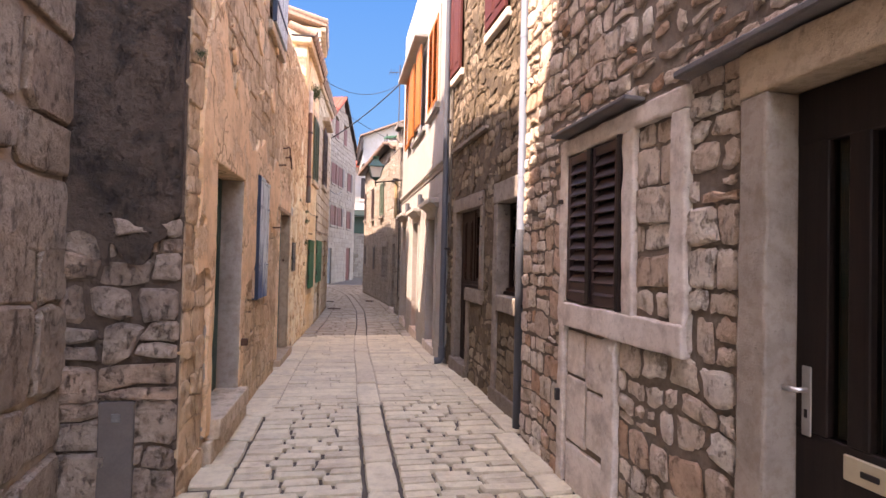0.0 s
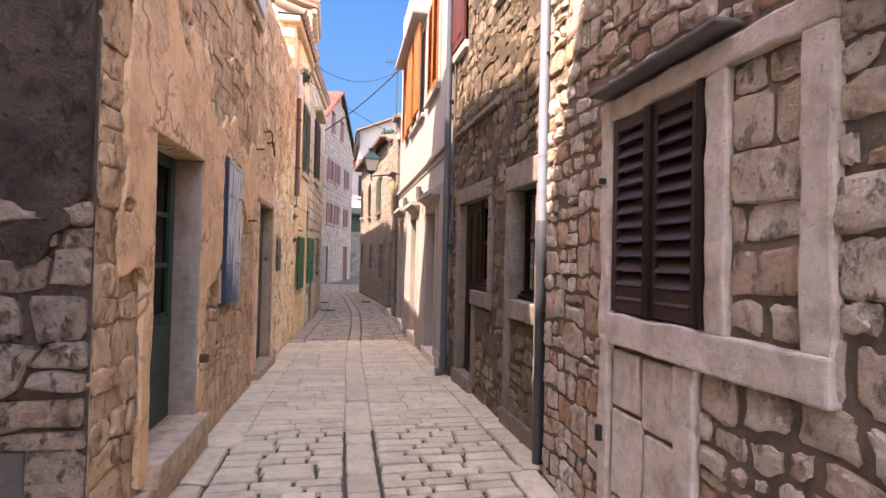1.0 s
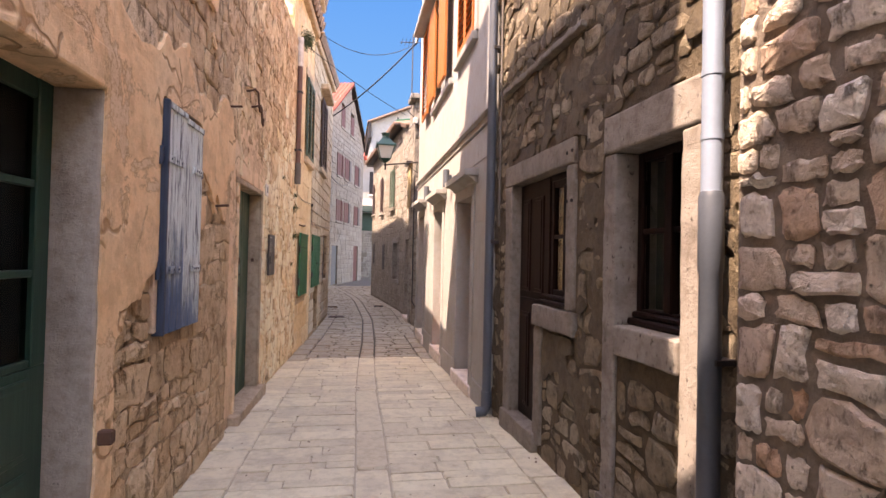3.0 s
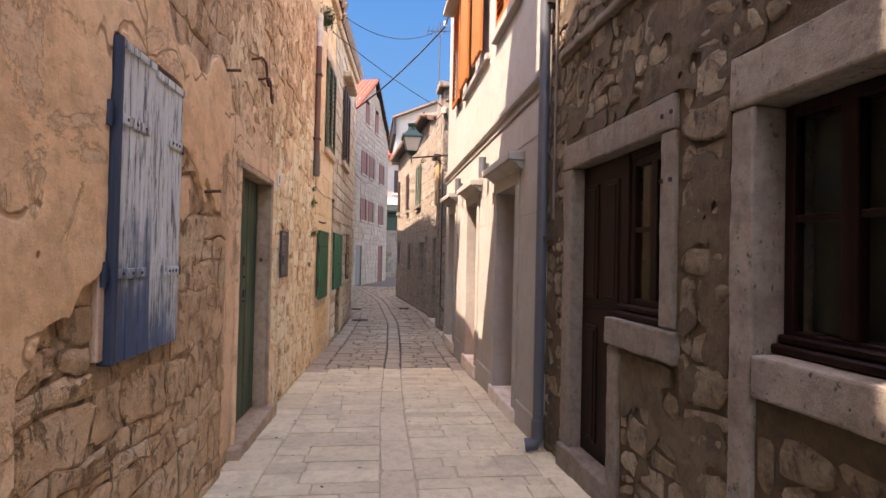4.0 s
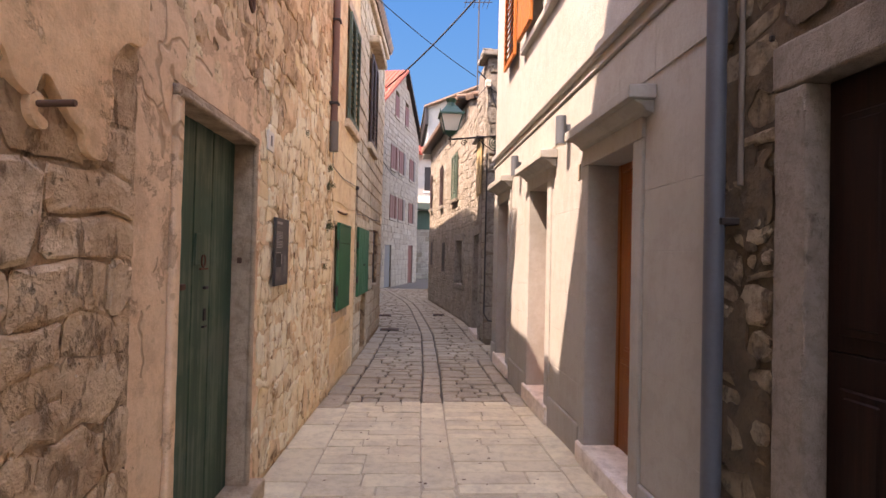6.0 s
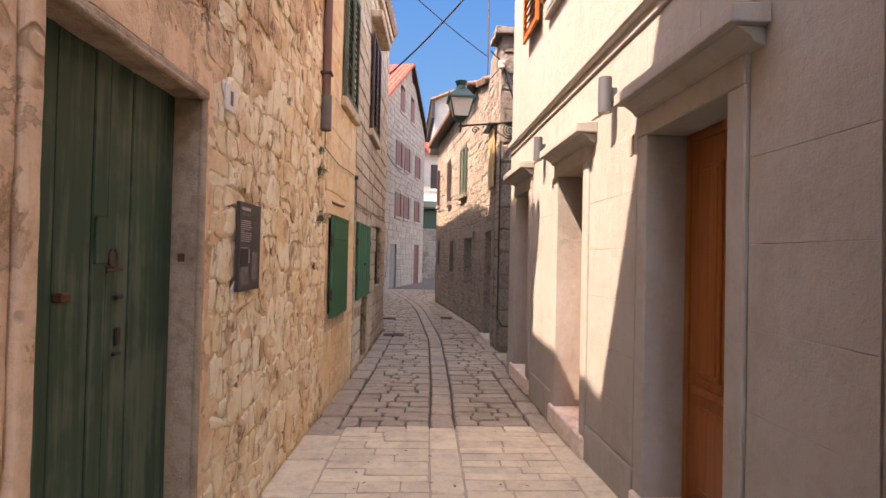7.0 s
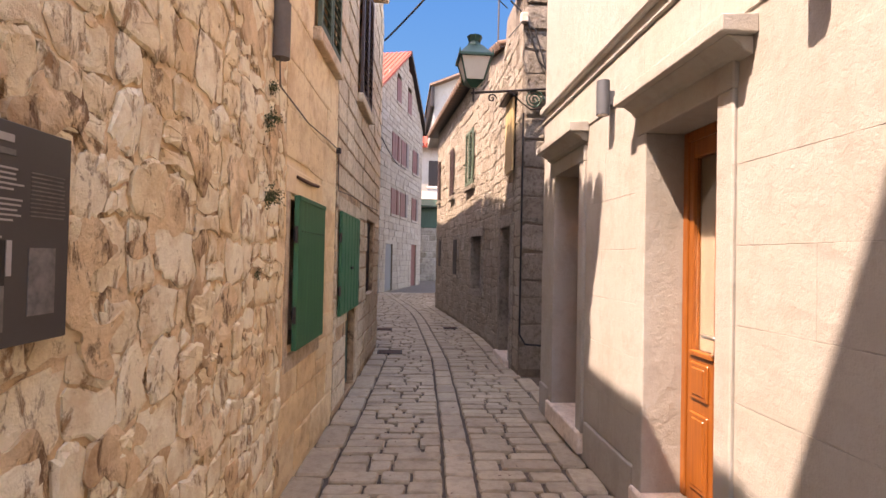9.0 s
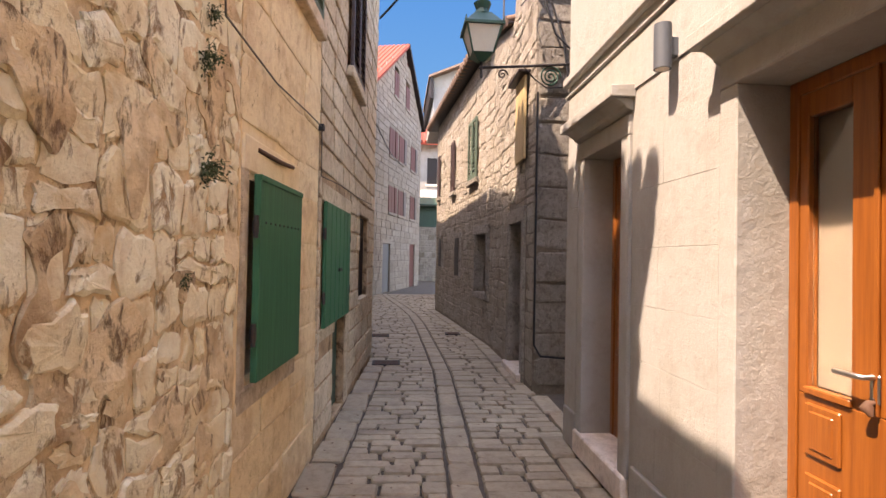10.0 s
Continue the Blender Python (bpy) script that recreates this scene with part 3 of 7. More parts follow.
# ---- ground ----
def ground_z(y):
    return float(np.interp(y, [-5, 6.5, 11.0, 60], [0.12, 0.12, 0.0, 0.0]))

# ---- plan of the paving ----
def centre_line(y):
    return float(np.interp(y, [0, 3.4, 5.25, 7.1, 8, 9.4, 10.6, 12.2, 13.4, 15.5, 17, 20.5, 22.3, 24, 28, 34], [0.16, 0.23, 0.267, 0.322, 0.338, 0.39, 0.45, 0.55, 0.60, 0.68, 0.66, 0.58, 0.48, 0.30, -0.25, -1.0]))


def left_edge(y):
    return float(np.interp(y, [0, 3.4, 3.42, 6.98, 11.05, 12.95, 16.6, 16.7, 28, 34], [-1.55, -1.55, -0.90, -0.78, -0.60, -0.44, -0.22, -1.6, -1.9, -1.2]))


def right_edge(y):
    return float(np.interp(y, [0, 4.2, 4.25, 7.33, 7.36, 12.95, 13.0, 14.4, 14.5, 18, 23.8, 24, 34], [1.58, 1.58, 1.71, 1.63, 1.58, 1.64, 3.5, 3.5, 1.80, 1.82, 1.3, 3.0, 3.0]))


ground_ys = [-300, -40, -5, 0, 3, 6.5, 8, 9.5, 11.0, 14, 18, 25, 40, 80, 600]
gv, gf = [], []
for i, y in enumerate(ground_ys):
    for x in (-300, -6, -2, 0, 2, 6, 300):
        gv.append((x, y, ground_z(y) - 0.03))
for i in range(len(ground_ys) - 1):
    for j in range(6):
        gf.append((i * 7 + j, i * 7 + j + 1, i * 7 + j + 8, i * 7 + j + 7))
ground = tagged(mesh_object("ground", gv, gf, M_JOINT), "packed dirt bed under the stone paving", "ground", kind="structure")

# ---- faces of the houses in plan ----
F_SIDE = Face((-1.55, -7.0), (-1.55, 3.4), 1)
F_SOOT = Face((-1.60, 3.4), (-0.905, 3.4), 1)
F_PEACH = Face((-0.90, 3.4), (-0.745, 6.98), 1)
F_OCHRE = Face((-0.79, 6.98), (-0.585, 11.05), 1)
F_YELLOW = Face((-0.585, 11.05), (-0.463, 12.65), 1)
F_ASHLAR = Face((-0.463, 12.65), (-0.22, 16.6), 1)
F_NEAR = Face((1.58, -7.0), (1.58, 4.15), -1)
F_PIPE = Face((1.722, 4.15), (1.63, 7.35), -1)
F_WHITE = Face((1.575, 7.35), (1.64, 12.95), -1)
F_BEND = Face((1.76, 14.5), (1.81, 17.4), -1)
F_BEND2 = Face((1.81, 17.4), (1.30, 23.8), -1)
F_BENDEND = Face((1.76, 14.5), (6.0, 14.5), 1)

# ---- openings, as rows (y0, y1, z0, z1) along each face ----
def rows(face, *openings):
    return [(face.s(a), face.s(b), c, d) for a, b, c, d in openings]


def wider(openings, m=0.016):
    return [(a - m, b + m, c - m, d + m) for a, b, c, d in openings]


def crest(face, *pts):
    out = [(face.s(y), z) for y, z in pts]
    return [(0.0, float(np.interp(0, [p for p, _ in out], [q for _, q in out])))] + [p for p in out if 0 < p[0] < face.length] + [(face.length, float(np.interp(face.length, [p for p, _ in out], [q for _, q in out])))]


O_PEACH = rows(F_PEACH, (4.0, 4.88, 0.40, 2.26), (5.56, 6.06, 1.2, 2.34), (6.0, 6.85, 4.2, 5.3))
O_OCHRE = rows(F_OCHRE, (7.35, 8.29, 0.18, 2.215))
O_YELLOW = rows(F_YELLOW, (11.22, 11.92, 0.96, 1.9), (11.72, 12.5, 3.3, 4.7))
O_ASHLAR = rows(F_ASHLAR, (12.86, 14.02, 0.98, 1.96), (13.42, 14.02, 0.02, 0.98), (15.07, 15.8, 1.02, 2.04), (13.92, 14.8, 3.5, 4.98))
O_NEAR = rows(F_NEAR, (0.55, 1.60, 0.16, 2.25), (2.62, 3.27, 1.33, 2.32))
O_PIPE = rows(F_PIPE, (4.62, 5.17, 1.24, 2.2), (6.3, 6.84, 0.26, 2.23), (5.78, 6.3, 1.25, 2.23), (6.75, 7.3, 4.2, 5.4), (5.0, 5.6, 4.2, 5.4))
O_WHITE = rows(F_WHITE, (8.09, 8.84, 0.2, 2.28), (9.935, 10.63, 0.2, 2.31), (11.80, 12.49, 0.2, 2.34), (8.15, 8.95, 4.15, 5.6), (10.2, 11.0, 4.15, 5.6))
O_BEND = rows(F_BEND, (15.03, 15.8, 0.1, 2.03))
O_BEND2 = rows(F_BEND2, (17.75, 18.65, 0.9, 2.0))

# The side wall's unseen top is sloped to shape the sun strip opposite.
T_SIDE = crest(F_SIDE, (-7, 9.5), (1.9, 9.6), (2.13, 9.0), (2.93, 6.75), (3.4, 6.3))
T_PEACH = crest(F_PEACH, (3.4, 8.0), (5.6, 8.0), (6.98, 7.0))
T_OCHRE = crest(F_OCHRE, (6.98, 6.1), (7.2, 4.9), (11.05, 4.92))
T_YELLOW = crest(F_YELLOW, (11.05, 5.85), (12.65, 5.9))
T_ASHLAR = crest(F_ASHLAR, (12.65, 5.8), (16.6, 6.25))
T_NEAR = crest(F_NEAR, (-7, 5.4), (4.22, 5.4))
T_PIPE = crest(F_PIPE, (4.2, 5.8), (7.35, 5.8))
T_WHITE = crest(F_WHITE, (7.3, 7.2), (12.95, 7.2))
T_BEND = crest(F_BEND, (14.5, 5.35), (15.75, 5.35), (15.85, 4.95), (16.1, 5.0), (17.4, 5.36))
T_BEND2 = crest(F_BEND2, (17.4, 5.38), (23.8, 5.40))

wall_side = wall_mesh("wall_side", F_SIDE, -0.1, T_SIDE, [], M_PLASTER_GREY)
wall_soot = wall_mesh("wall_soot", F_SOOT, -0.1, [(0, 8.0), (F_SOOT.length, 8.0)], [], M_MORTAR_SOOT, thick=0.3)
wall_peach = wall_mesh("wall_peach", F_PEACH, -0.1, T_PEACH, wider(O_PEACH), M_MORTAR_TAN)
wall_ochre = wall_mesh("wall_ochre", F_OCHRE, -0.1, T_OCHRE, wider(O_OCHRE), M_MORTAR_CREAM)
wall_yellow = wall_mesh("wall_yellow", F_YELLOW, -0.1, T_YELLOW, wider(O_YELLOW), M_PLASTER_YELLOW)
wall_ashlar = wall_mesh("wall_ashlar", F_ASHLAR, -0.1, T_ASHLAR, wider(O_ASHLAR), M_MORTAR_TAN)
wall_near = wall_mesh("wall_near", F_NEAR, -0.1, T_NEAR, wider(O_NEAR), M_MORTAR_NEAR)
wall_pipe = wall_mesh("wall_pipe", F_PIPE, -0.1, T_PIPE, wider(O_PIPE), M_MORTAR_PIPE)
wall_white = wall_mesh("wall_white", F_WHITE, -0.1, T_WHITE, wider(O_WHITE), M_WHITE)
wall_bend = wall_mesh("wall_bend", F_BEND, -0.1, T_BEND, wider(O_BEND), M_MORTAR_BEND)
wall_bend_far = wall_mesh("wall_bend_far", F_BEND2, -0.1, T_BEND2, wider(O_BEND2), M_MORTAR_BEND)
wall_bend_end = wall_mesh("wall_bend_end", F_BENDEND, -0.1, [(0, 5.3), (F_BENDEND.length, 5.3)], [], M_MORTAR_GREY, n0=0.0)

# ---- closing masses behind the fronts ----
def mass(name, pts, z0, z1, mat=M_TILE_OLD):
    """A closed block over a plan outline, behind the fronts."""
    n = len(pts)
    vs = [(x, y, z0) for x, y in pts] + [(x, y, z1) for x, y in pts]
    fs = [tuple(range(n))[::-1], tuple(range(n, 2 * n))] + [(i, (i + 1) % n, n + (i + 1) % n, n + i) for i in range(n)]
    return tagged(mesh_object(name, vs, fs, mat), kind="structure")


mass("core_side", [(-2.1, -7), (-7, -7), (-7, 3.1), (-2.1, 3.1)], -0.1, 5.1)
mass("core_peach", [(-1.45, 3.75), (-7, 3.75), (-7, 7.0), (-1.28, 7.0)], -0.1, 6.0)
# Unseen wall added so its slanted top cuts the sun on the white house.
F_CASTER = Face((-1.25, 6.2), (-1.25, 8.6), 1)
wall_gable = wall_mesh("wall_gable", F_CASTER, 4.0, [(0.0, 9.5), (0.78, 9.3), (1.39, 7.55), (1.92, 5.95), (2.28, 4.9), (2.4, 4.75)], [], M_MORTAR_TAN, thick=0.3)
mass("core_ochre", [(-1.3, 7.0), (-7, 7.0), (-7, 11.0), (-1.13, 11.0)], -0.1, 4.7)
mass("core_yellow", [(-1.13, 11.1), (-7, 11.1), (-7, 16.55), (-0.76, 16.55)], -0.1, 5.7)
mass("core_near", [(2.1, -7), (2.1, 4.2), (8, 4.2), (8, -7)], -0.1, 5.2)
mass("core_pipe", [(2.1, 4.22), (2.1, 7.3), (8, 7.3), (8, 4.22)], -0.1, 5.6)
# Unseen block added to keep sun off the far street and lower bend wall.
mass("core_back_left", [(-0.52, 16.7), (-7, 16.7), (-7, 28.3), (-1.05, 28.3), (-1.05, 21.5), (-0.85, 19.6)], -0.1, 7.05, M_PLASTER_GREY)
# Unseen block added to throw shade on the closing house's lower wall.
mass("core_far_end", [(-6, 37.3), (0.95, 37.3), (1.2, 41.3), (-6, 41.3)], -0.1, 7.4, M_PLASTER_GREY)
mass("core_white", [(2.12, 7.4), (2.2, 12.9), (8, 12.9), (8, 7.4)], -0.1, 7.0)
mass("core_bend", [(2.35, 15.05), (2.35, 17.4), (1.85, 23.6), (8, 23.6), (8, 15.05)], -0.1, 4.9)
wall_behind = mass("wall_behind", [(-2.05, -14.4), (2.1, -14.4), (2.1, -14.0), (-2.05, -14.0)], -0.1, 3.0, M_PLASTER_GREY)

# ---- things: helpers ----
M_GREEN_DARK = wood_mat("paint_green_dark", (0.022, 0.068, 0.045), (0.014, 0.045, 0.03), rough=0.4, gloss=0.5)
M_GREEN_OLD = wood_mat("paint_green_faded", (0.04, 0.092, 0.055), (0.028, 0.068, 0.042), rough=0.55, scale=0.6, wear=(0.20, 0.22, 0.17), wear_amount=0.3)
M_GREEN_SHUTTER = wood_mat("paint_green_shutter", (0.035, 0.155, 0.075), (0.025, 0.11, 0.055), rough=0.55)
def worn_shutter_mat(name, fall, start):
    """Plank paint worn to white and bare wood above, blue-grey left below."""
    m, nt, b = nodes_of(name)
    pos = place(nt)
    mp = nt.nodes.new("ShaderNodeMapping")
    mp.inputs["Scale"].default_value = (24, 24, 2.2)
    nt.links.new(pos, mp.inputs[0])
    g = noise_tex(nt, 1.0, 7, 0.7, mp.outputs[0])
    big = noise_tex(nt, 4.0, 5, 0.65, pos)
    sep = nt.nodes.new("ShaderNodeSeparateXYZ")
    nt.links.new(pos, sep.inputs[0])
    low = calc(nt, "MULTIPLY_ADD", sep.outputs["Z"], fall, start)
    f = calc(nt, "ADD", calc(nt, "MULTIPLY_ADD", g, 0.75, low), calc(nt, "MULTIPLY", big, 0.55))
    col = ramp(nt, calc(nt, "MULTIPLY", f, 0.6), [(0.67, (0.66, 0.71, 0.69)), (0.735, (0.42, 0.475, 0.49)), (0.80, (0.145, 0.20, 0.29)), (0.90, (0.055, 0.10, 0.19))])
    knots = ramp(nt, noise_tex(nt, 1.7, 8, 0.75, mp.outputs[0]), [(0.41, (0.95, 0.95, 0.95)), (0.50, (0, 0, 0))])
    col = mix(nt, knots, col, (0.10, 0.115, 0.13))
    nt.links.new(col, b.inputs["Base Color"])
    b.inputs["Roughness"].default_value = 0.75
    relief(nt, b, g, 0.4, 0.006)
    return m


M_BLUE_WHITE = worn_shutter_mat("paint_blue_white_worn", -0.75, 1.80)
M_WHITE_WORN = worn_shutter_mat("paint_white_bare_worn", -0.70, 1.52)
M_BLUE = wood_mat("paint_blue_edge", (0.04, 0.058, 0.092), (0.025, 0.037, 0.06), rough=0.6)
M_BROWN = wood_mat("wood_dark_brown", (0.019, 0.008, 0.006), (0.010, 0.005, 0.004), rough=0.5, gloss=0.12)
M_ESPRESSO = wood_mat("wood_espresso", (0.02, 0.012, 0.010), (0.011, 0.007, 0.006), rough=0.45, gloss=0.3)
M_LOUVRE = wood_mat("louvre_brown", (0.062, 0.035, 0.032), (0.04, 0.023, 0.022), along="y", rough=0.5, gloss=0.5)
M_ORANGE_WOOD = wood_mat("wood_orange_varnish", (0.274, 0.085, 0.016), (0.187, 0.052, 0.009), rough=0.35, gloss=0.5)
M_ORANGE_PAINT = wood_mat("paint_orange", (0.40, 0.125, 0.025), (0.33, 0.095, 0.018), rough=0.5)
M_RED_SHUTTER = wood_mat("paint_red_brown", (0.115, 0.024, 0.018), (0.08, 0.017, 0.013), rough=0.6)
M_IRON = plain_mat("iron_black", (0.03, 0.028, 0.028), (0.06, 0.035, 0.025), 0.6, 20, 0.2, metal=0.3)
M_RUST = plain_mat("iron_rust", (0.12, 0.055, 0.03), (0.06, 0.03, 0.02), 0.8, 20, 0.3)
M_STEEL = plain_mat("steel_satin", (0.62, 0.62, 0.6), (0.5, 0.5, 0.5), 0.3, 6, 0.02, metal=1.0)
M_BRASS = plain_mat("brass_plate", (0.66, 0.58, 0.42), (0.55, 0.46, 0.32), 0.4, 8, 0.03, metal=0.6)
M_PIPE_PALE = plain_mat("zinc_pale", (0.27, 0.325, 0.40), (0.21, 0.255, 0.32), 0.5, 4, 0.05, metal=0.1)
M_PIPE_DARK = plain_mat("pipe_slate_paint", (0.072, 0.082, 0.098), (0.045, 0.052, 0.065), 0.5, 4, 0.1)
M_PIPE_RED = plain_mat("pipe_red_brown", (0.17, 0.075, 0.05), (0.10, 0.05, 0.035), 0.6, 6, 0.1)
M_PLAQUE = plain_mat("plaque_anthracite", (0.055, 0.05, 0.048), (0.045, 0.04, 0.038), 0.4, 3, 0.02)
M_PRINT = plain_mat("print_pale", (0.45, 0.42, 0.4), None, 0.6)
M_PRINT_DIM = plain_mat("print_grey", (0.20, 0.185, 0.17), (0.09, 0.085, 0.08), 0.6, 18, 0.0, amount=0.9)
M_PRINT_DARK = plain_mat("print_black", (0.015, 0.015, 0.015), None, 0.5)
M_LAMP_GREY = plain_mat("aluminium_anthracite", (0.075, 0.083, 0.095), (0.06, 0.067, 0.078), 0.6, 6, 0.03)
M_LANTERN = plain_mat("lantern_green", (0.02, 0.075, 0.05), (0.015, 0.05, 0.035), 0.45, 10, 0.05, metal=0.2)
# Near-black colour that stands in for dark rooms behind the glass.
M_ROOM_DARK = plain_mat("room_dark", (0.035, 0.038, 0.03), (0.025, 0.027, 0.021), 0.9, 8, 0.2)
M_CURTAIN_PALE = plain_mat("blind_pale", (0.21, 0.155, 0.105), (0.18, 0.13, 0.09), 0.9, 5, 0.1)
M_CURTAIN_GREY = plain_mat("curtain_grey", (0.085, 0.082, 0.068), (0.062, 0.06, 0.05), 0.9, 8, 0.2)
M_CABLE = plain_mat("cable_black", (0.02, 0.02, 0.022), None, 0.6)
M_CABLE_PALE = plain_mat("cable_grey", (0.14, 0.115, 0.095), None, 0.7)
M_GLASS = glass_mat("window_glass", rough=0.04)
M_GLASS.node_tree.nodes["Principled BSDF"].inputs["IOR"].default_value = 1.09
M_GLASS_DIM = glass_mat("door_glass_dim", (0.30, 0.34, 0.31), rough=0.03)
M_PANE = glass_mat("door_pane", (0.95, 0.97, 0.96), rough=0.0)
M_PANE.node_tree.nodes["Principled BSDF"].inputs["IOR"].default_value = 1.5
M_MILK = plain_mat("lantern_glass_milky", (0.62, 0.60, 0.52), (0.5, 0.48, 0.42), 0.25, 4, 0.0)
M_LEAF = stone_mat("leaves", [(0.040, 0.068, 0.022), (0.066, 0.095, 0.030), (0.055, 0.066, 0.026)], stain=(0.12, 0.095, 0.04), bump=0.1, pits=0.0)


def thing(name, loc, label="", category="", group="", kind=""):
    ob = new(name)
    ob.location = loc
    ob.empty_display_size = 0.1
    return tagged(ob, label, category, group, kind)


def bit(name, parent, mat, bm, face=None, label="", smooth=False):
    """One part, built in a wall's own axes (along, out, up) or in the world's."""
    ob = part(name, bm, mat, None, label, face.m if face else None)
    if smooth:
        ob.data.polygons.foreach_set("use_smooth", [True] * len(ob.data.polygons))
    ob.parent = parent
    if parent.type == "EMPTY":
        ob.matrix_parent_inverse = Matrix.Translation(parent.location).inverted()
    return ob


def slab(parent, name, face, mat, s0, s1, n0, n1, z0, z1, bevel=0.008, label=""):
    return bit(name, parent, mat, box_bm(s0, s1, n0, n1, z0, z1, bevel), face, label)


def rough_block(s0, s1, n0, n1, z0, z1, seed, amount=0.006, cuts=3, bevel=0.012):
    """A dressed block with a slightly uneven, chipped surface."""
    bm = box_bm(s0, s1, n0, n1, z0, z1, bevel, segments=2)
    longest = max(s1 - s0, z1 - z0)
    es = [e for e in bm.edges if e.calc_length() > longest * 0.5]
    bmesh.ops.subdivide_edges(bm, edges=es, cuts=max(4, int(longest / 0.07)), use_grid_fill=True)
    for v in bm.verts:
        q = v.co * 9 + Vector((seed * 3.1, seed * 1.7, 0))
        v.co += Vector((noise.noise(q), noise.noise(q + Vector((7, 3, 1))), noise.noise(q + Vector((1, 9, 4))))) * amount
    return bm


def stone(parent, name, face, mat, s0, s1, n0, n1, z0, z1, label="", amount=0.006):
    return bit(name, parent, mat, rough_block(s0, s1, n0, n1, z0, z1, s0 + z0, amount), face, label)


def sheet(name, parent, face, mat, s0, s1, z0, z1, keep, n=0.03, cell=0.035, bumpy=0.006, seed=0, label=""):
    """A coat of plaster with broken edges, real thickness and slight waves."""
    nu, nz = int((s1 - s0) / cell), int((z1 - z0) / cell)
    on = [[keep(s0 + (i + 0.5) * cell, z0 + (j + 0.5) * cell) for j in range(nz)] for i in range(nu)]
    verts, index, faces = [], {}, []
    def v(i, j, back):
        if (i, j, back) not in index:
            index[(i, j, back)] = len(verts)
            s, z = s0 + i * cell, z0 + j * cell
            q = Vector((s * 23 + seed, z * 23, 3.3))
            inner = 0 < i < nu and 0 < j < nz
            ds = noise.noise(q) * cell * 0.45 if inner else 0
            dz = noise.noise(q + Vector((9, 4, 2))) * cell * 0.45 if inner else 0
            h = n + noise.noise(Vector((s * 3 + seed, z * 3, 1))) * bumpy + noise.noise(Vector((s * 14, z * 14, seed))) * bumpy * 0.5
            verts.append(face.at(s + ds, -0.02 if back else h, z + dz))
        return index[(i, j, back)]
    def solid(i, j):
        return 0 <= i < nu and 0 <= j < nz and on[i][j]
    for i in range(nu):
        for j in range(nz):
            if not on[i][j]:
                continue
            faces.append((v(i, j, 0), v(i + 1, j, 0), v(i + 1, j + 1, 0), v(i, j + 1, 0)))
            for di, dj, p, q in ((-1, 0, (i, j), (i, j + 1)), (1, 0, (i + 1, j + 1), (i + 1, j)), (0, -1, (i + 1, j), (i, j)), (0, 1, (i, j + 1), (i + 1, j + 1))):
                if not solid(i + di, j + dj):
                    faces.append((v(*p, 0), v(*q, 0), v(*q, 1), v(*p, 1)))
    # the broken edge is drawn smooth, its rim thinner than the coat
    ring = {}
    for i in range(nu):
        for j in range(nz):
            if not on[i][j]:
                continue
            for di, dj, p, q in ((-1, 0, (i, j), (i, j + 1)), (1, 0, (i + 1, j + 1), (i + 1, j)), (0, -1, (i + 1, j), (i, j)), (0, 1, (i, j + 1), (i + 1, j + 1))):
                inside = 0 <= i + di < nu and 0 <= j + dj < nz
                if inside and not solid(i + di, j + dj):
                    ring.setdefault(p, []).append(q)
                    ring.setdefault(q, []).append(p)
    for k in range(3):
        moved = {p: sum((verts[index[(*q, 0)]] for q in qs), verts[index[(*p, 0)]] * 2.0) / (len(qs) + 2) for p, qs in ring.items()}
        for p, co in moved.items():
            verts[index[(*p, 0)]] = co - face.n * n * 0.02
    for p in ring:
        verts[index[(*p, 1)]] = verts[index[(*p, 0)]] - face.n * (n * 0.7 + 0.02)
    if face.side > 0:
        faces = [f[::-1] for f in faces]
    ob = mesh_object(name, verts, faces, mat, parent)
    return tagged(ob, label) if label else ob


def fbm(s, z, scale, seed):
    return noise.fractal(Vector((s * scale + seed * 13.7, z * scale, seed * 2.3)), 1.1, 2.0, 3)


def in_holes(s, z, holes, m=0.0):
    return any(a - m < s < b + m and c - m < z < d + m for a, b, c, d in holes)


def louvre_leaf(parent, name, face, mat, s0, s1, n0, z0, z1, slats, thick=0.035, stile=0.05, label="", slat_mat=None):
    """A louvred shutter leaf: frame with each slat a piece under it."""
    bm = box_bm(s0, s0 + stile, n0, n0 + thick, z0, z1, 0.003)
    box_bm(s1 - stile, s1, n0, n0 + thick, z0, z1, 0.003, bm)
    for a, b in ((z0, z0 + stile * 1.3), (z1 - stile * 1.3, z1)):
        box_bm(s0 + stile, s1 - stile, n0 + 0.002, n0 + thick - 0.002, a, b, 0.002, bm)
    leaf = bit(name, parent, mat, bm, face, label)
    za, zb = z0 + stile * 1.3, z1 - stile * 1.3
    pitch = (zb - za) / slats
    for i in range(slats):
        zc = za + (i + 0.5) * pitch
        b2 = bmesh.new()
        box_bm(-0.5, 0.5, -0.5, 0.5, -0.5, 0.5, 0, b2)
        b2.transform(Matrix.Translation(((s0 + s1) / 2, n0 + thick / 2, zc)) @ Matrix.Rotation(radians(-56), 4, "X") @ Matrix.Diagonal((s1 - s0 - 2 * stile, min(pitch * 1.12, thick * 1.9), 0.009, 1)))
        part("slat", b2, slat_mat or mat, leaf, "", face.m)
    return leaf


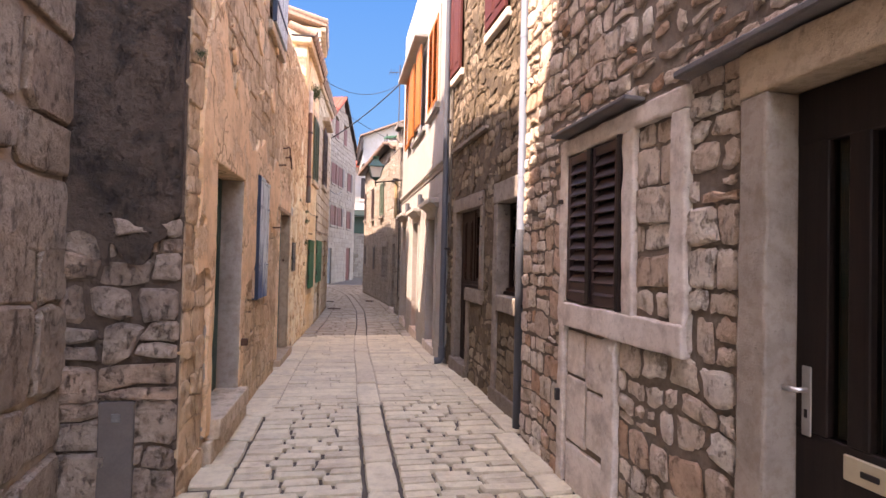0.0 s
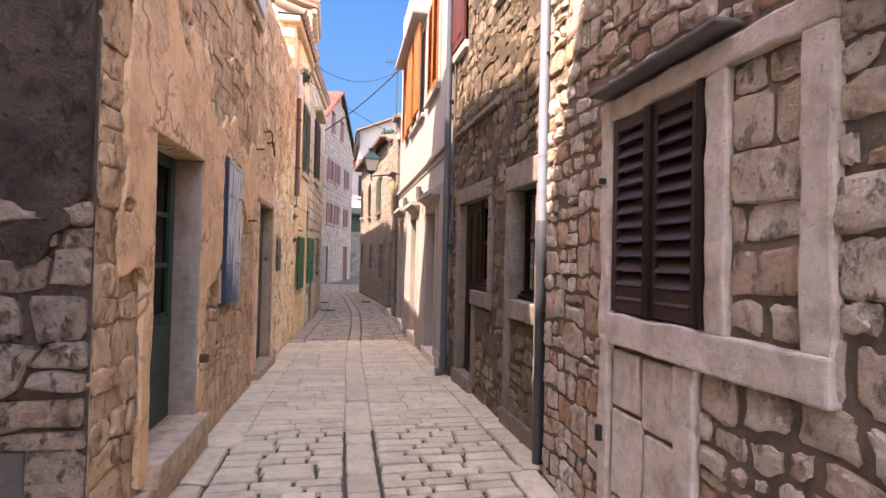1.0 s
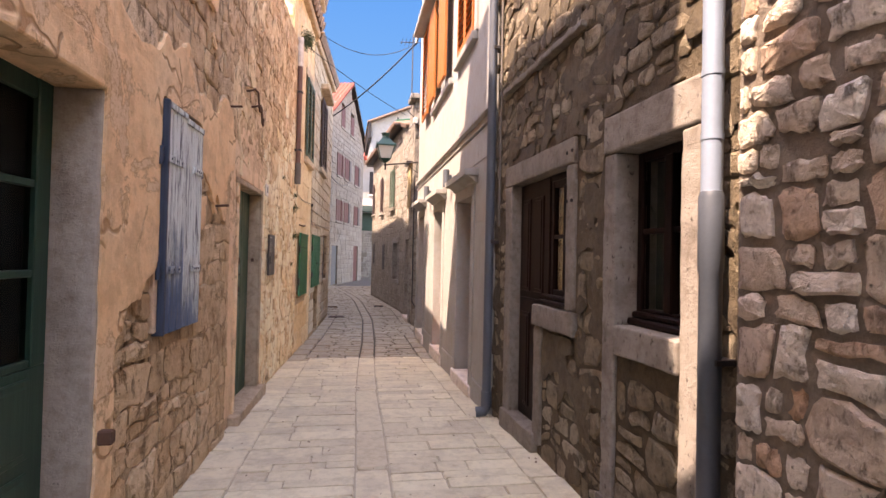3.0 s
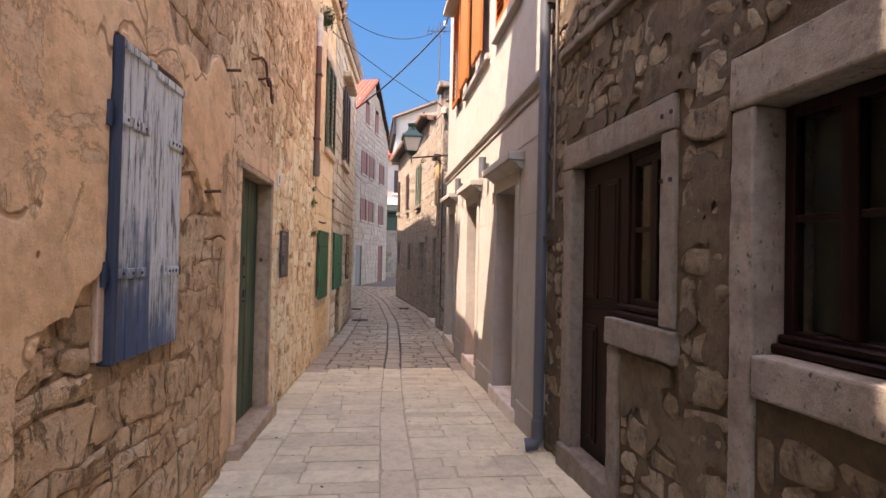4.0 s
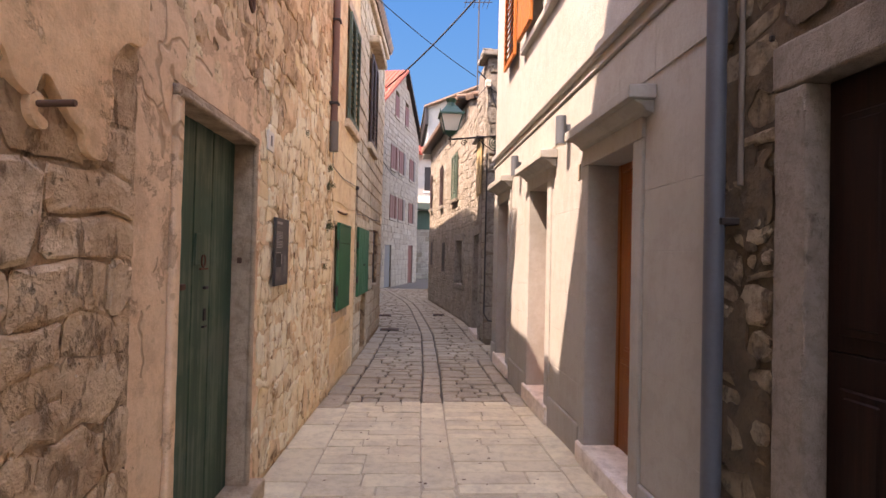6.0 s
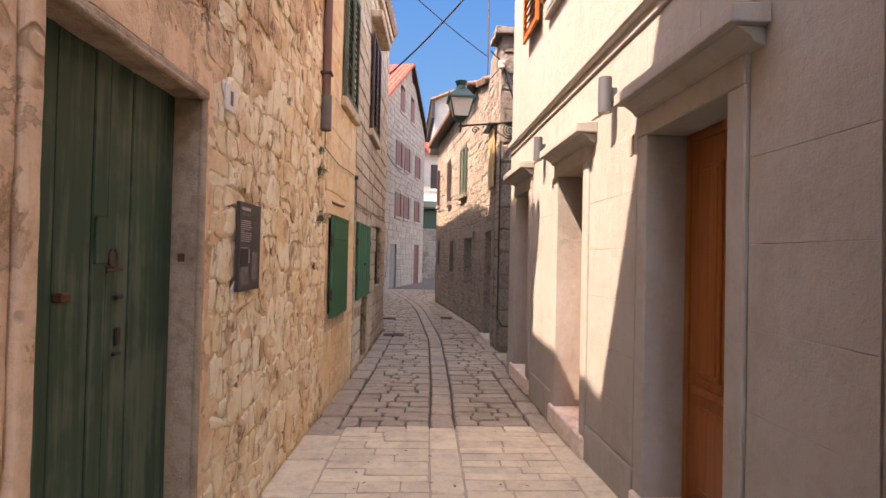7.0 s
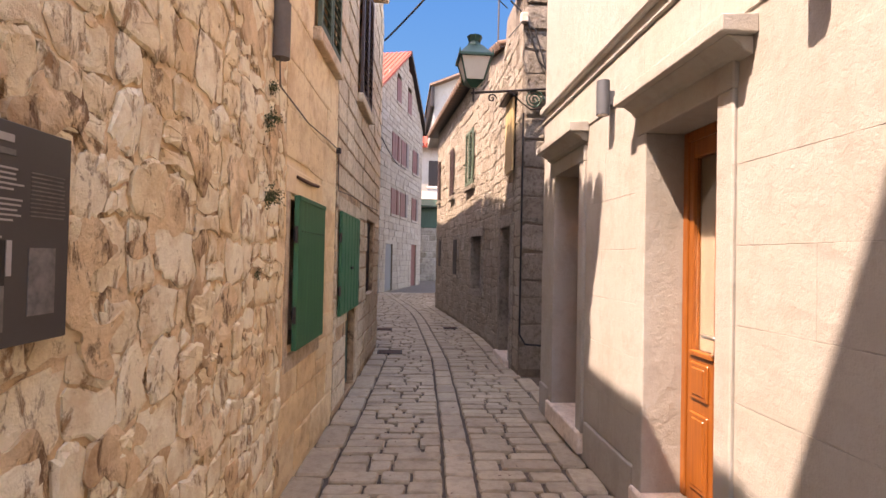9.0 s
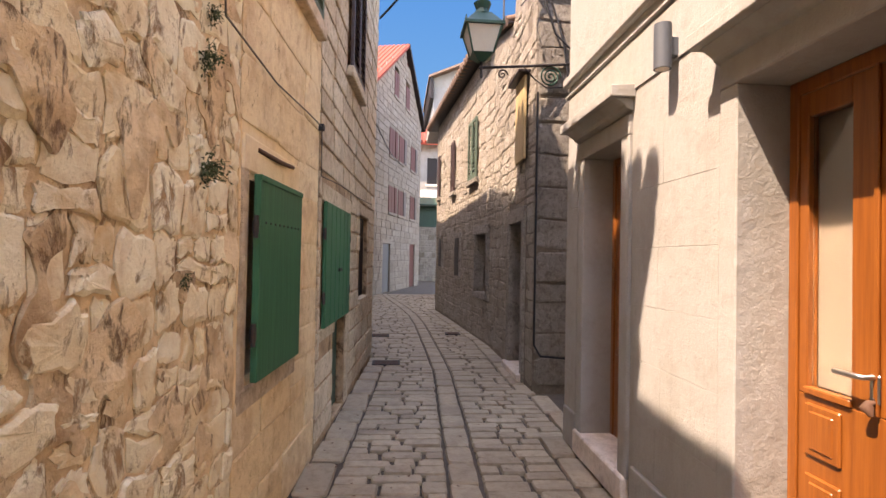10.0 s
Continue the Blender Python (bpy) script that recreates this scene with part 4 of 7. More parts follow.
def hinge(parent, face, s, n, z, mat, w=0.05, h=0.05):
    bm = box_bm(s - w / 2, s + w / 2, n, n + 0.025, z - h / 2, z + h / 2, 0.006)
    tube = tube_bm([(s - w / 2, n + 0.02, z - h * 0.8), (s - w / 2, n + 0.02, z + h * 0.8)], 0.013, 8)
    tmp = bpy.data.meshes.new("t")
    tube.to_mesh(tmp)
    tube.free()
    bm.from_mesh(tmp)
    bpy.data.meshes.remove(tmp)
    return bit("hinge", parent, mat, bm, face)


def panelled(parent, name, face, mat, s0, s1, n, z0, z1, panels, label="", thick=0.05):
    """A door leaf with raised panels: rows (a, b, c, d) as fractions."""
    leaf = slab(parent, name, face, mat, s0, s1, n - thick, n, z0, z1, 0.004, label)
    w, h = s1 - s0, z1 - z0
    for a, b, c, d in panels:
        bm = box_bm(s0 + a * w, s0 + b * w, n - 0.005, n + 0.012, z0 + c * h, z0 + d * h, 0.006)
        part("moulding", bm, mat, leaf, "", face.m)
        i = 0.025
        bm = box_bm(s0 + a * w + i, s0 + b * w - i, n - 0.004, n + 0.018, z0 + c * h + i, z0 + d * h - i, 0.008)
        part("panel", bm, mat, leaf, "", face.m)
    return leaf


def lever(parent, face, mat, s, n, z, way=1, plate=0.22):
    h = slab(parent, "door_handle", face, mat, s - 0.02, s + 0.02, n, n + 0.008, z - plate / 2, z + plate / 2, 0.004, "satin steel lever handle on a long plate")
    part("lever", tube_bm([(s, n, z + 0.04), (s, n + 0.05, z + 0.04), (s + way * 0.03, n + 0.055, z + 0.04), (s + way * 0.12, n + 0.05, z + 0.038)], 0.010, 8), mat, h, "", face.m)
    part("keyhole", box_bm(s - 0.006, s + 0.006, n + 0.006, n + 0.011, z - 0.06, z - 0.03, 0.002), M_IRON, h, "", face.m)
    return h


# ---- left side: sooty corner, peach house, ochre house ----
f = F_SOOT
sheet("plaster", wall_soot, f, M_PLASTER_DARK, 0, f.length, 1.5, 6.0, lambda s, z: z > 1.72 + 0.10 * math.sin(s * 9 + 1) - 0.12 * (s < 0.3) + 0.12 * fbm(s, z, 4, 1), n=0.045, cell=0.02, bumpy=0.016, seed=3)
M_METER = plain_mat("painted_sheet_brown", (0.15, 0.12, 0.10), (0.08, 0.062, 0.05), 0.7, 8, 0.2)
meter = thing("meter_box", (-1.3, 3.38, 0.0), "flat brown metal meter box set in the sooty wall", "meter box")
bit("box_door", meter, M_METER, box_bm(0.28, 0.47, -0.02, 0.05, 0.12, 0.72, 0.006), f)
bit("window", meter, M_PRINT_DIM, box_bm(0.35, 0.4, 0.048, 0.054, 0.6, 0.65, 0.002), f)

f = F_PEACH
H_PEACH = rows(f, (3.985, 4.895, 0, 2.43), (5.48, 6.14, 1.14, 2.42), (6.0, 6.85, 4.2, 5.3))
def peach_keep(s, z):
    y = f.a.y + s * f.u.y
    if in_holes(s, z, H_PEACH, 0.0):
        return False
    if y < 3.58 + 0.10 * fbm(s, z, 3.0, 8) + 0.06 * max(0.0, z - 2.2):
        return False
    lo = float(np.interp(y, [3.4, 3.9, 5.0, 5.35, 6.0, 6.3, 6.9], [1.55, 1.45, 1.35, 1.4, 1.3, 2.0, 2.15])) + 0.65 * fbm(s, z, 2.6, 4) + 0.16 * fbm(s, z, 11.0, 5)
    hi = float(np.interp(y, [3.4, 4.2, 4.9, 5.6, 7.0], [3.5, 3.2, 2.8, 2.75, 2.62])) + 0.45 * fbm(s, z, 2.2, 6)
    if 3.86 < y < 5.03 and 0.3 < z < 2.62 and (y < 3.99 or y > 4.89 or z > 2.4):
        return True
    return lo < z < hi or (z > 2 and fbm(s, z, 1.9, 12) > 0.34)
sheet("plaster", wall_peach, f, M_PLASTER_PEACH, 0.0, f.length, 0.25, 5.2, peach_keep, n=0.034, cell=0.018, bumpy=0.008, seed=5, label="peeling peach plaster")

M_FRAME_DOOR = stone_mat("grey_reveal_shaded_jamb", [(0.40, 0.33, 0.265), (0.43, 0.355, 0.285)], stain=(0.18, 0.138, 0.105), stain_amount=0.6, stain_scale=4, pits=0.3, bump=0.6, grain=18, grime=(0.78, 0.72, 0.66), gouge=0.25, gouge_at=0.40)
door_1 = thing("door_1", f.at(f.s(4.44), 0, 0.12), "dark green panelled door with glass panes in a plastered stone reveal", "door", kind="structure")
s0, s1 = f.s(4.0), f.s(4.88)
stone(door_1, "jamb", f, M_FRAME_DOOR, s0 - 0.13, s0, -0.3, 0.022, 0.3, 2.26, amount=0.004)
stone(door_1, "jamb", f, M_FRAME_DOOR, s1, s1 + 0.13, -0.3, 0.022, 0.3, 2.26, amount=0.004)
stone(door_1, "lintel", f, M_PLASTER_PEACH, s0 - 0.13, s1 + 0.13, -0.3, 0.037, 2.26, 2.44, amount=0.004)
stone(door_1, "threshold", f, M_FRAME_WARM, s0 - 0.03, s1 + 0.05, -0.3, 0.11, 0.27, 0.41, "worn stone doorstep", amount=0.012)
leaf = panelled(door_1, "door_leaf", f, M_GREEN_DARK, s0 + 0.0, s1 - 0.0, -0.16, 0.41, 1.13, [(0.12, 0.88, 0.1, 0.45), (0.12, 0.88, 0.52, 0.95)])
for a, b in ((s0, s0 + 0.09), (s1 - 0.09, s1)):
    slab(door_1, "stile", f, M_GREEN_DARK, a, b, -0.21, -0.16, 1.13, 2.26, 0.004)
for k in range(4):
    z = 1.13 + k * 0.35
    slab(door_1, "glazing_bar", f, M_GREEN_DARK, s0 + 0.09, s1 - 0.09, -0.205, -0.165, z, z + (0.03 if k < 3 else 0.08), 0.004)
for k in range(3):
    p = slab(door_1, "pane", f, M_GLASS_DIM, s0 + 0.09, s1 - 0.09, -0.188, -0.182, 1.16 + k * 0.35, 1.48 + k * 0.35, 0)
    p.visible_shadow = False
# Black sheet and dim glass stand in for the unlit room behind.
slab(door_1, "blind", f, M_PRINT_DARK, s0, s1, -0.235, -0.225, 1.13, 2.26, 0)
slab(door_1, "iron_hook", f, M_RUST, s1 + 0.02, s1 + 0.06, 0.03, 0.09, 0.78, 0.84, 0.006)
stone(wall_peach, "footing", f, M_FRAME_WARM, s0 - 0.1, s1 + 0.2, -0.2, 0.07, 0.05, 0.27, amount=0.015)

window_1 = thing("window_1", f.at(f.s(5.76), 0, 1.2), "closed plank shutters in worn blue and white paint", "window", kind="structure")
a, b, z0, z1 = f.s(5.52), f.s(6.115), 1.14, 2.41
mid = (a + b) / 2
for q0, q1 in ((a, mid - 0.006), (mid + 0.006, b)):
    k0 = 3
    leaf = None
    paint = M_BLUE_WHITE if q0 == a else M_WHITE_WORN
    for k in range(k0):
        w = (q1 - q0) / k0
        bm = box_bm(q0 + k * w + 0.0022, q0 + (k + 1) * w - 0.0022, 0.01, 0.043 + 0.002 * k, z0, z1 - (0.02 if q0 > a else 0), 0.003)
        if leaf is None:
            leaf = bit("shutter", window_1, paint, bm, f)
        else:
            part("plank", bm, paint, leaf, "", f.m)
    for z in (1.49, 2.1):
        e0, e1 = (q0 + 0.01, q1 - 0.05) if q0 == a else (q0 + 0.13, q1 - 0.01)
        part("strap", box_bm(e0, e1, 0.043, 0.054, z - 0.021, z + 0.021, 0.003), paint, leaf, "", f.m)
        for k in range(3):
            c = e0 + 0.04 + k * (e1 - e0 - 0.08) / 2
            part("rivet", box_bm(c - 0.007, c + 0.007, 0.052, 0.058, z - 0.007, z + 0.007, 0.003), M_BLUE, leaf, "", f.m)
    part("top_rail", box_bm(q0, q1, 0.005, 0.055, z1 - 0.035 - (0.02 if q0 > a else 0), z1 - (0.02 if q0 > a else 0), 0.004), paint, leaf, "", f.m)
slab(window_1, "backing", f, M_PRINT_DARK, a, b, -0.01, 0.012, z0, z1 - 0.02, 0)
slab(window_1, "shutter_edge", f, M_BLUE, a - 0.024, a, 0.0, 0.06, z0, z1, 0.004, "blue painted shutter edge")
for z in (1.49, 2.1):
    hinge(window_1, f, a - 0.025, 0.015, z, M_BLUE, 0.06, 0.06)
    hinge(window_1, f, b + 0.02, 0.015, z, M_BLUE, 0.06, 0.05)
stone(window_1, "lintel", f, M_FRAME_PEACH, a - 0.06, b + 0.05, -0.2, 0.03, 2.43, 2.56, amount=0.006)
slab(window_1, "jamb", f, M_FRAME_PEACH, b + 0.004, b + 0.05, -0.2, 0.03, 1.16, 2.43, 0.006)
slab(window_1, "jamb", f, M_FRAME_PEACH, a - 0.07, a - 0.026, -0.2, 0.028, 1.16, 2.43, 0.006)

window_2 = thing("window_2", f.at(f.s(6.4), 0, 4.2), "upper window with blue and white shutter boards", "window", kind="structure")
for q0, q1 in ((6.0, 6.42), (6.43, 6.85)):
    leaf = slab(window_2, "shutter", f, M_BLUE_WHITE, f.s(q0), f.s(q1), 0.05, 0.085, 4.22, 5.28, 0.004)
    for z in (4.45, 5.05):
        part("strap", box_bm(f.s(q0) + 0.02, f.s(q1) - 0.02, 0.085, 0.095, z - 0.02, z + 0.02, 0.003), M_BLUE, leaf, "", f.m)
slab(window_2, "shutter_edge", f, M_BLUE, f.s(5.97), f.s(6.0), 0.04, 0.09, 4.22, 5.28, 0.004)
slab(window_2, "sill", f, M_FRAME_WARM, f.s(5.9), f.s(6.95), -0.2, 0.06, 4.1, 4.2, 0.01)

f = F_OCHRE
door_2 = thing("door_2", f.at(f.s(7.83), 0, 0.12), "faded green plank door in a chipped stone frame", "door", kind="structure")
s0, s1 = f.s(7.35), f.s(8.29)
stone(door_2, "jamb", f, M_PLASTER_TAN, s0 - 0.04, s0 + 0.02, -0.35, 0.035, 0.1, 2.215, amount=0.003)
stone(door_2, "jamb", f, M_FRAME_EARTH, s1, s1 + 0.038, -0.35, 0.035, 0.17, 2.215)
stone(door_2, "lintel", f, M_FRAME_EARTH, s0 - 0.04, s1 + 0.038, -0.35, 0.037, 2.215, 2.262)
for p, q, c, d in ((s1 + 0.004, s1 + 0.004, 0.2, 2.22), (s0 - 0.03, s1 + 0.004, 2.222, 2.222)):
    bit("moulding", door_2, M_FRAME_EARTH, tube_bm([(p, 0.028, c), (q, 0.028, d)], 0.016, 10), f, label="rounded stone edge moulding")
stone(door_2, "threshold", f, M_FRAME_EARTH, s0 - 0.12, s1 + 0.12, -0.35, 0.10, 0.06, 0.18, "worn pale doorstep", amount=0.01)
leaf = None
cuts = [f.s(v) for v in (7.35, 7.587, 7.763, 7.845, 7.983, 8.29)]
for k, (p, q) in enumerate(zip(cuts, cuts[1:])):
    bm = box_bm(p + (0.004 if k == 3 else 0.0018), q - 0.0018, -0.14, -0.095 + (0.004, 0.0, 0.003, -0.002, 0.001)[k], 0.18, 2.22, 0.004)
    if leaf is None:
        leaf = bit("door_leaf", door_2, M_GREEN_OLD, bm, f)
    else:
        part("plank", bm, M_GREEN_OLD, leaf, "", f.m)
slab(door_2, "patch_board", f, M_GREEN_OLD, f.s(7.775), f.s(7.835), -0.093, -0.082, 1.50, 1.66, 0.003)
lock = slab(door_2, "lock", f, M_RUST, f.s(7.592), f.s(7.635), -0.095, -0.062, 1.385, 1.415, 0.005, "rusty iron lock stub")
c = f.s(7.87)
bit("latch_ring", door_2, M_RUST, tube_bm([(c + 0.022 * math.sin(v), -0.084, 1.52 + 0.032 * math.cos(v)) for v in (0.3, 1.0, 1.7, 2.4, 3.1, 3.8, 4.5, 5.2, 5.9)], 0.005, 6), f, label="old iron latch ring")
slab(door_2, "latch_bar", f, M_RUST, c - 0.03, c + 0.06, -0.095, -0.083, 1.474, 1.484, 0.002)
slab(door_2, "bolt", f, M_IRON, f.s(7.89), f.s(7.93), -0.095, -0.078, 1.372, 1.388, 0.004)
slab(door_2, "key_plate", f, M_IRON, f.s(7.905), f.s(7.935), -0.097, -0.088, 1.205, 1.27, 0.004, "worn iron keyhole plate")
slab(door_2, "nail", f, M_IRON, f.s(7.89), f.s(7.925), -0.095, -0.08, 1.172, 1.182, 0.002)
slab(door_2, "jamb_iron", f, M_RUST, s1 - 0.008, s1 + 0.01, -0.062, -0.036, 1.503, 1.538, 0.003)

M_ENAMEL = plain_mat("enamel_cream", (0.74, 0.70, 0.62), (0.58, 0.52, 0.43), 0.45, 12, 0.05)
sign = thing("house_sign", f.at(f.s(8.6), 0.02, 2.243), "small cream enamel house sign on the stone wall", "sign")
bit("plate", sign, M_ENAMEL, box_bm(f.s(8.537), f.s(8.66), 0.012, 0.028, 2.243, 2.372, 0.004), f)
bit("bar", sign, M_PRINT_DIM, box_bm(f.s(8.585), f.s(8.615), 0.027, 0.030, 2.275, 2.345, 0), f)

plaque = thing("information_plaque", f.at(f.s(8.9), 0.05, 1.34), "dark grey information plaque with two text columns", "plaque")
a, b, z0, z1 = f.s(8.715), f.s(9.04), 1.342, 1.815
bit("board", plaque, M_PLAQUE, box_bm(a, b, 0.022, 0.042, z0, z1, 0.002), f)
for q in (a + 0.05, b - 0.05):
    bit("spacer", plaque, M_IRON, box_bm(q - 0.02, q + 0.02, 0.0, 0.03, z0 + 0.2, z0 + 0.24, 0.002), f)
prng0 = random.Random(5)
def print_bar(x0, x1, zc, h, mat):
    bit("text_line", plaque, mat, box_bm(x0, x1, 0.042, 0.044, zc - h / 2, zc + h / 2), f)
print_bar(a + 0.025, a + 0.15, z1 - 0.035, 0.016, M_PRINT)
print_bar(a + 0.025, a + 0.155, z1 - 0.064, 0.013, M_PRINT_DIM)
for k in range(11):
    print_bar(a + 0.02, a + (0.18 - 0.03 * prng0.random() if k % 6 != 5 else 0.06), z1 - 0.098 - k * 0.0108, 0.0042, M_PRINT)
    print_bar(a + 0.20, a + 0.31 - 0.01 * prng0.random(), z1 - 0.098 - k * 0.0095, 0.003, M_PRINT_DIM)
print_bar(a + 0.02, a + 0.125, z1 - 0.242, 0.005, M_PRINT)
bit("picture", plaque, M_PRINT_DIM, box_bm(a + 0.02, a + 0.135, 0.042, 0.044, z0 + 0.035, z0 + 0.13), f)
bit("picture", plaque, M_PRINT_DARK, box_bm(a + 0.02, a + 0.135, 0.042, 0.044, z0 + 0.131, z0 + 0.225), f)
bit("picture", plaque, M_PRINT, box_bm(a + 0.138, a + 0.152, 0.042, 0.044, z0 + 0.15, z0 + 0.225), f)
bit("picture", plaque, M_PRINT_DIM, box_bm(a + 0.20, a + 0.28, 0.042, 0.044, z0 + 0.06, z0 + 0.21), f)

iron_bracket = thing("iron_bracket", f.at(f.s(8.1), 0.0, 3.1), "bent rusty iron hook in the stone wall", "hook")
for y0, y1, z in ((7.62, 7.92, 3.15), (7.8, 8.06, 3.05)):
    p, q = f.s(y0), f.s(y1)
    bit("rod", iron_bracket, M_RUST, tube_bm([(p, -0.01, z - 0.03), (p, 0.06, z - 0.02), (p + 0.02, 0.075, z), (p * 0.45 + q * 0.55, 0.075, z + 0.01), (p * 0.4 + q * 0.6, 0.075, z - 0.02), (p * 0.25 + q * 0.75, 0.075, z - 0.13), (q - 0.03, 0.075, z - 0.15), (q, 0.07, z - 0.12), (q, 0.07, z - 0.07)], 0.010, 8), f)
for (yy, zz, fc) in ((6.8, 2.74, F_PEACH), (6.48, 1.925, F_PEACH)):
    peg = thing("iron_peg", fc.at(fc.s(yy), 0, zz), "short rusty iron peg in the plaster", "peg")
    bit("rod", peg, M_RUST, tube_bm([(fc.s(yy), -0.02, zz), (fc.s(yy) + 0.01, 0.12, zz + 0.01)], 0.009, 6), fc)

# downpipe end between the ochre and the yellow house
pipe_l = thing("downpipe", F_OCHRE.at(F_OCHRE.s(10.75), 0.08, 2.7), "red-brown and grey rain downpipe ending above the street", "downpipe")
q = f.s(10.74)
bit("pipe", pipe_l, M_PIPE_RED, tube_bm([(q, 0.05, 2.95), (q, 0.05, 4.5)], 0.038, 12), f)
bit("spout", pipe_l, M_CABLE_PALE, tube_bm([(q, 0.05, 2.68), (q, 0.05, 3.0)], 0.05, 12), f)
bit("head", pipe_l, M_FRAME, tube_bm([(q, 0.05, 4.5), (q, 0.05, 4.95)], 0.045, 12), f)
for z in (3.2, 4.1):
    bit("clip", pipe_l, M_IRON, box_bm(q - 0.05, q + 0.05, -0.02, 0.10, z - 0.012, z + 0.012, 0.003), f)

# ---- left side: yellow house and ashlar house ----
f = F_YELLOW
window_3 = thing("window_3", f.at(f.s(11.6), 0, 0.92), "closed green plank shutter with iron hinges", "window", kind="structure")
a, b, z0, z1 = f.s(11.19), f.s(11.96), 0.91, 1.93
leaf = slab(window_3, "shutter", f, M_GREEN_SHUTTER, a, b, 0.03, 0.065, z0, z1, 0.004)
part("top_rail", box_bm(a, b, 0.028, 0.072, z1 - 0.02, z1 + 0.012, 0.004), M_GREEN_SHUTTER, leaf, "", f.m)
for k in range(9):
    c = a + 0.08 + k * (b - a - 0.16) / 8
    part("nail", box_bm(c - 0.006, c + 0.006, 0.064, 0.07, 1.70, 1.712, 0.002), M_IRON, leaf, "", f.m)
for z in (1.15, 1.68):
    hinge(window_3, f, a - 0.01, 0.035, z, M_IRON, 0.05, 0.07)
    hinge(window_3, f, b + 0.02, 0.03, z, M_IRON, 0.04, 0.05)
slab(window_3, "jamb", f, M_FRAME_WARM, a - 0.1, a - 0.015, -0.2, 0.012, z0 - 0.05, z1 + 0.05, 0.01)
slab(window_3, "sill", f, M_FRAME_WARM, a - 0.1, b + 0.1, -0.2, 0.014, z0 - 0.14, z0 - 0.02, 0.01)
slab(window_3, "lintel", f, M_PLASTER_YELLOW, a - 0.1, b + 0.1, -0.2, 0.015, z1 + 0.02, z1 + 0.2, 0.01)

crack = thing("iron_bar", f.at(f.s(11.6), 0, 2.1), "thin rusty iron bar over the green shutter", "bar")
bit("rod", crack, M_RUST, tube_bm([(f.s(11.28), 0.01, 2.08), (f.s(11.6), 0.03, 2.075), (f.s(11.92), 0.01, 2.10)], 0.014, 6), f)

window_4 = thing("window_4", f.at(f.s(12.3), 0, 3.25), "grey-green louvred shutters, slightly open", "window", kind="structure")
M_GREYGREEN = wood_mat("paint_grey_green", (0.10, 0.14, 0.10), (0.07, 0.10, 0.075), rough=0.65)
for q0, q1 in ((11.72, 12.1), (12.12, 12.5)):
    louvre_leaf(window_4, "shutter", f, M_GREYGREEN, f.s(q0), f.s(q1), 0.02, 3.3, 4.68, 16, label="")
slab(window_4, "sill", f, M_FRAME_WARM, f.s(11.66), f.s(12.56), -0.2, 0.07, 3.18, 3.29, 0.01)
slab(window_4, "lintel", f, M_FRAME_WARM, f.s(11.66), f.s(12.56), -0.2, 0.03, 4.71, 4.85, 0.01)

f = F_ASHLAR
door_3 = thing("door_3", f.at(f.s(13.5), 0, 0.02), "green plank shutters above a narrow dark green door", "door", kind="structure")
for q0, q1 in ((12.82, 13.43), (13.45, 14.06)):
    leaf = slab(door_3, "shutter", f, M_GREEN_SHUTTER, f.s(q0), f.s(q1), 0.012, 0.045, 0.95, 1.985, 0.004)
    for k in (1, 2):
        c = f.s(q0) + k * (f.s(q1) - f.s(q0)) / 3
        part("batten", box_bm(c - 0.006, c + 0.006, 0.044, 0.049, 0.97, 1.97, 0.002), M_GREEN_SHUTTER, leaf, "", f.m)
for z in (1.2, 1.72):
    hinge(door_3, f, f.s(12.81), 0.018, z, M_IRON, 0.05, 0.06)
    hinge(door_3, f, f.s(14.07), 0.018, z, M_IRON, 0.04, 0.05)
slab(door_3, "door_leaf", f, M_GREEN_DARK, f.s(13.43), f.s(14.01), -0.12, -0.07, 0.03, 0.97, 0.004)
slab(door_3, "lintel", f, M_STONE_CREAM, f.s(12.74), f.s(14.24), -0.25, 0.018, 1.99, 2.14, 0.01)
slab(door_3, "jamb", f, M_STONE_CREAM, f.s(14.09), f.s(14.24), -0.25, 0.018, 0.0, 1.985, 0.01)
slab(door_3, "sill", f, M_STONE_CREAM, f.s(12.74), f.s(13.4), -0.25, 0.02, 0.84, 0.94, 0.01)
slab(door_3, "bolt", f, M_IRON, f.s(13.38), f.s(13.52), 0.045, 0.062, 1.4, 1.43, 0.004)
window_5 = thing("window_5", f.at(f.s(15.4), 0, 1.0), "small closed brown board window", "window", kind="structure")
slab(window_5, "shutter", f, M_BROWN, f.s(15.06), f.s(15.81), -0.1, -0.05, 1.01, 2.05, 0.004)
slab(window_5, "sill", f, M_STONE_CREAM, f.s(14.98), f.s(15.9), -0.2, 0.03, 0.9, 1.01, 0.01)
slab(window_5, "lintel", f, M_STONE_CREAM, f.s(14.98), f.s(15.9), -0.2, 0.018, 2.06, 2.2, 0.01)
window_6 = thing("window_6", f.at(f.s(14.3), 0, 3.5), "dark brown louvred upper shutters", "window", kind="structure")
for q0, q1 in ((13.9, 14.35), (14.37, 14.82)):
    louvre_leaf(window_6, "shutter", f, M_LOUVRE, f.s(q0), f.s(q1), 0.03, 3.49, 5.0, 16)
slab(window_6, "sill", f, M_STONE_CREAM, f.s(13.82), f.s(14.9), -0.2, 0.08, 3.37, 3.48, 0.01)
slab(window_6, "hood", f, M_FRAME_WARM, f.s(13.7), f.s(15.0), -0.1, 0.2, 5.12, 5.24, 0.02)

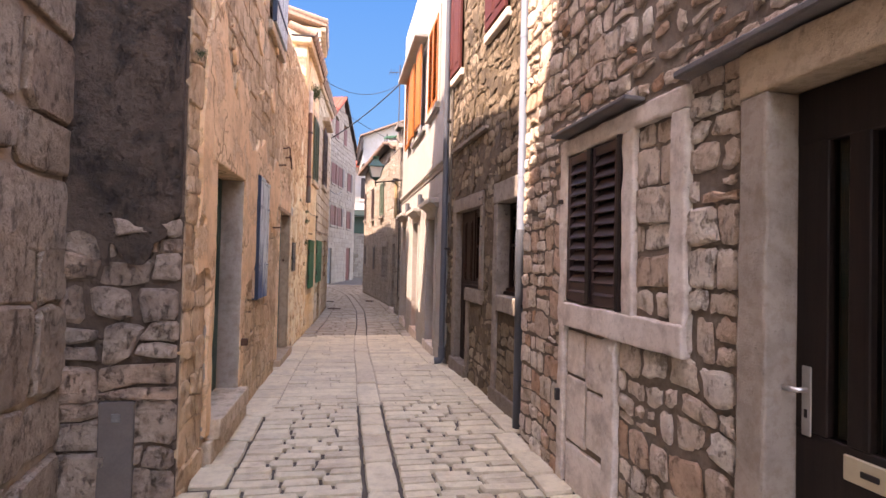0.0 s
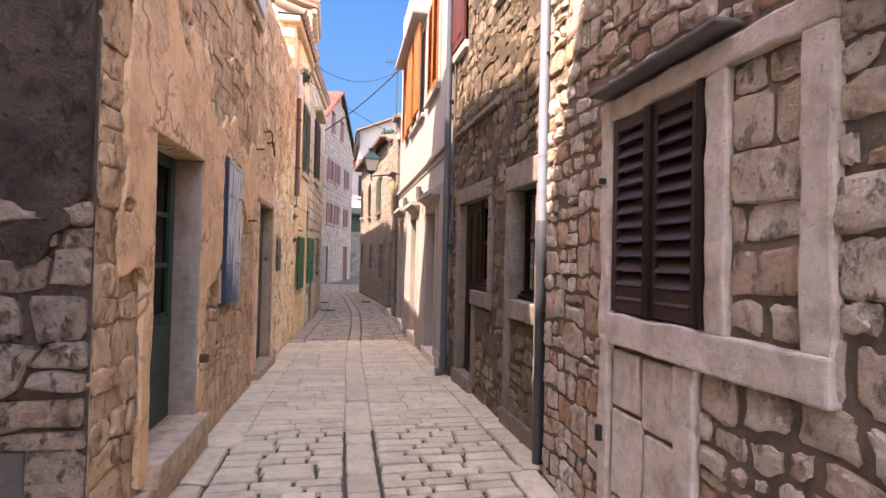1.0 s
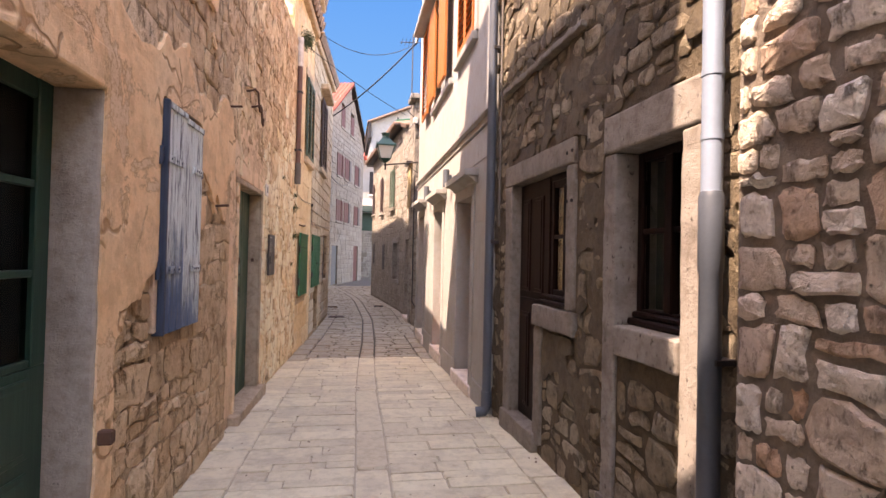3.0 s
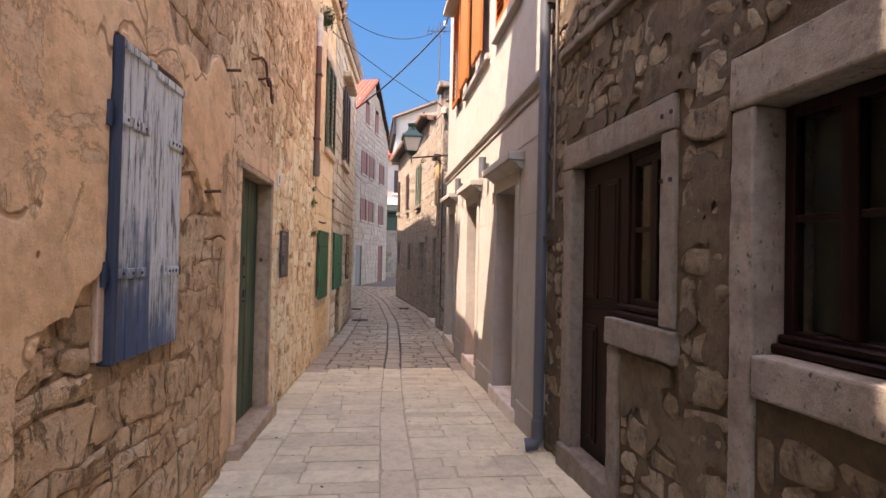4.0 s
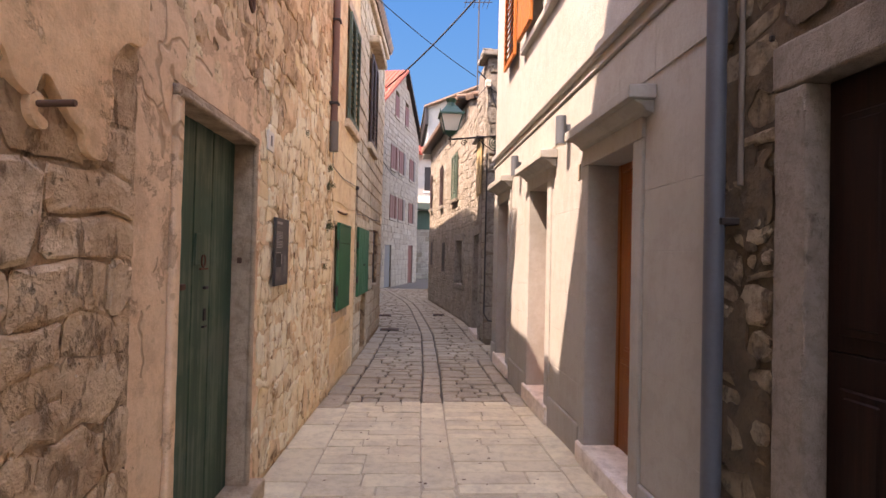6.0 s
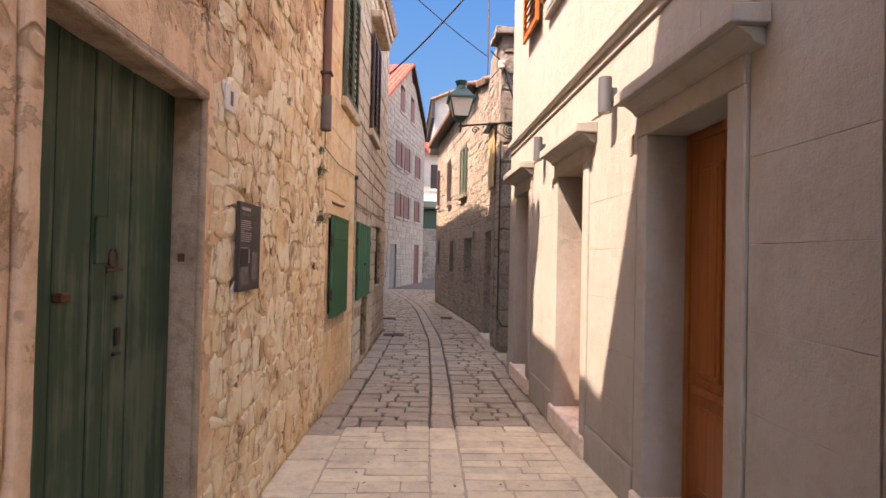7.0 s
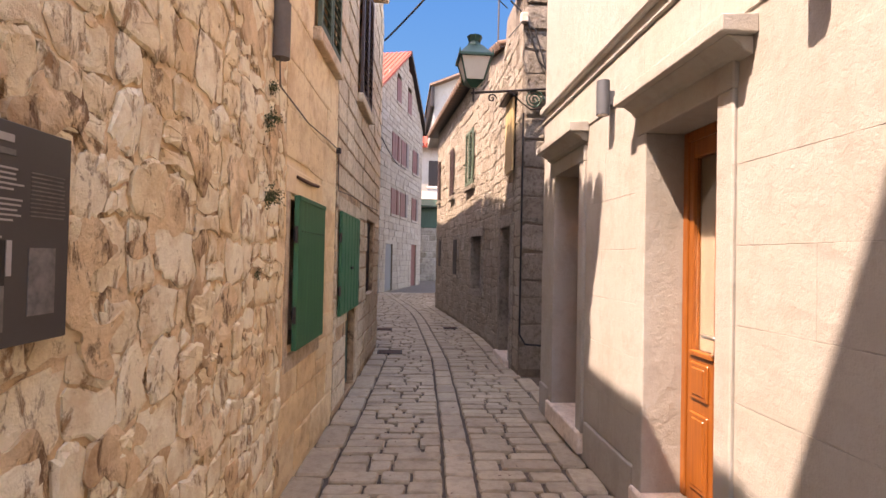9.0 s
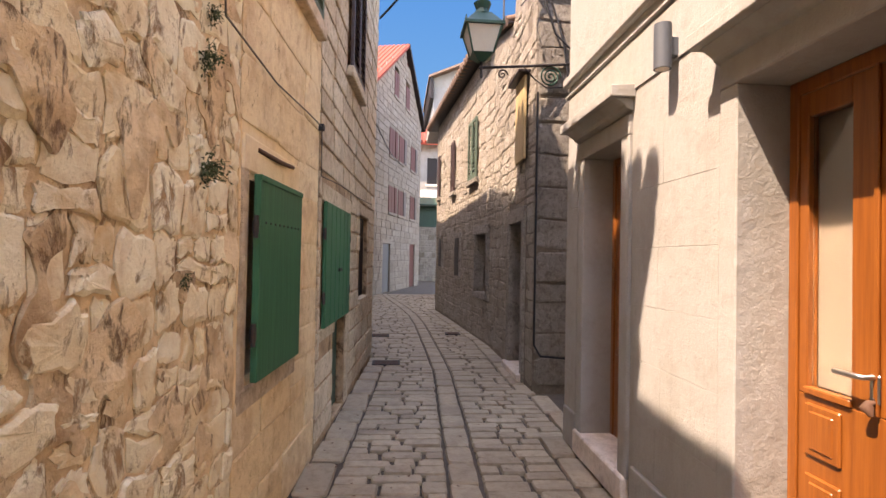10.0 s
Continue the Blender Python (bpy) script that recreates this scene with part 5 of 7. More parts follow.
def eave(name, face, z, s0, s1, out, mat=M_TILE_OLD, rise=0.0, cornice=True):
    """Overhanging eave: stone cornice or bare rafters, then a row of half-round tiles."""
    th = thing(name, face.at((s0 + s1) / 2, 0, z), "terracotta tile eave on a stone cornice" if cornice else "old brown tile eave over dark boards", "eave", kind="structure")
    for nm, mat_b, n1, a, b, bev in (("cornice", M_FRAME_WARM, out * 0.6, -0.12, 0.0, 0.02), ("board", M_ESPRESSO, out * 0.85, 0.002, 0.03, 0.004)):
        if nm == "cornice" and not cornice:
            continue
        bm = box_bm(s0, s1, -0.3, n1, z + a, z + b, bev)
        for v in bm.verts:
            v.co.z += rise * ((v.co.x - s0) / (s1 - s0) - 0.5)
        bit(nm, th, mat_b, bm, face)
    k = int((s1 - s0) / 0.2)
    for i in range(k):
        c = s0 + (i + 0.5) * (s1 - s0) / k
        zc = z + rise * ((i + 0.5) / k - 0.5)
        bit("roof_tile", th, mat, tube_bm([(c, -0.35, zc + (0.25 if cornice else 0.16)), (c, out, zc + 0.05)], [0.085, 0.1] if cornice else [0.07, 0.075], 8), face)
    return th


eave("eave_1", F_YELLOW, 5.88, -0.75, F_YELLOW.length, 0.17)
eave("eave_2", F_ASHLAR, 5.95, 0.0, F_ASHLAR.length + 0.2, 0.14, rise=0.35)

# ---- right side, near house ----
f = F_NEAR
door_4 = thing("door_4", f.at(f.s(1.1), 0, 0.12), "dark brown wooden door with glass strips and steel handle", "door", kind="structure")
s0, s1 = f.s(0.55), f.s(1.60)
# Jambs take the darker reveal material; the doorway's shade is put into the colour.
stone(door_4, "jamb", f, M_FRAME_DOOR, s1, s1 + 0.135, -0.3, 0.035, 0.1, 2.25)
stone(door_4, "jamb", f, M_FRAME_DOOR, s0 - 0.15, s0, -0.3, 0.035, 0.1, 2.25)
stone(door_4, "lintel", f, M_FRAME_WARM, s0 - 0.2, s1 + 0.135, -0.3, 0.04, 2.255, 2.43)
slab(door_4, "threshold", f, M_FRAME, s0, s1, -0.3, 0.05, 0.08, 0.17, 0.01)
slab(door_4, "rain_slab", f, M_SLATE, s0 - 0.2, f.s(2.06), -0.05, 0.10, 2.44, 2.475, 0.008, "projecting grey stone rain slab")
d = -0.105
slab(door_4, "bottom_panel", f, M_ESPRESSO, s0, s1, d - 0.05, d, 0.17, 1.01, 0.004)
posts = ((s0, s0 + 0.1), (s0 + 0.24, s0 + 0.34), (s1 - 0.27, s1 - 0.195), (s1 - 0.125, s1))
for a, b in posts:
    slab(door_4, "stile", f, M_ESPRESSO, a, b, d - 0.05, d + 0.002, 1.01, 2.25, 0.004)
slab(door_4, "top_rail", f, M_ESPRESSO, s0, s1, d - 0.05, d + 0.004, 2.05, 2.25, 0.004)
M_GLASS_DARK = glass_mat("door_glass", (0.75, 0.8, 0.78))
for (_, a), (b, _) in zip(posts, posts[1:]):
    p = slab(door_4, "pane", f, M_GLASS_DARK, a, b, d - 0.032, d - 0.026, 1.01, 2.05, 0)
    p.visible_shadow = False
    # Sheet behind each pane, near-black in place of the dark interior.
    slab(door_4, "blind", f, M_ROOM_DARK, a, b, d - 0.06, d - 0.052, 1.01, 2.05, 0)
lever(door_4, f, M_STEEL, s1 - 0.05, d + 0.002, 1.12, 1, 0.25)
slot = slab(door_4, "letter_slot", f, M_BRASS, s1 - 0.46, s1 - 0.19, d, d + 0.012, 0.9, 0.985, 0.004, "pale letter slot plate")
part("flap", box_bm(s1 - 0.31, s1 - 0.25, d + 0.01, d + 0.016, 0.93, 0.95, 0.002), M_IRON, slot, "", f.m)

window_7 = thing("window_7", f.at(f.s(2.95), 0, 1.3), "brown louvred shutters in a weathered stone frame", "window", kind="structure")
fr = [("jamb", 3.27, 3.36, 0.12, 2.44), ("jamb", 2.465, 2.575, 1.32, 2.32), ("jamb", 2.04, 2.155, 1.32, 2.32), ("sill", 2.04, 3.27, 1.17, 1.325), ("lintel", 2.04, 3.27, 2.32, 2.43), ("jamb", 2.62, 2.75, 0.1, 1.16)]
for nm, y0, y1, z0, z1 in fr:
    stone(window_7, nm, f, M_FRAME, f.s(y0), f.s(y1), -0.2, 0.04 if nm != "sill" else 0.05, z0, z1, amount=0.011)
slab(window_7, "rain_slab", f, M_SLATE, f.s(2.42), f.s(3.36), -0.05, 0.12, 2.46, 2.485, 0.006, "projecting grey stone slab over the window")
slab(window_7, "frame_post", f, M_ESPRESSO, f.s(2.576), f.s(2.612), -0.05, 0.052, 1.33, 2.32, 0.006)
a, b = f.s(2.615), f.s(3.26)
mid = (a + b) / 2
for q0, q1 in ((a, mid - 0.002), (mid + 0.002, b)):
    leaf = louvre_leaf(window_7, "shutter", f, M_LOUVRE, q0, q1, -0.012, 1.34, 2.31, 12, thick=0.04, stile=0.045)
    part("lower_rail", box_bm(q0 + 0.045, q1 - 0.045, -0.008, 0.024, 1.39, 1.47, 0.003), M_LOUVRE, leaf, "", f.m)
slab(window_7, "meeting_bar", f, M_ESPRESSO, mid - 0.025, mid + 0.025, 0.028, 0.05, 1.34, 2.31, 0.004)
for z in (0.7, 2.0):
    slab(window_7, "iron_pin", f, M_IRON, f.s(3.30), f.s(3.33), 0.035, 0.07, z - 0.05 * (z < 1), z + 0.03, 0.004)
# blind field beside the shutters and flat slabs of the walled-up doorway
for k, (y0, y1, z0, z1) in enumerate(((2.75, 3.0, 0.82, 1.14), (3.01, 3.26, 0.86, 1.14), (2.75, 2.98, 0.45, 0.80), (2.99, 3.26, 0.42, 0.84), (2.75, 3.26, 0.1, 0.40))):
    stone(wall_near, "infill_slab", f, M_FRAME, f.s(y0), f.s(y1) - 0.012, -0.02, 0.022, z0, z1)

downpipe_1 = thing("downpipe", f.at(f.s(4.355), -0.05, 0.1), "pale zinc downpipe standing in a dark iron foot pipe", "downpipe")
q = F_NEAR.s(4.355)
bit("pipe", downpipe_1, M_PIPE_PALE, tube_bm([(q, -0.05, 1.75), (q, -0.05, 5.85)], 0.041, 16), f)
bit("foot_pipe", downpipe_1, M_PIPE_DARK, tube_bm([(q, -0.05, 0.1), (q, -0.05, 1.55), (q, -0.05, 1.56), (q, -0.05, 1.86), (q, -0.05, 1.88)], [0.044, 0.044, 0.049, 0.049, 0.042], 16), f)
for z in (2.10, 2.36, 3.62):
    bit("collar", downpipe_1, M_PIPE_PALE, tube_bm([(q, -0.05, z - 0.012), (q, -0.05, z + 0.012)], 0.044, 16), f)
for z in (1.2, 3.1, 4.6):
    bit("clip", downpipe_1, M_IRON, box_bm(q - 0.05, q + 0.05, -0.16, -0.04, z - 0.012, z + 0.012, 0.003), f)

# ---- right side, house behind the downpipe ----
f = F_PIPE
window_8 = thing("window_8", f.at(f.s(4.73), 0, 1.1), "brown casement window in a pitted stone frame", "window", kind="structure")
s0, s1 = f.s(4.62), f.s(5.17)
stone(window_8, "jamb", f, M_FRAME_PITTED_SHADED, s0 - 0.18, s0, -0.3, 0.03, 0.1, 2.2)
stone(window_8, "jamb", f, M_FRAME_PITTED_SHADED, s1, s1 + 0.12, -0.3, 0.03, 0.1, 2.2)
stone(window_8, "lintel", f, M_FRAME_PITTED_SHADED, s0 - 0.19, s1 + 0.125, -0.3, 0.035, 2.205, 2.42)
stone(window_8, "sill", f, M_FRAME_PITTED_SHADED, s0, s1 - 0.02, -0.3, 0.045, 1.08, 1.24)
stone(wall_pipe, "footing", f, M_FRAME_SHADED, s0 - 0.18, s1 + 0.14, -0.05, 0.045, 0.05, 0.26)
d = -0.115
def casement(th, s0, s1, z0, z1, d, mat, cross, mull=None, curtain=None):
    for a, b, c, e in ((s0, s0 + 0.045, z0, z1), (s1 - 0.045, s1, z0, z1)):
        slab(th, "frame_post", f, mat, a, b, d - 0.05, d, c, e, 0.004)
    for c, e in ((z0, z0 + 0.05), (z1 - 0.05, z1)):
        slab(th, "frame_rail", f, mat, s0 + 0.045, s1 - 0.045, d - 0.05, d - 0.001, c, e, 0.004)
    m = mull or (s0 + s1) / 2
    slab(th, "mullion", f, mat, m - 0.03, m + 0.03, d - 0.045, d + 0.008, z0 + 0.05, z1 - 0.05, 0.004)
    for z in cross:
        slab(th, "glazing_bar", f, mat, s0 + 0.045, m - 0.03, d - 0.04, d - 0.004, z - 0.014, z + 0.014, 0.003)
        slab(th, "glazing_bar", f, mat, m + 0.03, s1 - 0.045, d - 0.04, d - 0.004, z - 0.014, z + 0.014, 0.003)
    zz = [z0 + 0.05, *cross, z1 - 0.05]
    for c, e in zip(zz, zz[1:]):
        for a, b in ((s0 + 0.045, m - 0.03), (m + 0.03, s1 - 0.045)):
            p = slab(th, "pane", f, M_GLASS, a, b, d - 0.026, d - 0.021, c, e, 0)
            p.visible_shadow = False
    # The default sheet is near-black, put in for the dark room.
    slab(th, "curtain", f, curtain or M_ROOM_DARK, s0 + 0.045, s1 - 0.045, d - 0.10, d - 0.09, z0 + 0.05, z1 - 0.05, 0)
casement(window_8, s0, s1, 1.28, 2.2, d, M_BROWN, [1.76])
slab(window_8, "inner_sill", f, M_BROWN, s0, s1, d - 0.02, d + 0.06, 1.242, 1.28, 0.008)
slab(window_8, "inner_sill", f, M_BROWN, s0, s1, d - 0.02, d + 0.03, 1.281, 1.315, 0.008)

door_5 = thing("door_5", f.at(f.s(6.3), 0, 0.2), "dark brown panelled door joined to a casement window", "door", kind="structure")
s0, sm, s1 = f.s(5.78), f.s(6.3), f.s(6.84)
stone(door_5, "jamb", f, M_FRAME_SHADED, s1, s1 + 0.15, -0.3, 0.03, 0.15, 2.23)
stone(door_5, "jamb", f, M_FRAME_SHADED, s0 - 0.11, s0, -0.3, 0.03, 1.255, 2.23)
stone(door_5, "lintel", f, M_FRAME_SHADED, s0 - 0.11, s1 + 0.16, -0.3, 0.035, 2.235, 2.41)
stone(door_5, "sill", f, M_FRAME_SHADED, s0 - 0.14, sm + 0.01, -0.3, 0.045, 1.09, 1.25)
stone(door_5, "jamb", f, M_FRAME_SHADED, sm - 0.12, sm, -0.3, 0.03, 0.2, 1.085)
stone(door_5, "threshold", f, M_FRAME_SHADED, sm - 0.05, s1 + 0.14, -0.3, 0.06, 0.1, 0.27)
d = -0.065
smid = f.s(6.30)
panelled(door_5, "door_leaf", f, M_BROWN, smid, s1, d, 1.27, 2.23, [(0.07, 0.41, 0.06, 0.86), (0.56, 0.9, 0.06, 0.86)])
panelled(door_5, "door_leaf", f, M_BROWN, sm - 0.002, s1, d, 0.27, 1.268, [(0.07, 0.41, 0.1, 0.88), (0.56, 0.9, 0.1, 0.88)])
slab(door_5, "post", f, M_BROWN, smid - 0.085, smid, d - 0.05, d + 0.012, 1.27, 2.23, 0.006)
casement(door_5, s0, smid - 0.087, 1.32, 2.185, d, M_BROWN, [1.765], mull=f.s(5.965), curtain=M_CURTAIN_GREY)
slab(door_5, "head_board", f, M_BROWN, s0, smid - 0.087, d - 0.05, d + 0.006, 2.187, 2.233, 0.005)
slab(door_5, "inner_sill", f, M_BROWN, s0, smid, d - 0.05, d + 0.07, 1.252, 1.29, 0.008)
slab(door_5, "inner_sill", f, M_BROWN, s0, smid, d - 0.05, d + 0.035, 1.291, 1.33, 0.01)
for y0, z0 in ((5.75, 2.30), (5.675, 2.305), (5.75, 1.975), (5.675, 1.975), (6.99, 2.44)):
    slab(door_5, "iron_pin", f, M_IRON, f.s(y0), f.s(y0) + 0.016, 0.028, 0.045, z0, z0 + 0.022, 0.003)
ledge = thing("stone_ledge", f.at(f.s(6.3), 0, 3.1), "narrow projecting stone ledge in the rubble wall", "ledge")
bit("slab", ledge, M_FRAME_SHADED, rough_block(f.s(5.55), f.s(7.07), -0.05, 0.06, 3.08, 3.13, 2.0, 0.012), f)

for i, (y0, y1) in enumerate(((6.75, 7.3), (5.0, 5.6))):
    w = thing("window_%d" % (9 + i), f.at(f.s(y0), 0, 4.2), "reddish brown upper shutters, closed", "window", kind="structure")
    ym = (y0 + y1) / 2
    for q0, q1 in ((y0 - 0.03, ym - 0.003), (ym + 0.003, y1 + 0.03)):
        leaf = slab(w, "shutter", f, M_RED_SHUTTER, f.s(q0), f.s(q1), 0.03, 0.07, 4.2, 5.4, 0.005)
        part("panel", box_bm(f.s(q0) + 0.05, f.s(q1) - 0.05, 0.068, 0.078, 4.3, 5.3, 0.006), M_RED_SHUTTER, leaf, "", f.m)
    slab(w, "sill", f, M_FRAME, f.s(y0) - 0.08, f.s(y1) + 0.08, -0.2, 0.06, 4.08, 4.18, 0.01)
downpipe_2 = thing("downpipe", f.at(f.length, 0.09, 0.1), "slate-blue painted downpipe with a cast foot", "downpipe")
q = f.s(7.25)
bit("pipe", downpipe_2, M_PIPE_DARK, tube_bm([(q, 0.095, 0.3), (q, 0.095, 5.75)], 0.042, 14), f)
bit("foot", downpipe_2, M_PIPE_DARK, tube_bm([(q, 0.095, 0.34), (q, 0.095, 0.2), (q, 0.12, 0.15), (q + 0.02, 0.19, 0.14)], [0.052, 0.052, 0.05, 0.05], 14), f)
bit("conduit", downpipe_2, M_CABLE_PALE, tube_bm([(q - 0.075, 0.03, 1.9), (q - 0.075, 0.03, 5.7)], 0.012, 8), f)
for z in (1.75, 3.6, 5.4):
    bit("clip", downpipe_2, M_IRON, box_bm(q - 0.055, q + 0.055, -0.02, 0.1, z - 0.015, z + 0.015, 0.003), f)

# ---- right side, white house ----
f = F_WHITE
def canopy(y0, y1, z):
    """Moulded stone hood over a door."""
    th = thing("door_hood", f.at(f.s((y0 + y1) / 2), 0, z), "moulded pale stone hood over a doorway", "door hood", "hoods over the white house doors")
    for nm, prof in (("moulding", [(0.0, z - 0.15), (0.05, z - 0.13), (0.06, z - 0.11), (0.12, z - 0.072), (0.0, z - 0.072)]), ("cap_slab", [(0.0, z - 0.071), (0.16, z - 0.071), (0.16, z - 0.0), (0.0, z + 0.012)])):
        bm = bmesh.new()
        ends = [[bm.verts.new((s, n, zz)) for n, zz in prof] for s in (f.s(y0) + 0.03 * (nm == "moulding"), f.s(y1) - 0.03 * (nm == "moulding"))]
        k = len(prof)
        for i in range(k):
            bm.faces.new((ends[0][i], ends[0][(i + 1) % k], ends[1][(i + 1) % k], ends[1][i]))
        bm.faces.new(ends[0][::-1])
        bm.faces.new(ends[1])
        bmesh.ops.recalc_face_normals(bm, faces=bm.faces[:])
        bmesh.ops.bevel(bm, geom=bm.edges[:], offset=0.005, segments=1, affect="EDGES")
        bit(nm, th, M_WHITE, bm, f)
    return th


for i, (y0, y1, zt, h0, h1, hz) in enumerate(((8.09, 8.84, 2.28, 7.85, 9.0, 2.55), (9.935, 10.63, 2.31, 9.69, 10.79, 2.57), (11.80, 12.49, 2.34, 11.64, 12.69, 2.64))):
    canopy(h0, h1, hz)
    th = thing("door_%d" % (6 + i), f.at(f.s((y0 + y1) / 2), 0, 0.1), ("varnished wooden door deep in a pale stone surround", "orange varnished door with a tall glass pane", "varnished wooden door in shade under its hood")[i], "door", kind="structure")
    s0, s1 = f.s(y0), f.s(y1)
    slab(th, "jamb", f, M_WHITE, s0 - 0.12, s0 - 0.001, -0.3, 0.025, 0.12, zt + 0.001, 0.006)
    slab(th, "jamb", f, M_WHITE, s1 + 0.001, s1 + 0.12, -0.3, 0.025, 0.05, zt + 0.001, 0.006)
    slab(th, "lintel", f, M_WHITE, s0 - 0.12, s1 + 0.12, -0.3, 0.027, zt + 0.002, zt + 0.13, 0.006)
    slab(th, "threshold", f, M_FRAME, s0 - 0.12, s1 + 0.12, -0.35, 0.05, 0.02, 0.2, 0.012, "pale stone doorstep")
    wood = M_ORANGE_WOOD
    d = -0.22
    slab(th, "frame_post", f, wood, s0, s0 + 0.05, d - 0.05, d + 0.01, 0.2, zt, 0.005)
    slab(th, "frame_post", f, wood, s1 - 0.05, s1, d - 0.05, d + 0.01, 0.2, zt, 0.005)
    slab(th, "frame_rail", f, wood, s0 + 0.05, s1 - 0.05, d - 0.05, d + 0.008, zt - 0.06, zt, 0.005)
    a, b = s0 + 0.05, s1 - 0.05
    if i == 1:
        g0, g1, gz = f.s(10.33), f.s(10.535), 1.055
        panelled(th, "door_leaf", f, wood, a, b, d, 0.2, gz - 0.03, [((g0 - a) / (b - a) + 0.06, (g1 - a) / (b - a), 0.71, 0.96), ((g0 - a) / (b - a) + 0.06, (g1 - a) / (b - a), 0.1, 0.62), (0.05, 0.25, 0.1, 0.8)])
        slab(th, "stile", f, wood, a, g0, d - 0.05, d, gz - 0.03, zt - 0.06, 0.004)
        slab(th, "stile", f, wood, g1, b, d - 0.05, d, gz - 0.03, zt - 0.06, 0.004)
        slab(th, "top_rail", f, wood, g0, g1, d - 0.05, d - 0.001, zt - 0.16, zt - 0.06, 0.004)
        slab(th, "bead", f, wood, g0 - 0.008, g1 + 0.008, d - 0.03, d + 0.014, gz - 0.028, gz, 0.004)
        slab(th, "astragal", f, wood, g0 - 0.12, g0 - 0.10, d, d + 0.014, gz - 0.03, zt - 0.06, 0.004)
        p = slab(th, "pane", f, M_PANE, g0, g1, d - 0.03, d - 0.024, gz, zt - 0.16, 0)
        p.visible_shadow = False
        slab(th, "blind", f, M_CURTAIN_PALE, g0, g1, d - 0.06, d - 0.05, gz, zt - 0.16, 0)
    else:
        panelled(th, "door_leaf", f, wood, a, b, d, 0.2, zt - 0.06, [(0.14, 0.46, 0.36, 0.93), (0.54, 0.86, 0.36, 0.93), (0.14, 0.86, 0.05, 0.28)])
        slab(th, "mid_rail", f, wood, a + 0.05, b - 0.05, d, d + 0.018, 0.83, 0.87, 0.006)
    hs = f.s(10.225) if i == 1 else s0 + 0.09
    lever(th, f, M_STEEL, hs, d + 0.004, 1.12 if i == 1 else 1.02, 1, 0.10 if i == 1 else 0.2)
    if i == 1:
        key = bit("key_bunch", th, M_RUST, tube_bm([(hs - 0.003, d, 1.075), (hs - 0.003, d + 0.035, 1.073), (hs, d + 0.04, 1.06), (hs - 0.015, d + 0.035, 1.03)], [0.006, 0.012, 0.022, 0.008], 8), f, "dark key fob hanging from the lock")

for y, z in ((9.34, 2.66), (11.153, 2.675)):
    lamp = thing("wall_lamp", f.at(f.s(y), 0, z - 0.118), "grey cylindrical up-and-down wall lamp", "wall lamp", "lamps on the white house")
    s = f.s(y)
    bit("body", lamp, M_LAMP_GREY, tube_bm([(s, 0.085, z - 0.118), (s, 0.085, z + 0.118)], 0.045, 20), f)
    bit("bracket", lamp, M_LAMP_GREY, box_bm(s - 0.022, s + 0.022, 0.0, 0.05, z - 0.05, z + 0.05, 0.004), f)
    bit("lens", lamp, M_FRAME, tube_bm([(s, 0.085, z - 0.1182), (s, 0.085, z - 0.115)], 0.036, 16), f)
M_BEIGE = plain_mat("beige_enamel", (0.30, 0.25, 0.185), (0.24, 0.195, 0.14), 0.5, 14, 0.05)
plate_1 = thing("bell_plate", f.at(f.s(9.08), 0, 2.2), "small beige plate on the pale wall", "plate")
bit("plate", plate_1, M_BEIGE, box_bm(f.s(9.05), f.s(9.10), 0, 0.015, 2.20, 2.33, 0.004), f)

course = thing("string_course", f.at(f.length / 2, 0, 3.0), "double moulded stone string course", "string course", kind="structure")
bit("moulding", course, M_WHITE, box_bm(0.0, f.length + 0.04, -0.02, 0.05, 3.05, 3.13, 0.015), f)
bit("moulding", course, M_WHITE, box_bm(0.0, f.length + 0.04, -0.02, 0.025, 2.95, 2.98, 0.008), f)
base_course = thing("plinth", f.at(f.length / 2, 0, 0.0), "low pale stone plinth", "plinth", kind="structure")
for y0, y1 in ((7.36, 7.97), (8.99, 9.82), (10.76, 11.62), (12.65, 12.94)):
    bit("block", base_course, M_WHITE, rough_block(f.s(y0), f.s(y1), -0.02, 0.022, 0.0, 0.3, y0, 0.003), f)
# dressed blocks of the front, with fine open joints
brng = random.Random(3)
zz = 0.31
while zz < 2.9:
    h = min(brng.uniform(0.28, 0.36), 2.93 - zz)
    for y0, y1 in ((7.37, 7.96), (9.0, 9.81), (10.77, 11.61), (12.66, 12.94)) if zz < 2.45 else ((7.37, 12.94),):
        y = y0
        while y < y1 - 0.01:
            w = brng.uniform(0.35, 0.7)
            w = y1 - y if y1 - y - w < 0.25 else w
            if not any(abs(y + w / 2 - c) < 0.62 + w / 2 and zz + h > 2.38 and zz < 2.6 for c in (8.45, 10.25, 12.1)):
                ob = bit("block", wall_white, M_WHITE, rough_block(f.s(y) + 0.0006, f.s(y + w) - 0.0006, -0.02, 0.009, zz + 0.0006, zz + h - 0.0006, y + zz, 0.002, bevel=0.0018), f)
            y += w
    zz += h

def board_leaf(th, s0, s1, n0, z0, z1, mat, boards=4):
    leaf = slab(th, "shutter", f, mat, s0, s1, n0, n0 + 0.03, z0, z1, 0.003)
    w = (s1 - s0) / boards
    for k in range(boards):
        part("board", box_bm(s0 + k * w + 0.004, s0 + (k + 1) * w - 0.004, n0 + 0.028, n0 + 0.038, z0 + 0.01, z1 - 0.01, 0.003), mat, leaf, "", f.m)
    return leaf


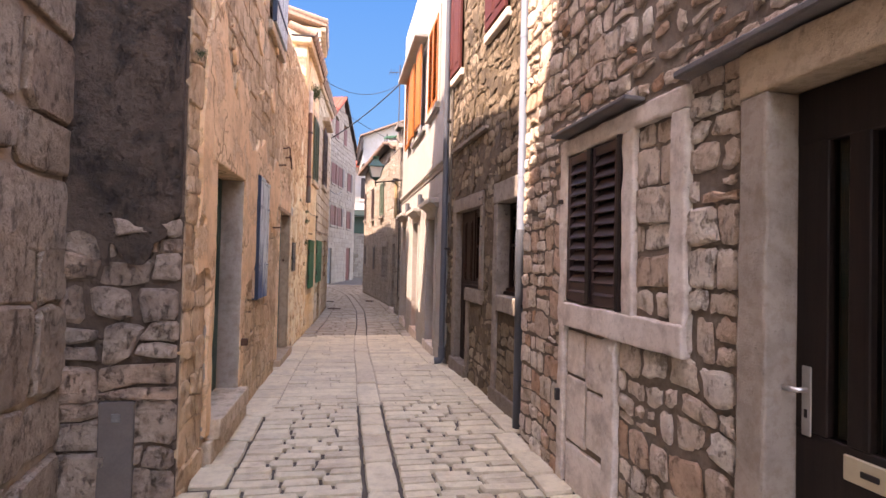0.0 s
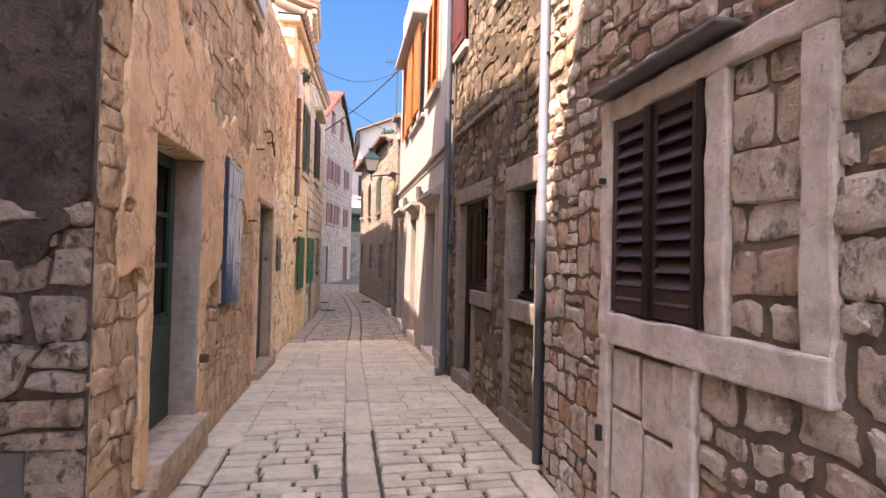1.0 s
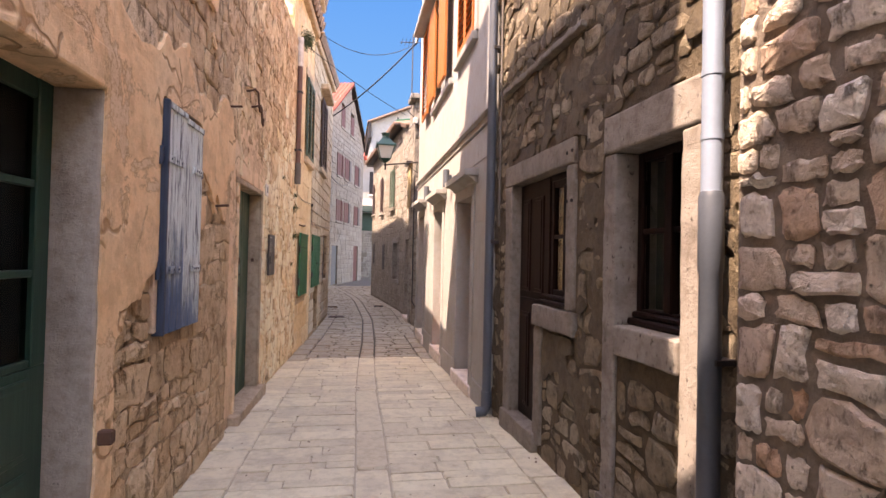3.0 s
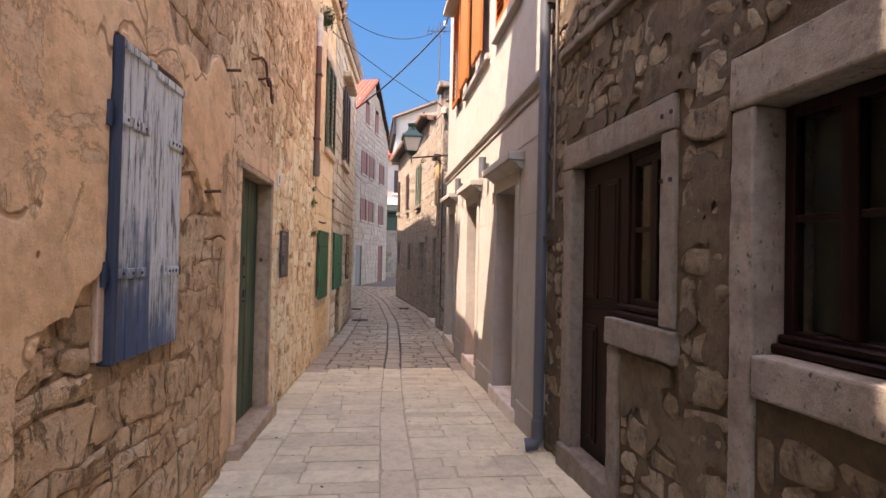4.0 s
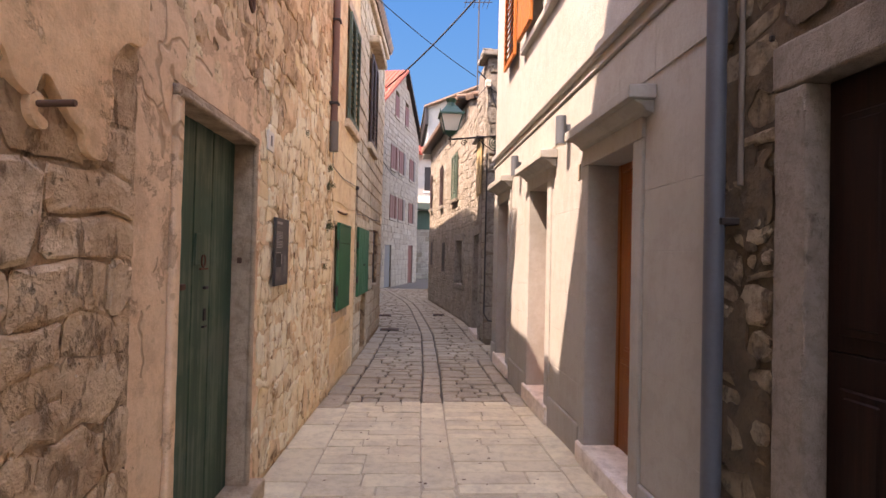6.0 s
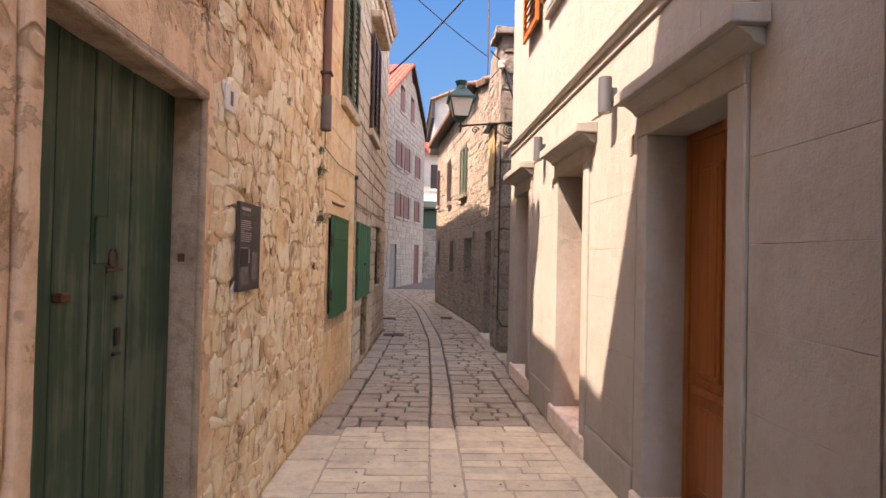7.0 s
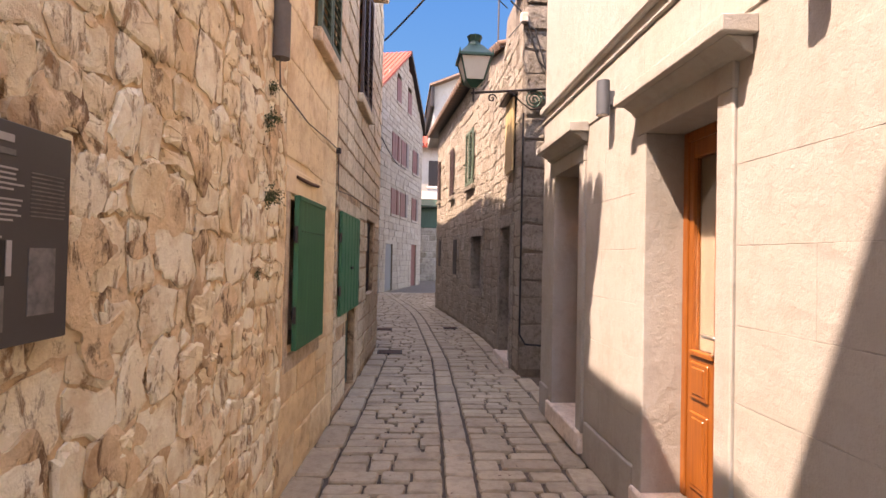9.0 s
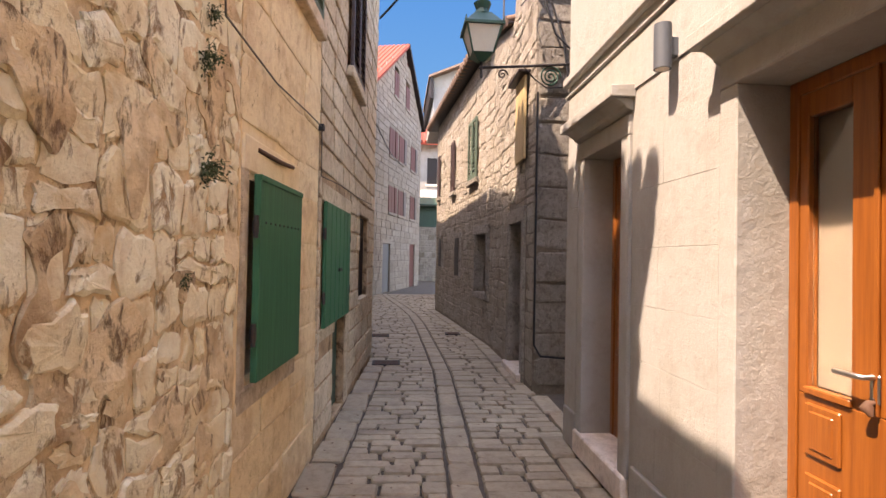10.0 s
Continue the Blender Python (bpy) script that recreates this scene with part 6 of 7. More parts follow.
w = thing("window_11", f.at(f.s(10.6), 0, 4.15), "orange shutters half open beside a white window", "window", kind="structure")
board_leaf(w, f.s(10.42), f.s(11.02), 0.08, 4.1, 5.62, M_ORANGE_PAINT)
board_leaf(w, f.s(9.45), f.s(10.0), 0.09, 4.1, 5.62, M_ORANGE_PAINT)
louvre_leaf(w, "shutter", f, M_ORANGE_PAINT, f.s(11.35), f.s(12.0), 0.05, 4.1, 5.7, 18)
slab(w, "sill", f, M_WHITE, f.s(9.4), f.s(11.1), -0.2, 0.06, 3.98, 4.06, 0.01)
slab(w, "window_frame", f, M_WHITE, f.s(10.1), f.s(10.2), -0.2, 0.03, 4.1, 5.65, 0.006)
slab(w, "hood", f, M_WHITE, f.s(9.35), f.s(12.1), -0.05, 0.26, 5.72, 5.80, 0.015)
w = thing("window_12", f.at(f.s(8.55), 0, 4.15), "orange-brown louvred shutter, closed, with a pale sill", "window", kind="structure")
louvre_leaf(w, "shutter", f, M_ORANGE_PAINT, f.s(8.12), f.s(8.54), 0.01, 4.16, 5.6, 17)
louvre_leaf(w, "shutter", f, M_ORANGE_PAINT, f.s(8.56), f.s(8.98), 0.01, 4.16, 5.6, 17)
slab(w, "sill", f, M_WHITE, f.s(8.02), f.s(9.08), -0.2, 0.07, 4.02, 4.12, 0.01)
slab(w, "jamb", f, M_WHITE, f.s(8.0), f.s(8.1), -0.2, 0.03, 4.12, 5.7, 0.006)
slab(w, "jamb", f, M_WHITE, f.s(9.0), f.s(9.1), -0.2, 0.03, 4.12, 5.7, 0.006)

# ---- house at the bend ----
f = F_BEND
door_9 = thing("door_9", f.at(f.s(15.4), 0, 0.0), "dark wooden door in a plain stone frame", "door", kind="structure")
s0, s1 = f.s(15.03), f.s(15.8)
stone(door_9, "jamb", f, M_STONE_GREY, s0 - 0.14, s0, -0.3, 0.04, 0.0, 2.03)
stone(door_9, "jamb", f, M_STONE_GREY, s1, s1 + 0.16, -0.3, 0.04, 0.0, 2.03)
stone(door_9, "lintel", f, M_STONE_GREY, s0 - 0.16, s1 + 0.18, -0.3, 0.045, 2.03, 2.22)
slab(door_9, "threshold", f, M_FRAME, s0 - 0.1, s1 + 0.1, -0.3, 0.1, 0.0, 0.1, 0.012)
panelled(door_9, "door_leaf", f, M_BROWN, s0, s1, -0.2, 0.1, 2.03, [(0.15, 0.85, 0.5, 0.93), (0.15, 0.85, 0.07, 0.42)])
window_13 = thing("window_13", f.at(f.s(15.2), 0, 2.8), "closed yellowed wooden shutter in the stone wall", "window", kind="structure")
M_YELLOWED = wood_mat("wood_yellowed", (0.5, 0.38, 0.2), (0.4, 0.28, 0.14), rough=0.7)
slab(window_13, "shutter", f, M_YELLOWED, f.s(14.85), f.s(15.35), 0.035, 0.07, 2.8, 3.85, 0.004)
slab(window_13, "hood", f, M_ESPRESSO, f.s(14.78), f.s(15.45), 0.0, 0.16, 3.86, 3.9, 0.01)
f = F_BEND2
window_14 = thing("window_14", f.at(f.s(18.2), 0, 0.95), "dark casement window in a stone frame", "window", kind="structure")
s0, s1 = f.s(17.75), f.s(18.65)
for nm, a, b, c, d in (("jamb", s0 - 0.12, s0, 0.9, 2.0), ("jamb", s1, s1 + 0.12, 0.9, 2.0), ("lintel", s0 - 0.16, s1 + 0.16, 2.0, 2.17), ("sill", s0 - 0.16, s1 + 0.16, 0.78, 0.9)):
    stone(window_14, nm, f, M_STONE_GREY, a, b, -0.3, 0.045, c, d)
casement(window_14, s0, s1, 0.9, 2.0, -0.2, M_BROWN, [1.45])
for i, (y0, y1, z0, z1, opened) in enumerate(((18.55, 19.27, 3.15, 4.34, True), (20.87, 21.28, 3.17, 4.38, False), (23.1, 23.4, 3.27, 4.43, False))):
    w = thing("window_%d" % (15 + i), f.at(f.s(y0), 0, z0), "green louvred shutters on the sunlit stone wall", "window", kind="structure")
    ym = (y0 + y1) / 2
    louvre_leaf(w, "shutter", f, M_GREYGREEN if i == 0 else M_LOUVRE, f.s(y0), f.s(ym) - 0.005, 0.04, z0, z1, 13)
    louvre_leaf(w, "shutter", f, M_GREYGREEN if i == 0 else M_LOUVRE, f.s(ym) + 0.005, f.s(y1), 0.04, z0, z1, 13)
    slab(w, "sill", f, M_STONE_GREY, f.s(y0) - 0.08, f.s(y1) + 0.08, -0.1, 0.1, z0 - 0.12, z0 - 0.02, 0.01)
for i, (y0, y1, z0, z1) in enumerate(((20.22, 20.66, 1.14, 2.0), (22.7, 23.05, 1.3, 2.06))):
    w = thing("window_%d" % (18 + i), f.at(f.s(y0), 0, z0), "small dark window high in the stone wall", "window", kind="structure")
    slab(w, "frame", f, M_STONE_GREY, f.s(y0) - 0.1, f.s(y1) + 0.1, -0.1, 0.045, z0 - 0.1, z1 + 0.12, 0.01)
    slab(w, "shutter", f, M_ESPRESSO, f.s(y0), f.s(y1), 0.03, 0.055, z0, z1, 0.004)
eave("eave_3", F_BEND, 5.17, F_BEND.s(15.86), F_BEND.length, 0.10, M_TILE_DARK, rise=0.42, cornice=False)
eave("eave_4", F_BEND2, 5.40, 0.0, F_BEND2.length + 0.5, 0.30, M_TILE_DARK, cornice=False)
roof_1 = thing("roof_1", (3.5, 19, 5.7), "old terracotta tile roof", "roof", kind="structure")
bit("roof_plane", roof_1, M_TILE_OLD, box_bm(2.05, 6.0, 17.3, 23.9, 5.3, 5.5, 0.02))
cap = thing("pier_cap", F_BENDEND.at(0.3, 0, 5.35), "flat stone cap on the wall pier", "wall cap")
bit("cap_slab", cap, M_STONE_GREY, rough_block(-0.12, 0.9, -0.5, 0.1, 5.3, 5.42, 4.0, 0.015), F_BENDEND)
conduit = thing("conduit", F_BENDEND.at(0.02, 0.05, 0.4), "thin dark conduit down the stone corner", "conduit")
bit("tube", conduit, M_CABLE, tube_bm([(0.0, 0.06, 3.5), (0.0, 0.06, 0.55), (0.08, 0.06, 0.42), (0.6, 0.06, 0.38)], 0.013, 8), F_BENDEND)

# ---- street lantern ----
LX, LY = 1.05, 14.2
lantern = thing("street_lantern", (LX, LY, 3.6), "green iron street lantern on a scrolled wall bracket", "street lamp")
def frustum(z0, r0, z1, r1, sides=4, turn=0.785):
    bm = bmesh.new()
    a = [bm.verts.new((LX + r0 * math.cos(turn + i * 2 * math.pi / sides), LY + r0 * math.sin(turn + i * 2 * math.pi / sides), z0)) for i in range(sides)]
    b = [bm.verts.new((LX + r1 * math.cos(turn + i * 2 * math.pi / sides), LY + r1 * math.sin(turn + i * 2 * math.pi / sides), z1)) for i in range(sides)]
    for i in range(sides):
        bm.faces.new((a[i], a[(i + 1) % sides], b[(i + 1) % sides], b[i]))
    bm.faces.new(a[::-1])
    bm.faces.new(b)
    return bm
bit("globe", lantern, M_MILK, frustum(3.8, 0.155, 4.07, 0.265), label="milky glass lantern body")
bit("cap", lantern, M_LANTERN, frustum(4.07, 0.31, 4.10, 0.31))
bit("hood", lantern, M_LANTERN, frustum(4.10, 0.29, 4.25, 0.12))
bit("crown", lantern, M_LANTERN, frustum(4.25, 0.10, 4.31, 0.07, 8))
bit("finial", lantern, M_LANTERN, frustum(4.31, 0.075, 4.38, 0.10, 8))
bit("base", lantern, M_LANTERN, frustum(3.72, 0.05, 3.8, 0.17))
for i in range(4):
    a = 0.785 + i * math.pi / 2
    bit("rib", lantern, M_LANTERN, tube_bm([(LX + 0.158 * math.cos(a), LY + 0.158 * math.sin(a), 3.79), (LX + 0.268 * math.cos(a), LY + 0.268 * math.sin(a), 4.08)], 0.011, 6))
    bit("knob", lantern, M_LANTERN, tube_bm([(LX + 0.29 * math.cos(a), LY + 0.29 * math.sin(a), 4.1), (LX + 0.29 * math.cos(a), LY + 0.29 * math.sin(a), 4.15)], [0.014, 0.006], 6))
bit("stem", lantern, M_IRON, tube_bm([(LX, LY, 3.55), (LX, LY, 3.74)], 0.014, 8))
bit("arm", lantern, M_IRON, tube_bm([(LX - 0.03, LY, 3.66), (LX + 0.5, LY + 0.13, 3.75), (2.15, 14.47, 3.86)], 0.016, 8))
def spiral(cx, cy, cz, r, turns, flip=1):
    return [(cx + flip * r * (1 - k / 40) * math.cos(k / 40 * turns * 2 * math.pi), cy, cz + r * (1 - k / 40) * math.sin(k / 40 * turns * 2 * math.pi)) for k in range(38)]
bit("scroll", lantern, M_LANTERN, tube_bm(spiral(1.9, 14.42, 3.68, 0.13, 3), 0.010, 6))
bit("scroll", lantern, M_IRON, tube_bm(spiral(1.30, 14.26, 3.62, 0.06, 1.6), 0.009, 6))
bit("scroll", lantern, M_IRON, tube_bm([(1.55, 14.3, 3.74), (1.7, 14.36, 3.62), (1.85, 14.4, 3.54), (2.1, 14.46, 3.58)], 0.009, 6))

# ---- far house with the gable, and what closes the view ----
F_FAR = Face((-0.94, 28.6), (1.3, 37.0), 1)
f = F_FAR
T_FAR = [(0, 8.4), (4.97, 11.65), (f.length, 8.75)]
far_wins = []
for r, (z0, z1) in enumerate(((6.0, 7.2), (3.5, 4.65))):
    for yc in (31.4, 32.95, 35.2):
        far_wins.append((f.s(yc - 0.42), f.s(yc + 0.42), z0, z1, r))
for yc in (31.95, 33.95):
    far_wins.append((f.s(yc - 0.35), f.s(yc + 0.35), 8.8, 9.9, 2))
far_doors = [(f.s(30.3), f.s(31.4), -0.05, 2.1), (f.s(34.9), f.s(36.0), -0.05, 2.2)]
wall_far = wall_mesh("wall_far", f, -0.1, T_FAR, [w[:4] for w in far_wins] + far_doors, M_MORTAR_PALE, thick=0.4)
wing = thing("wall_far_wing", (-0.94, 28.6, 0), "", "", kind="structure")
bit("side_wall", wing, M_MORTAR_GREY, box_bm(-6.0, -0.95, 28.62, 29.0, -0.1, 8.4))
for i, (a, b, z0, z1, r) in enumerate(far_wins):
    w = thing("window_%d" % (20 + i), f.at(a, 0, z0), "dark red-brown shutters on a pale stone house", "window", kind="structure")
    m = (a + b) / 2
    slab(w, "shutter", f, M_RED_SHUTTER, a, m - 0.01, -0.06, 0.03, z0, z1, 0.006)
    slab(w, "shutter", f, M_RED_SHUTTER, m + 0.01, b, -0.06, 0.03, z0, z1, 0.006)
    if r < 2:
        slab(w, "open_leaf", f, M_LOUVRE if i % 3 else M_RED_SHUTTER, b + 0.02, b + 0.40, 0.02, 0.06, z0, z1, 0.006)
    slab(w, "sill", f, M_STONE_PALE, a - 0.1, b + 0.1, -0.1, 0.08, z0 - 0.14, z0 - 0.02, 0.01)
for i, (a, b, z0, z1) in enumerate(far_doors):
    d = thing("door_%d" % (10 + i), f.at(a, 0, 0), ("grey board door in the stone house", "red-brown board door in the stone house")[i], "door", kind="structure")
    slab(d, "door_leaf", f, (M_LAMP_GREY, M_RED_SHUTTER)[i], a, b, -0.12, -0.05, 0.0, z1, 0.006)
    slab(d, "lintel", f, M_STONE_PALE, a - 0.15, b + 0.15, -0.2, 0.03, z1, z1 + 0.2, 0.01)
roof_2 = thing("roof_2", (0, 32, 10), "bright orange-red tile roof of the gabled house", "roof", kind="structure")
def roof_plane(p0, p1, p2, p3, thick=0.15):
    bm = bmesh.new()
    top = [bm.verts.new(p) for p in (p0, p1, p2, p3)]
    low = [bm.verts.new(Vector(p) - Vector((0, 0, thick))) for p in (p0, p1, p2, p3)]
    bm.faces.new(top)
    bm.faces.new(low[::-1])
    for i in range(4):
        bm.faces.new((top[i], low[i], low[(i + 1) % 4], top[(i + 1) % 4]))
    return bm
e0, e1, e2 = f.at(-0.25, 0.2, 8.3), f.at(4.97, 0.2, 11.82), f.at(f.length + 0.25, 0.2, 8.7)
back = -f.n * 9
def rolls(th, a, b, along, count, mat):
    """Half-round tile rows running from eave to ridge, side by side along the roof."""
    for k in range(count):
        q = along * ((k + 0.5) / count)
        bit("tile_row", th, mat, tube_bm([a + q, b + q], 0.045, 6))
bit("roof_plane", roof_2, M_TILE, roof_plane(e0, e1, e1 + back, e0 + back))
bit("roof_plane", roof_2, M_TILE, roof_plane(e1, e2, e2 + back, e1 + back))
rolls(roof_2, e0, e1, back * 0.6, 24, M_TILE)
bit("verge", roof_2, M_ESPRESSO, roof_plane(e1 + f.n * 0.02 + Vector((0, 0, 0.04)), e2 + f.n * 0.02 + Vector((0, 0, 0.04)), e2 - f.n * 0.25 + Vector((0, 0, 0.04)), e1 - f.n * 0.25 + Vector((0, 0, 0.04)), 0.22))

closing = thing("house_closing", (2.6, 42, 0), "pale plastered house with a terracotta roof beyond the bend", "house")
bit("wall", closing, M_WHITE, box_bm(0.6, 9.0, 42.0, 46.0, 4.6, 9.0))
bit("stone_base", closing, M_STONE_GREY, box_bm(0.5, 9.0, 41.9, 46.0, -0.1, 4.6))
bit("roof", closing, M_TILE, roof_plane((0.2, 41.4, 8.9), (9, 41.4, 8.9), (9, 46, 11), (0.2, 46, 11)))
for k in range(16):
    bit("tile_row", closing, M_TILE, tube_bm([(0.3 + k * 0.3, 41.35, 8.96), (0.3 + k * 0.3, 46, 11.06)], 0.1, 6))
win = bit("window", closing, M_ESPRESSO, box_bm(1.95, 2.6, 41.95, 42.05, 6.3, 8.0, 0.01))
part("window_frame", box_bm(1.85, 2.7, 41.93, 42.02, 6.15, 6.3, 0.01), M_FRAME, win)
bit("awning", closing, M_GREEN_DARK, roof_plane((1.2, 41.0, 4.9), (3.6, 41.0, 4.9), (3.6, 41.9, 5.4), (1.2, 41.9, 5.4), 0.08))
bit("awning_board", closing, M_FRAME, box_bm(1.2, 3.6, 41.85, 41.98, 5.4, 5.9, 0.02))
bit("door", closing, M_GREEN_DARK, box_bm(1.3, 3.2, 41.86, 41.95, 3.5, 4.85, 0.01))
for k in range(9):
    for j in range(11):
        x0 = 0.55 + j * 0.45 + (k % 2) * 0.2
        bit("stone", closing, M_STONE_GREY, box_bm(x0, x0 + 0.42, 41.86, 41.93, k * 0.38, k * 0.38 + 0.34, 0.02))

upper = thing("house_above", (3.0, 27, 0), "white plastered house with grey eaves above the bend", "house")
bit("wall", upper, M_WHITE, box_bm(1.75, 6.0, 26.2, 30.0, -0.1, 6.4))
bit("upper_wall", upper, M_WHITE, box_bm(1.26, 6.0, 26.0, 30.0, 6.3, 7.6))
bit("gable_wall", upper, M_WHITE, roof_plane((1.27, 26.01, 7.66), (4.2, 26.01, 8.9), (4.2, 29.9, 8.9), (1.27, 29.9, 7.66), 0.5))
bit("roof", upper, M_TILE_OLD, roof_plane((1.08, 25.7, 7.66), (4.2, 25.7, 9.0), (4.2, 30, 9.0), (1.08, 30, 7.66), 0.07))
bit("eave_board", upper, M_ESPRESSO, box_bm(1.13, 1.25, 25.75, 30.0, 6.88, 7.6, 0.02))
terrace = thing("terrace_awning", (2.6, 22.8, 5.75), "small green awning on a roof terrace frame", "awning")
bit("canvas", terrace, M_GREEN_SHUTTER, roof_plane((2.05, 22.2, 6.85), (3.4, 22.2, 7.05), (3.4, 23.4, 7.25), (2.05, 23.4, 7.05), 0.06))
for x, y in ((2.1, 22.25), (3.3, 22.25), (2.1, 23.3)):
    bit("post", terrace, M_IRON, tube_bm([(x, y, 5.45), (x, y, 6.95)], 0.03, 8))
antenna = thing("antenna", (2.0, 20.0, 5.8), "thin metal television antenna on the roof", "antenna")
bit("mast", antenna, M_IRON, tube_bm([(2.15, 18.5, 5.45), (2.15, 18.5, 8.6)], 0.018, 6))
bit("boom", antenna, M_IRON, tube_bm([(1.75, 18.5, 8.3), (2.5, 18.5, 8.35)], 0.012, 6))
for k in range(6):
    bit("element", antenna, M_IRON, tube_bm([(1.8 + k * 0.12, 18.2, 8.31), (1.8 + k * 0.12, 18.8, 8.31)], 0.007, 5))

# stone side of the yellow house seen above the low wall, with its roof
side_y = thing("house_upper_side", (-1.2, 11.1, 5.0), "", "", kind="structure")
bit("side_wall", side_y, M_FRAME_WARM, box_bm(-5.0, -0.66, 10.45, 11.3, 4.6, 6.1))
bit("front_wall", side_y, M_STONE_YELLOW, box_bm(-1.0, -0.625, 10.47, 11.04, 4.95, 5.85, 0.01))
for k in range(7):
    for j in range(5):
        x1 = -0.64 - j * 0.5 - (k % 2) * 0.2
        bit("stone", side_y, M_STONE_OCHRE, rough_block(x1 - 0.46, x1, 10.41, 10.47, 4.75 + k * 0.19, 4.75 + k * 0.19 + 0.17, k + j, 0.01))

dormer = thing("roof_dormer", (-1.3, 13.3, 5.7), "pinkish rendered roof dormer with old tile eaves", "dormer")
bit("wall", dormer, M_FRAME_WARM, box_bm(-2.4, -0.47, 12.68, 14.2, 5.6, 7.12))
for k in range(6):
    bit("course", dormer, M_STONE_OCHRE, rough_block(-2.35, -0.46 + 0.01 * (k % 2), 12.64, 12.70, 5.7 + k * 0.235, 5.91 + k * 0.235, k, 0.014))
bit("roof_plane", dormer, M_TILE_OLD, roof_plane((-0.33, 12.5, 7.18), (-0.33, 14.3, 7.18), (-2.6, 14.3, 7.75), (-2.6, 12.5, 7.75), 0.10))
bit("eave_board", dormer, M_FRAME_WARM, box_bm(-0.46, -0.35, 12.56, 14.25, 6.98, 7.09, 0.01))
for k in range(9):
    y = 12.56 + k * 0.2
    bit("roof_tile", dormer, M_TILE_OLD, tube_bm([(-0.31, y, 7.20), (-2.6, y, 7.78)], [0.085, 0.07], 6))

# ---- cables ----
def cable(label, pts, r, mat=M_CABLE):
    th = thing("overhead_cable", pts[0], label, "cable")
    bit("wire", th, mat, tube_bm(pts, r, 6))
    return th


def sag(a, b, drop, n=14):
    a, b = Vector(a), Vector(b)
    return [tuple(a.lerp(b, i / n) - Vector((0, 0, drop * 4 * (i / n) * (1 - i / n)))) for i in range(n + 1)]


cable("thick black overhead cable across the alley", sag((1.66, 13.9, 6.38), (-0.2, 16.95, 5.42), 0.10), 0.018)
cable("thin black overhead cable across the alley", sag((1.66, 13.9, 6.38), (-0.3, 12.6, 5.8), 0.32), 0.007)
cable("thin grey overhead cable to the stone pier", sag((-0.5, 12.2, 5.36), (1.52, 14.45, 4.9), 0.06), 0.007)
cable("thin black cable over the far houses", sag((-0.3, 17.2, 3.9), (0.4, 31.5, 5.7), 0.3), 0.012)
bracket = thing("cable_bracket", F_WHITE.at(F_WHITE.length, 0, 6.3), "iron cable bracket at the house corner", "bracket")
bit("arm", bracket, M_IRON, tube_bm([(1.66, 12.9, 6.1), (1.66, 13.3, 6.35), (1.66, 13.92, 6.4)], 0.018, 8))
bit("insulator", bracket, M_FRAME, tube_bm([(1.66, 13.88, 6.38), (1.66, 13.88, 6.48)], 0.03, 8))
f = F_YELLOW
wire = thing("wall_cable", f.at(f.s(11.8), 0, 2.5), "thin grey cable clipped across the house fronts", "cable")
bit("wire", wire, M_CABLE_PALE, tube_bm([F_OCHRE.at(F_OCHRE.s(10.72), 0.05, 2.68), F_OCHRE.at(F_OCHRE.s(10.74), 0.05, 2.52), f.at(f.s(11.5), 0.03, 2.50), f.at(f.s(12.2), 0.03, 2.53), f.at(f.s(12.62), 0.03, 2.54), f.at(f.s(12.63), 0.03, 2.16), F_ASHLAR.at(F_ASHLAR.s(13.4), 0.04, 2.2), F_ASHLAR.at(F_ASHLAR.s(14.6), 0.04, 2.22), F_ASHLAR.at(F_ASHLAR.s(16.0), 0.04, 2.28)], 0.005, 6))
bit("clip", wire, M_IRON, box_bm(f.s(12.59), f.s(12.64), 0.0, 0.05, 2.51, 2.56, 0.004), f)
f = F_BENDEND
tangle = thing("wall_cable", f.at(0.2, 0.05, 4.5), "tangle of black cables on the stone pier", "cable")
bit("wire", tangle, M_CABLE, tube_bm([f.at(-0.2, 0.06, 5.0), f.at(0.02, 0.06, 4.8), f.at(0.1, 0.05, 4.5), f.at(0.2, 0.06, 4.2), f.at(0.42, 0.05, 4.0)], 0.012, 6))
bit("wire", tangle, M_CABLE, tube_bm([f.at(-0.22, 0.07, 4.5), f.at(-0.02, 0.07, 4.75), f.at(0.14, 0.07, 4.62), f.at(0.3, 0.05, 4.1), f.at(0.36, 0.05, 3.7)], 0.010, 6))
bit("insulator", tangle, M_FRAME, box_bm(-0.06, 0.04, 0.0, 0.09, 4.72, 4.85, 0.01), f)

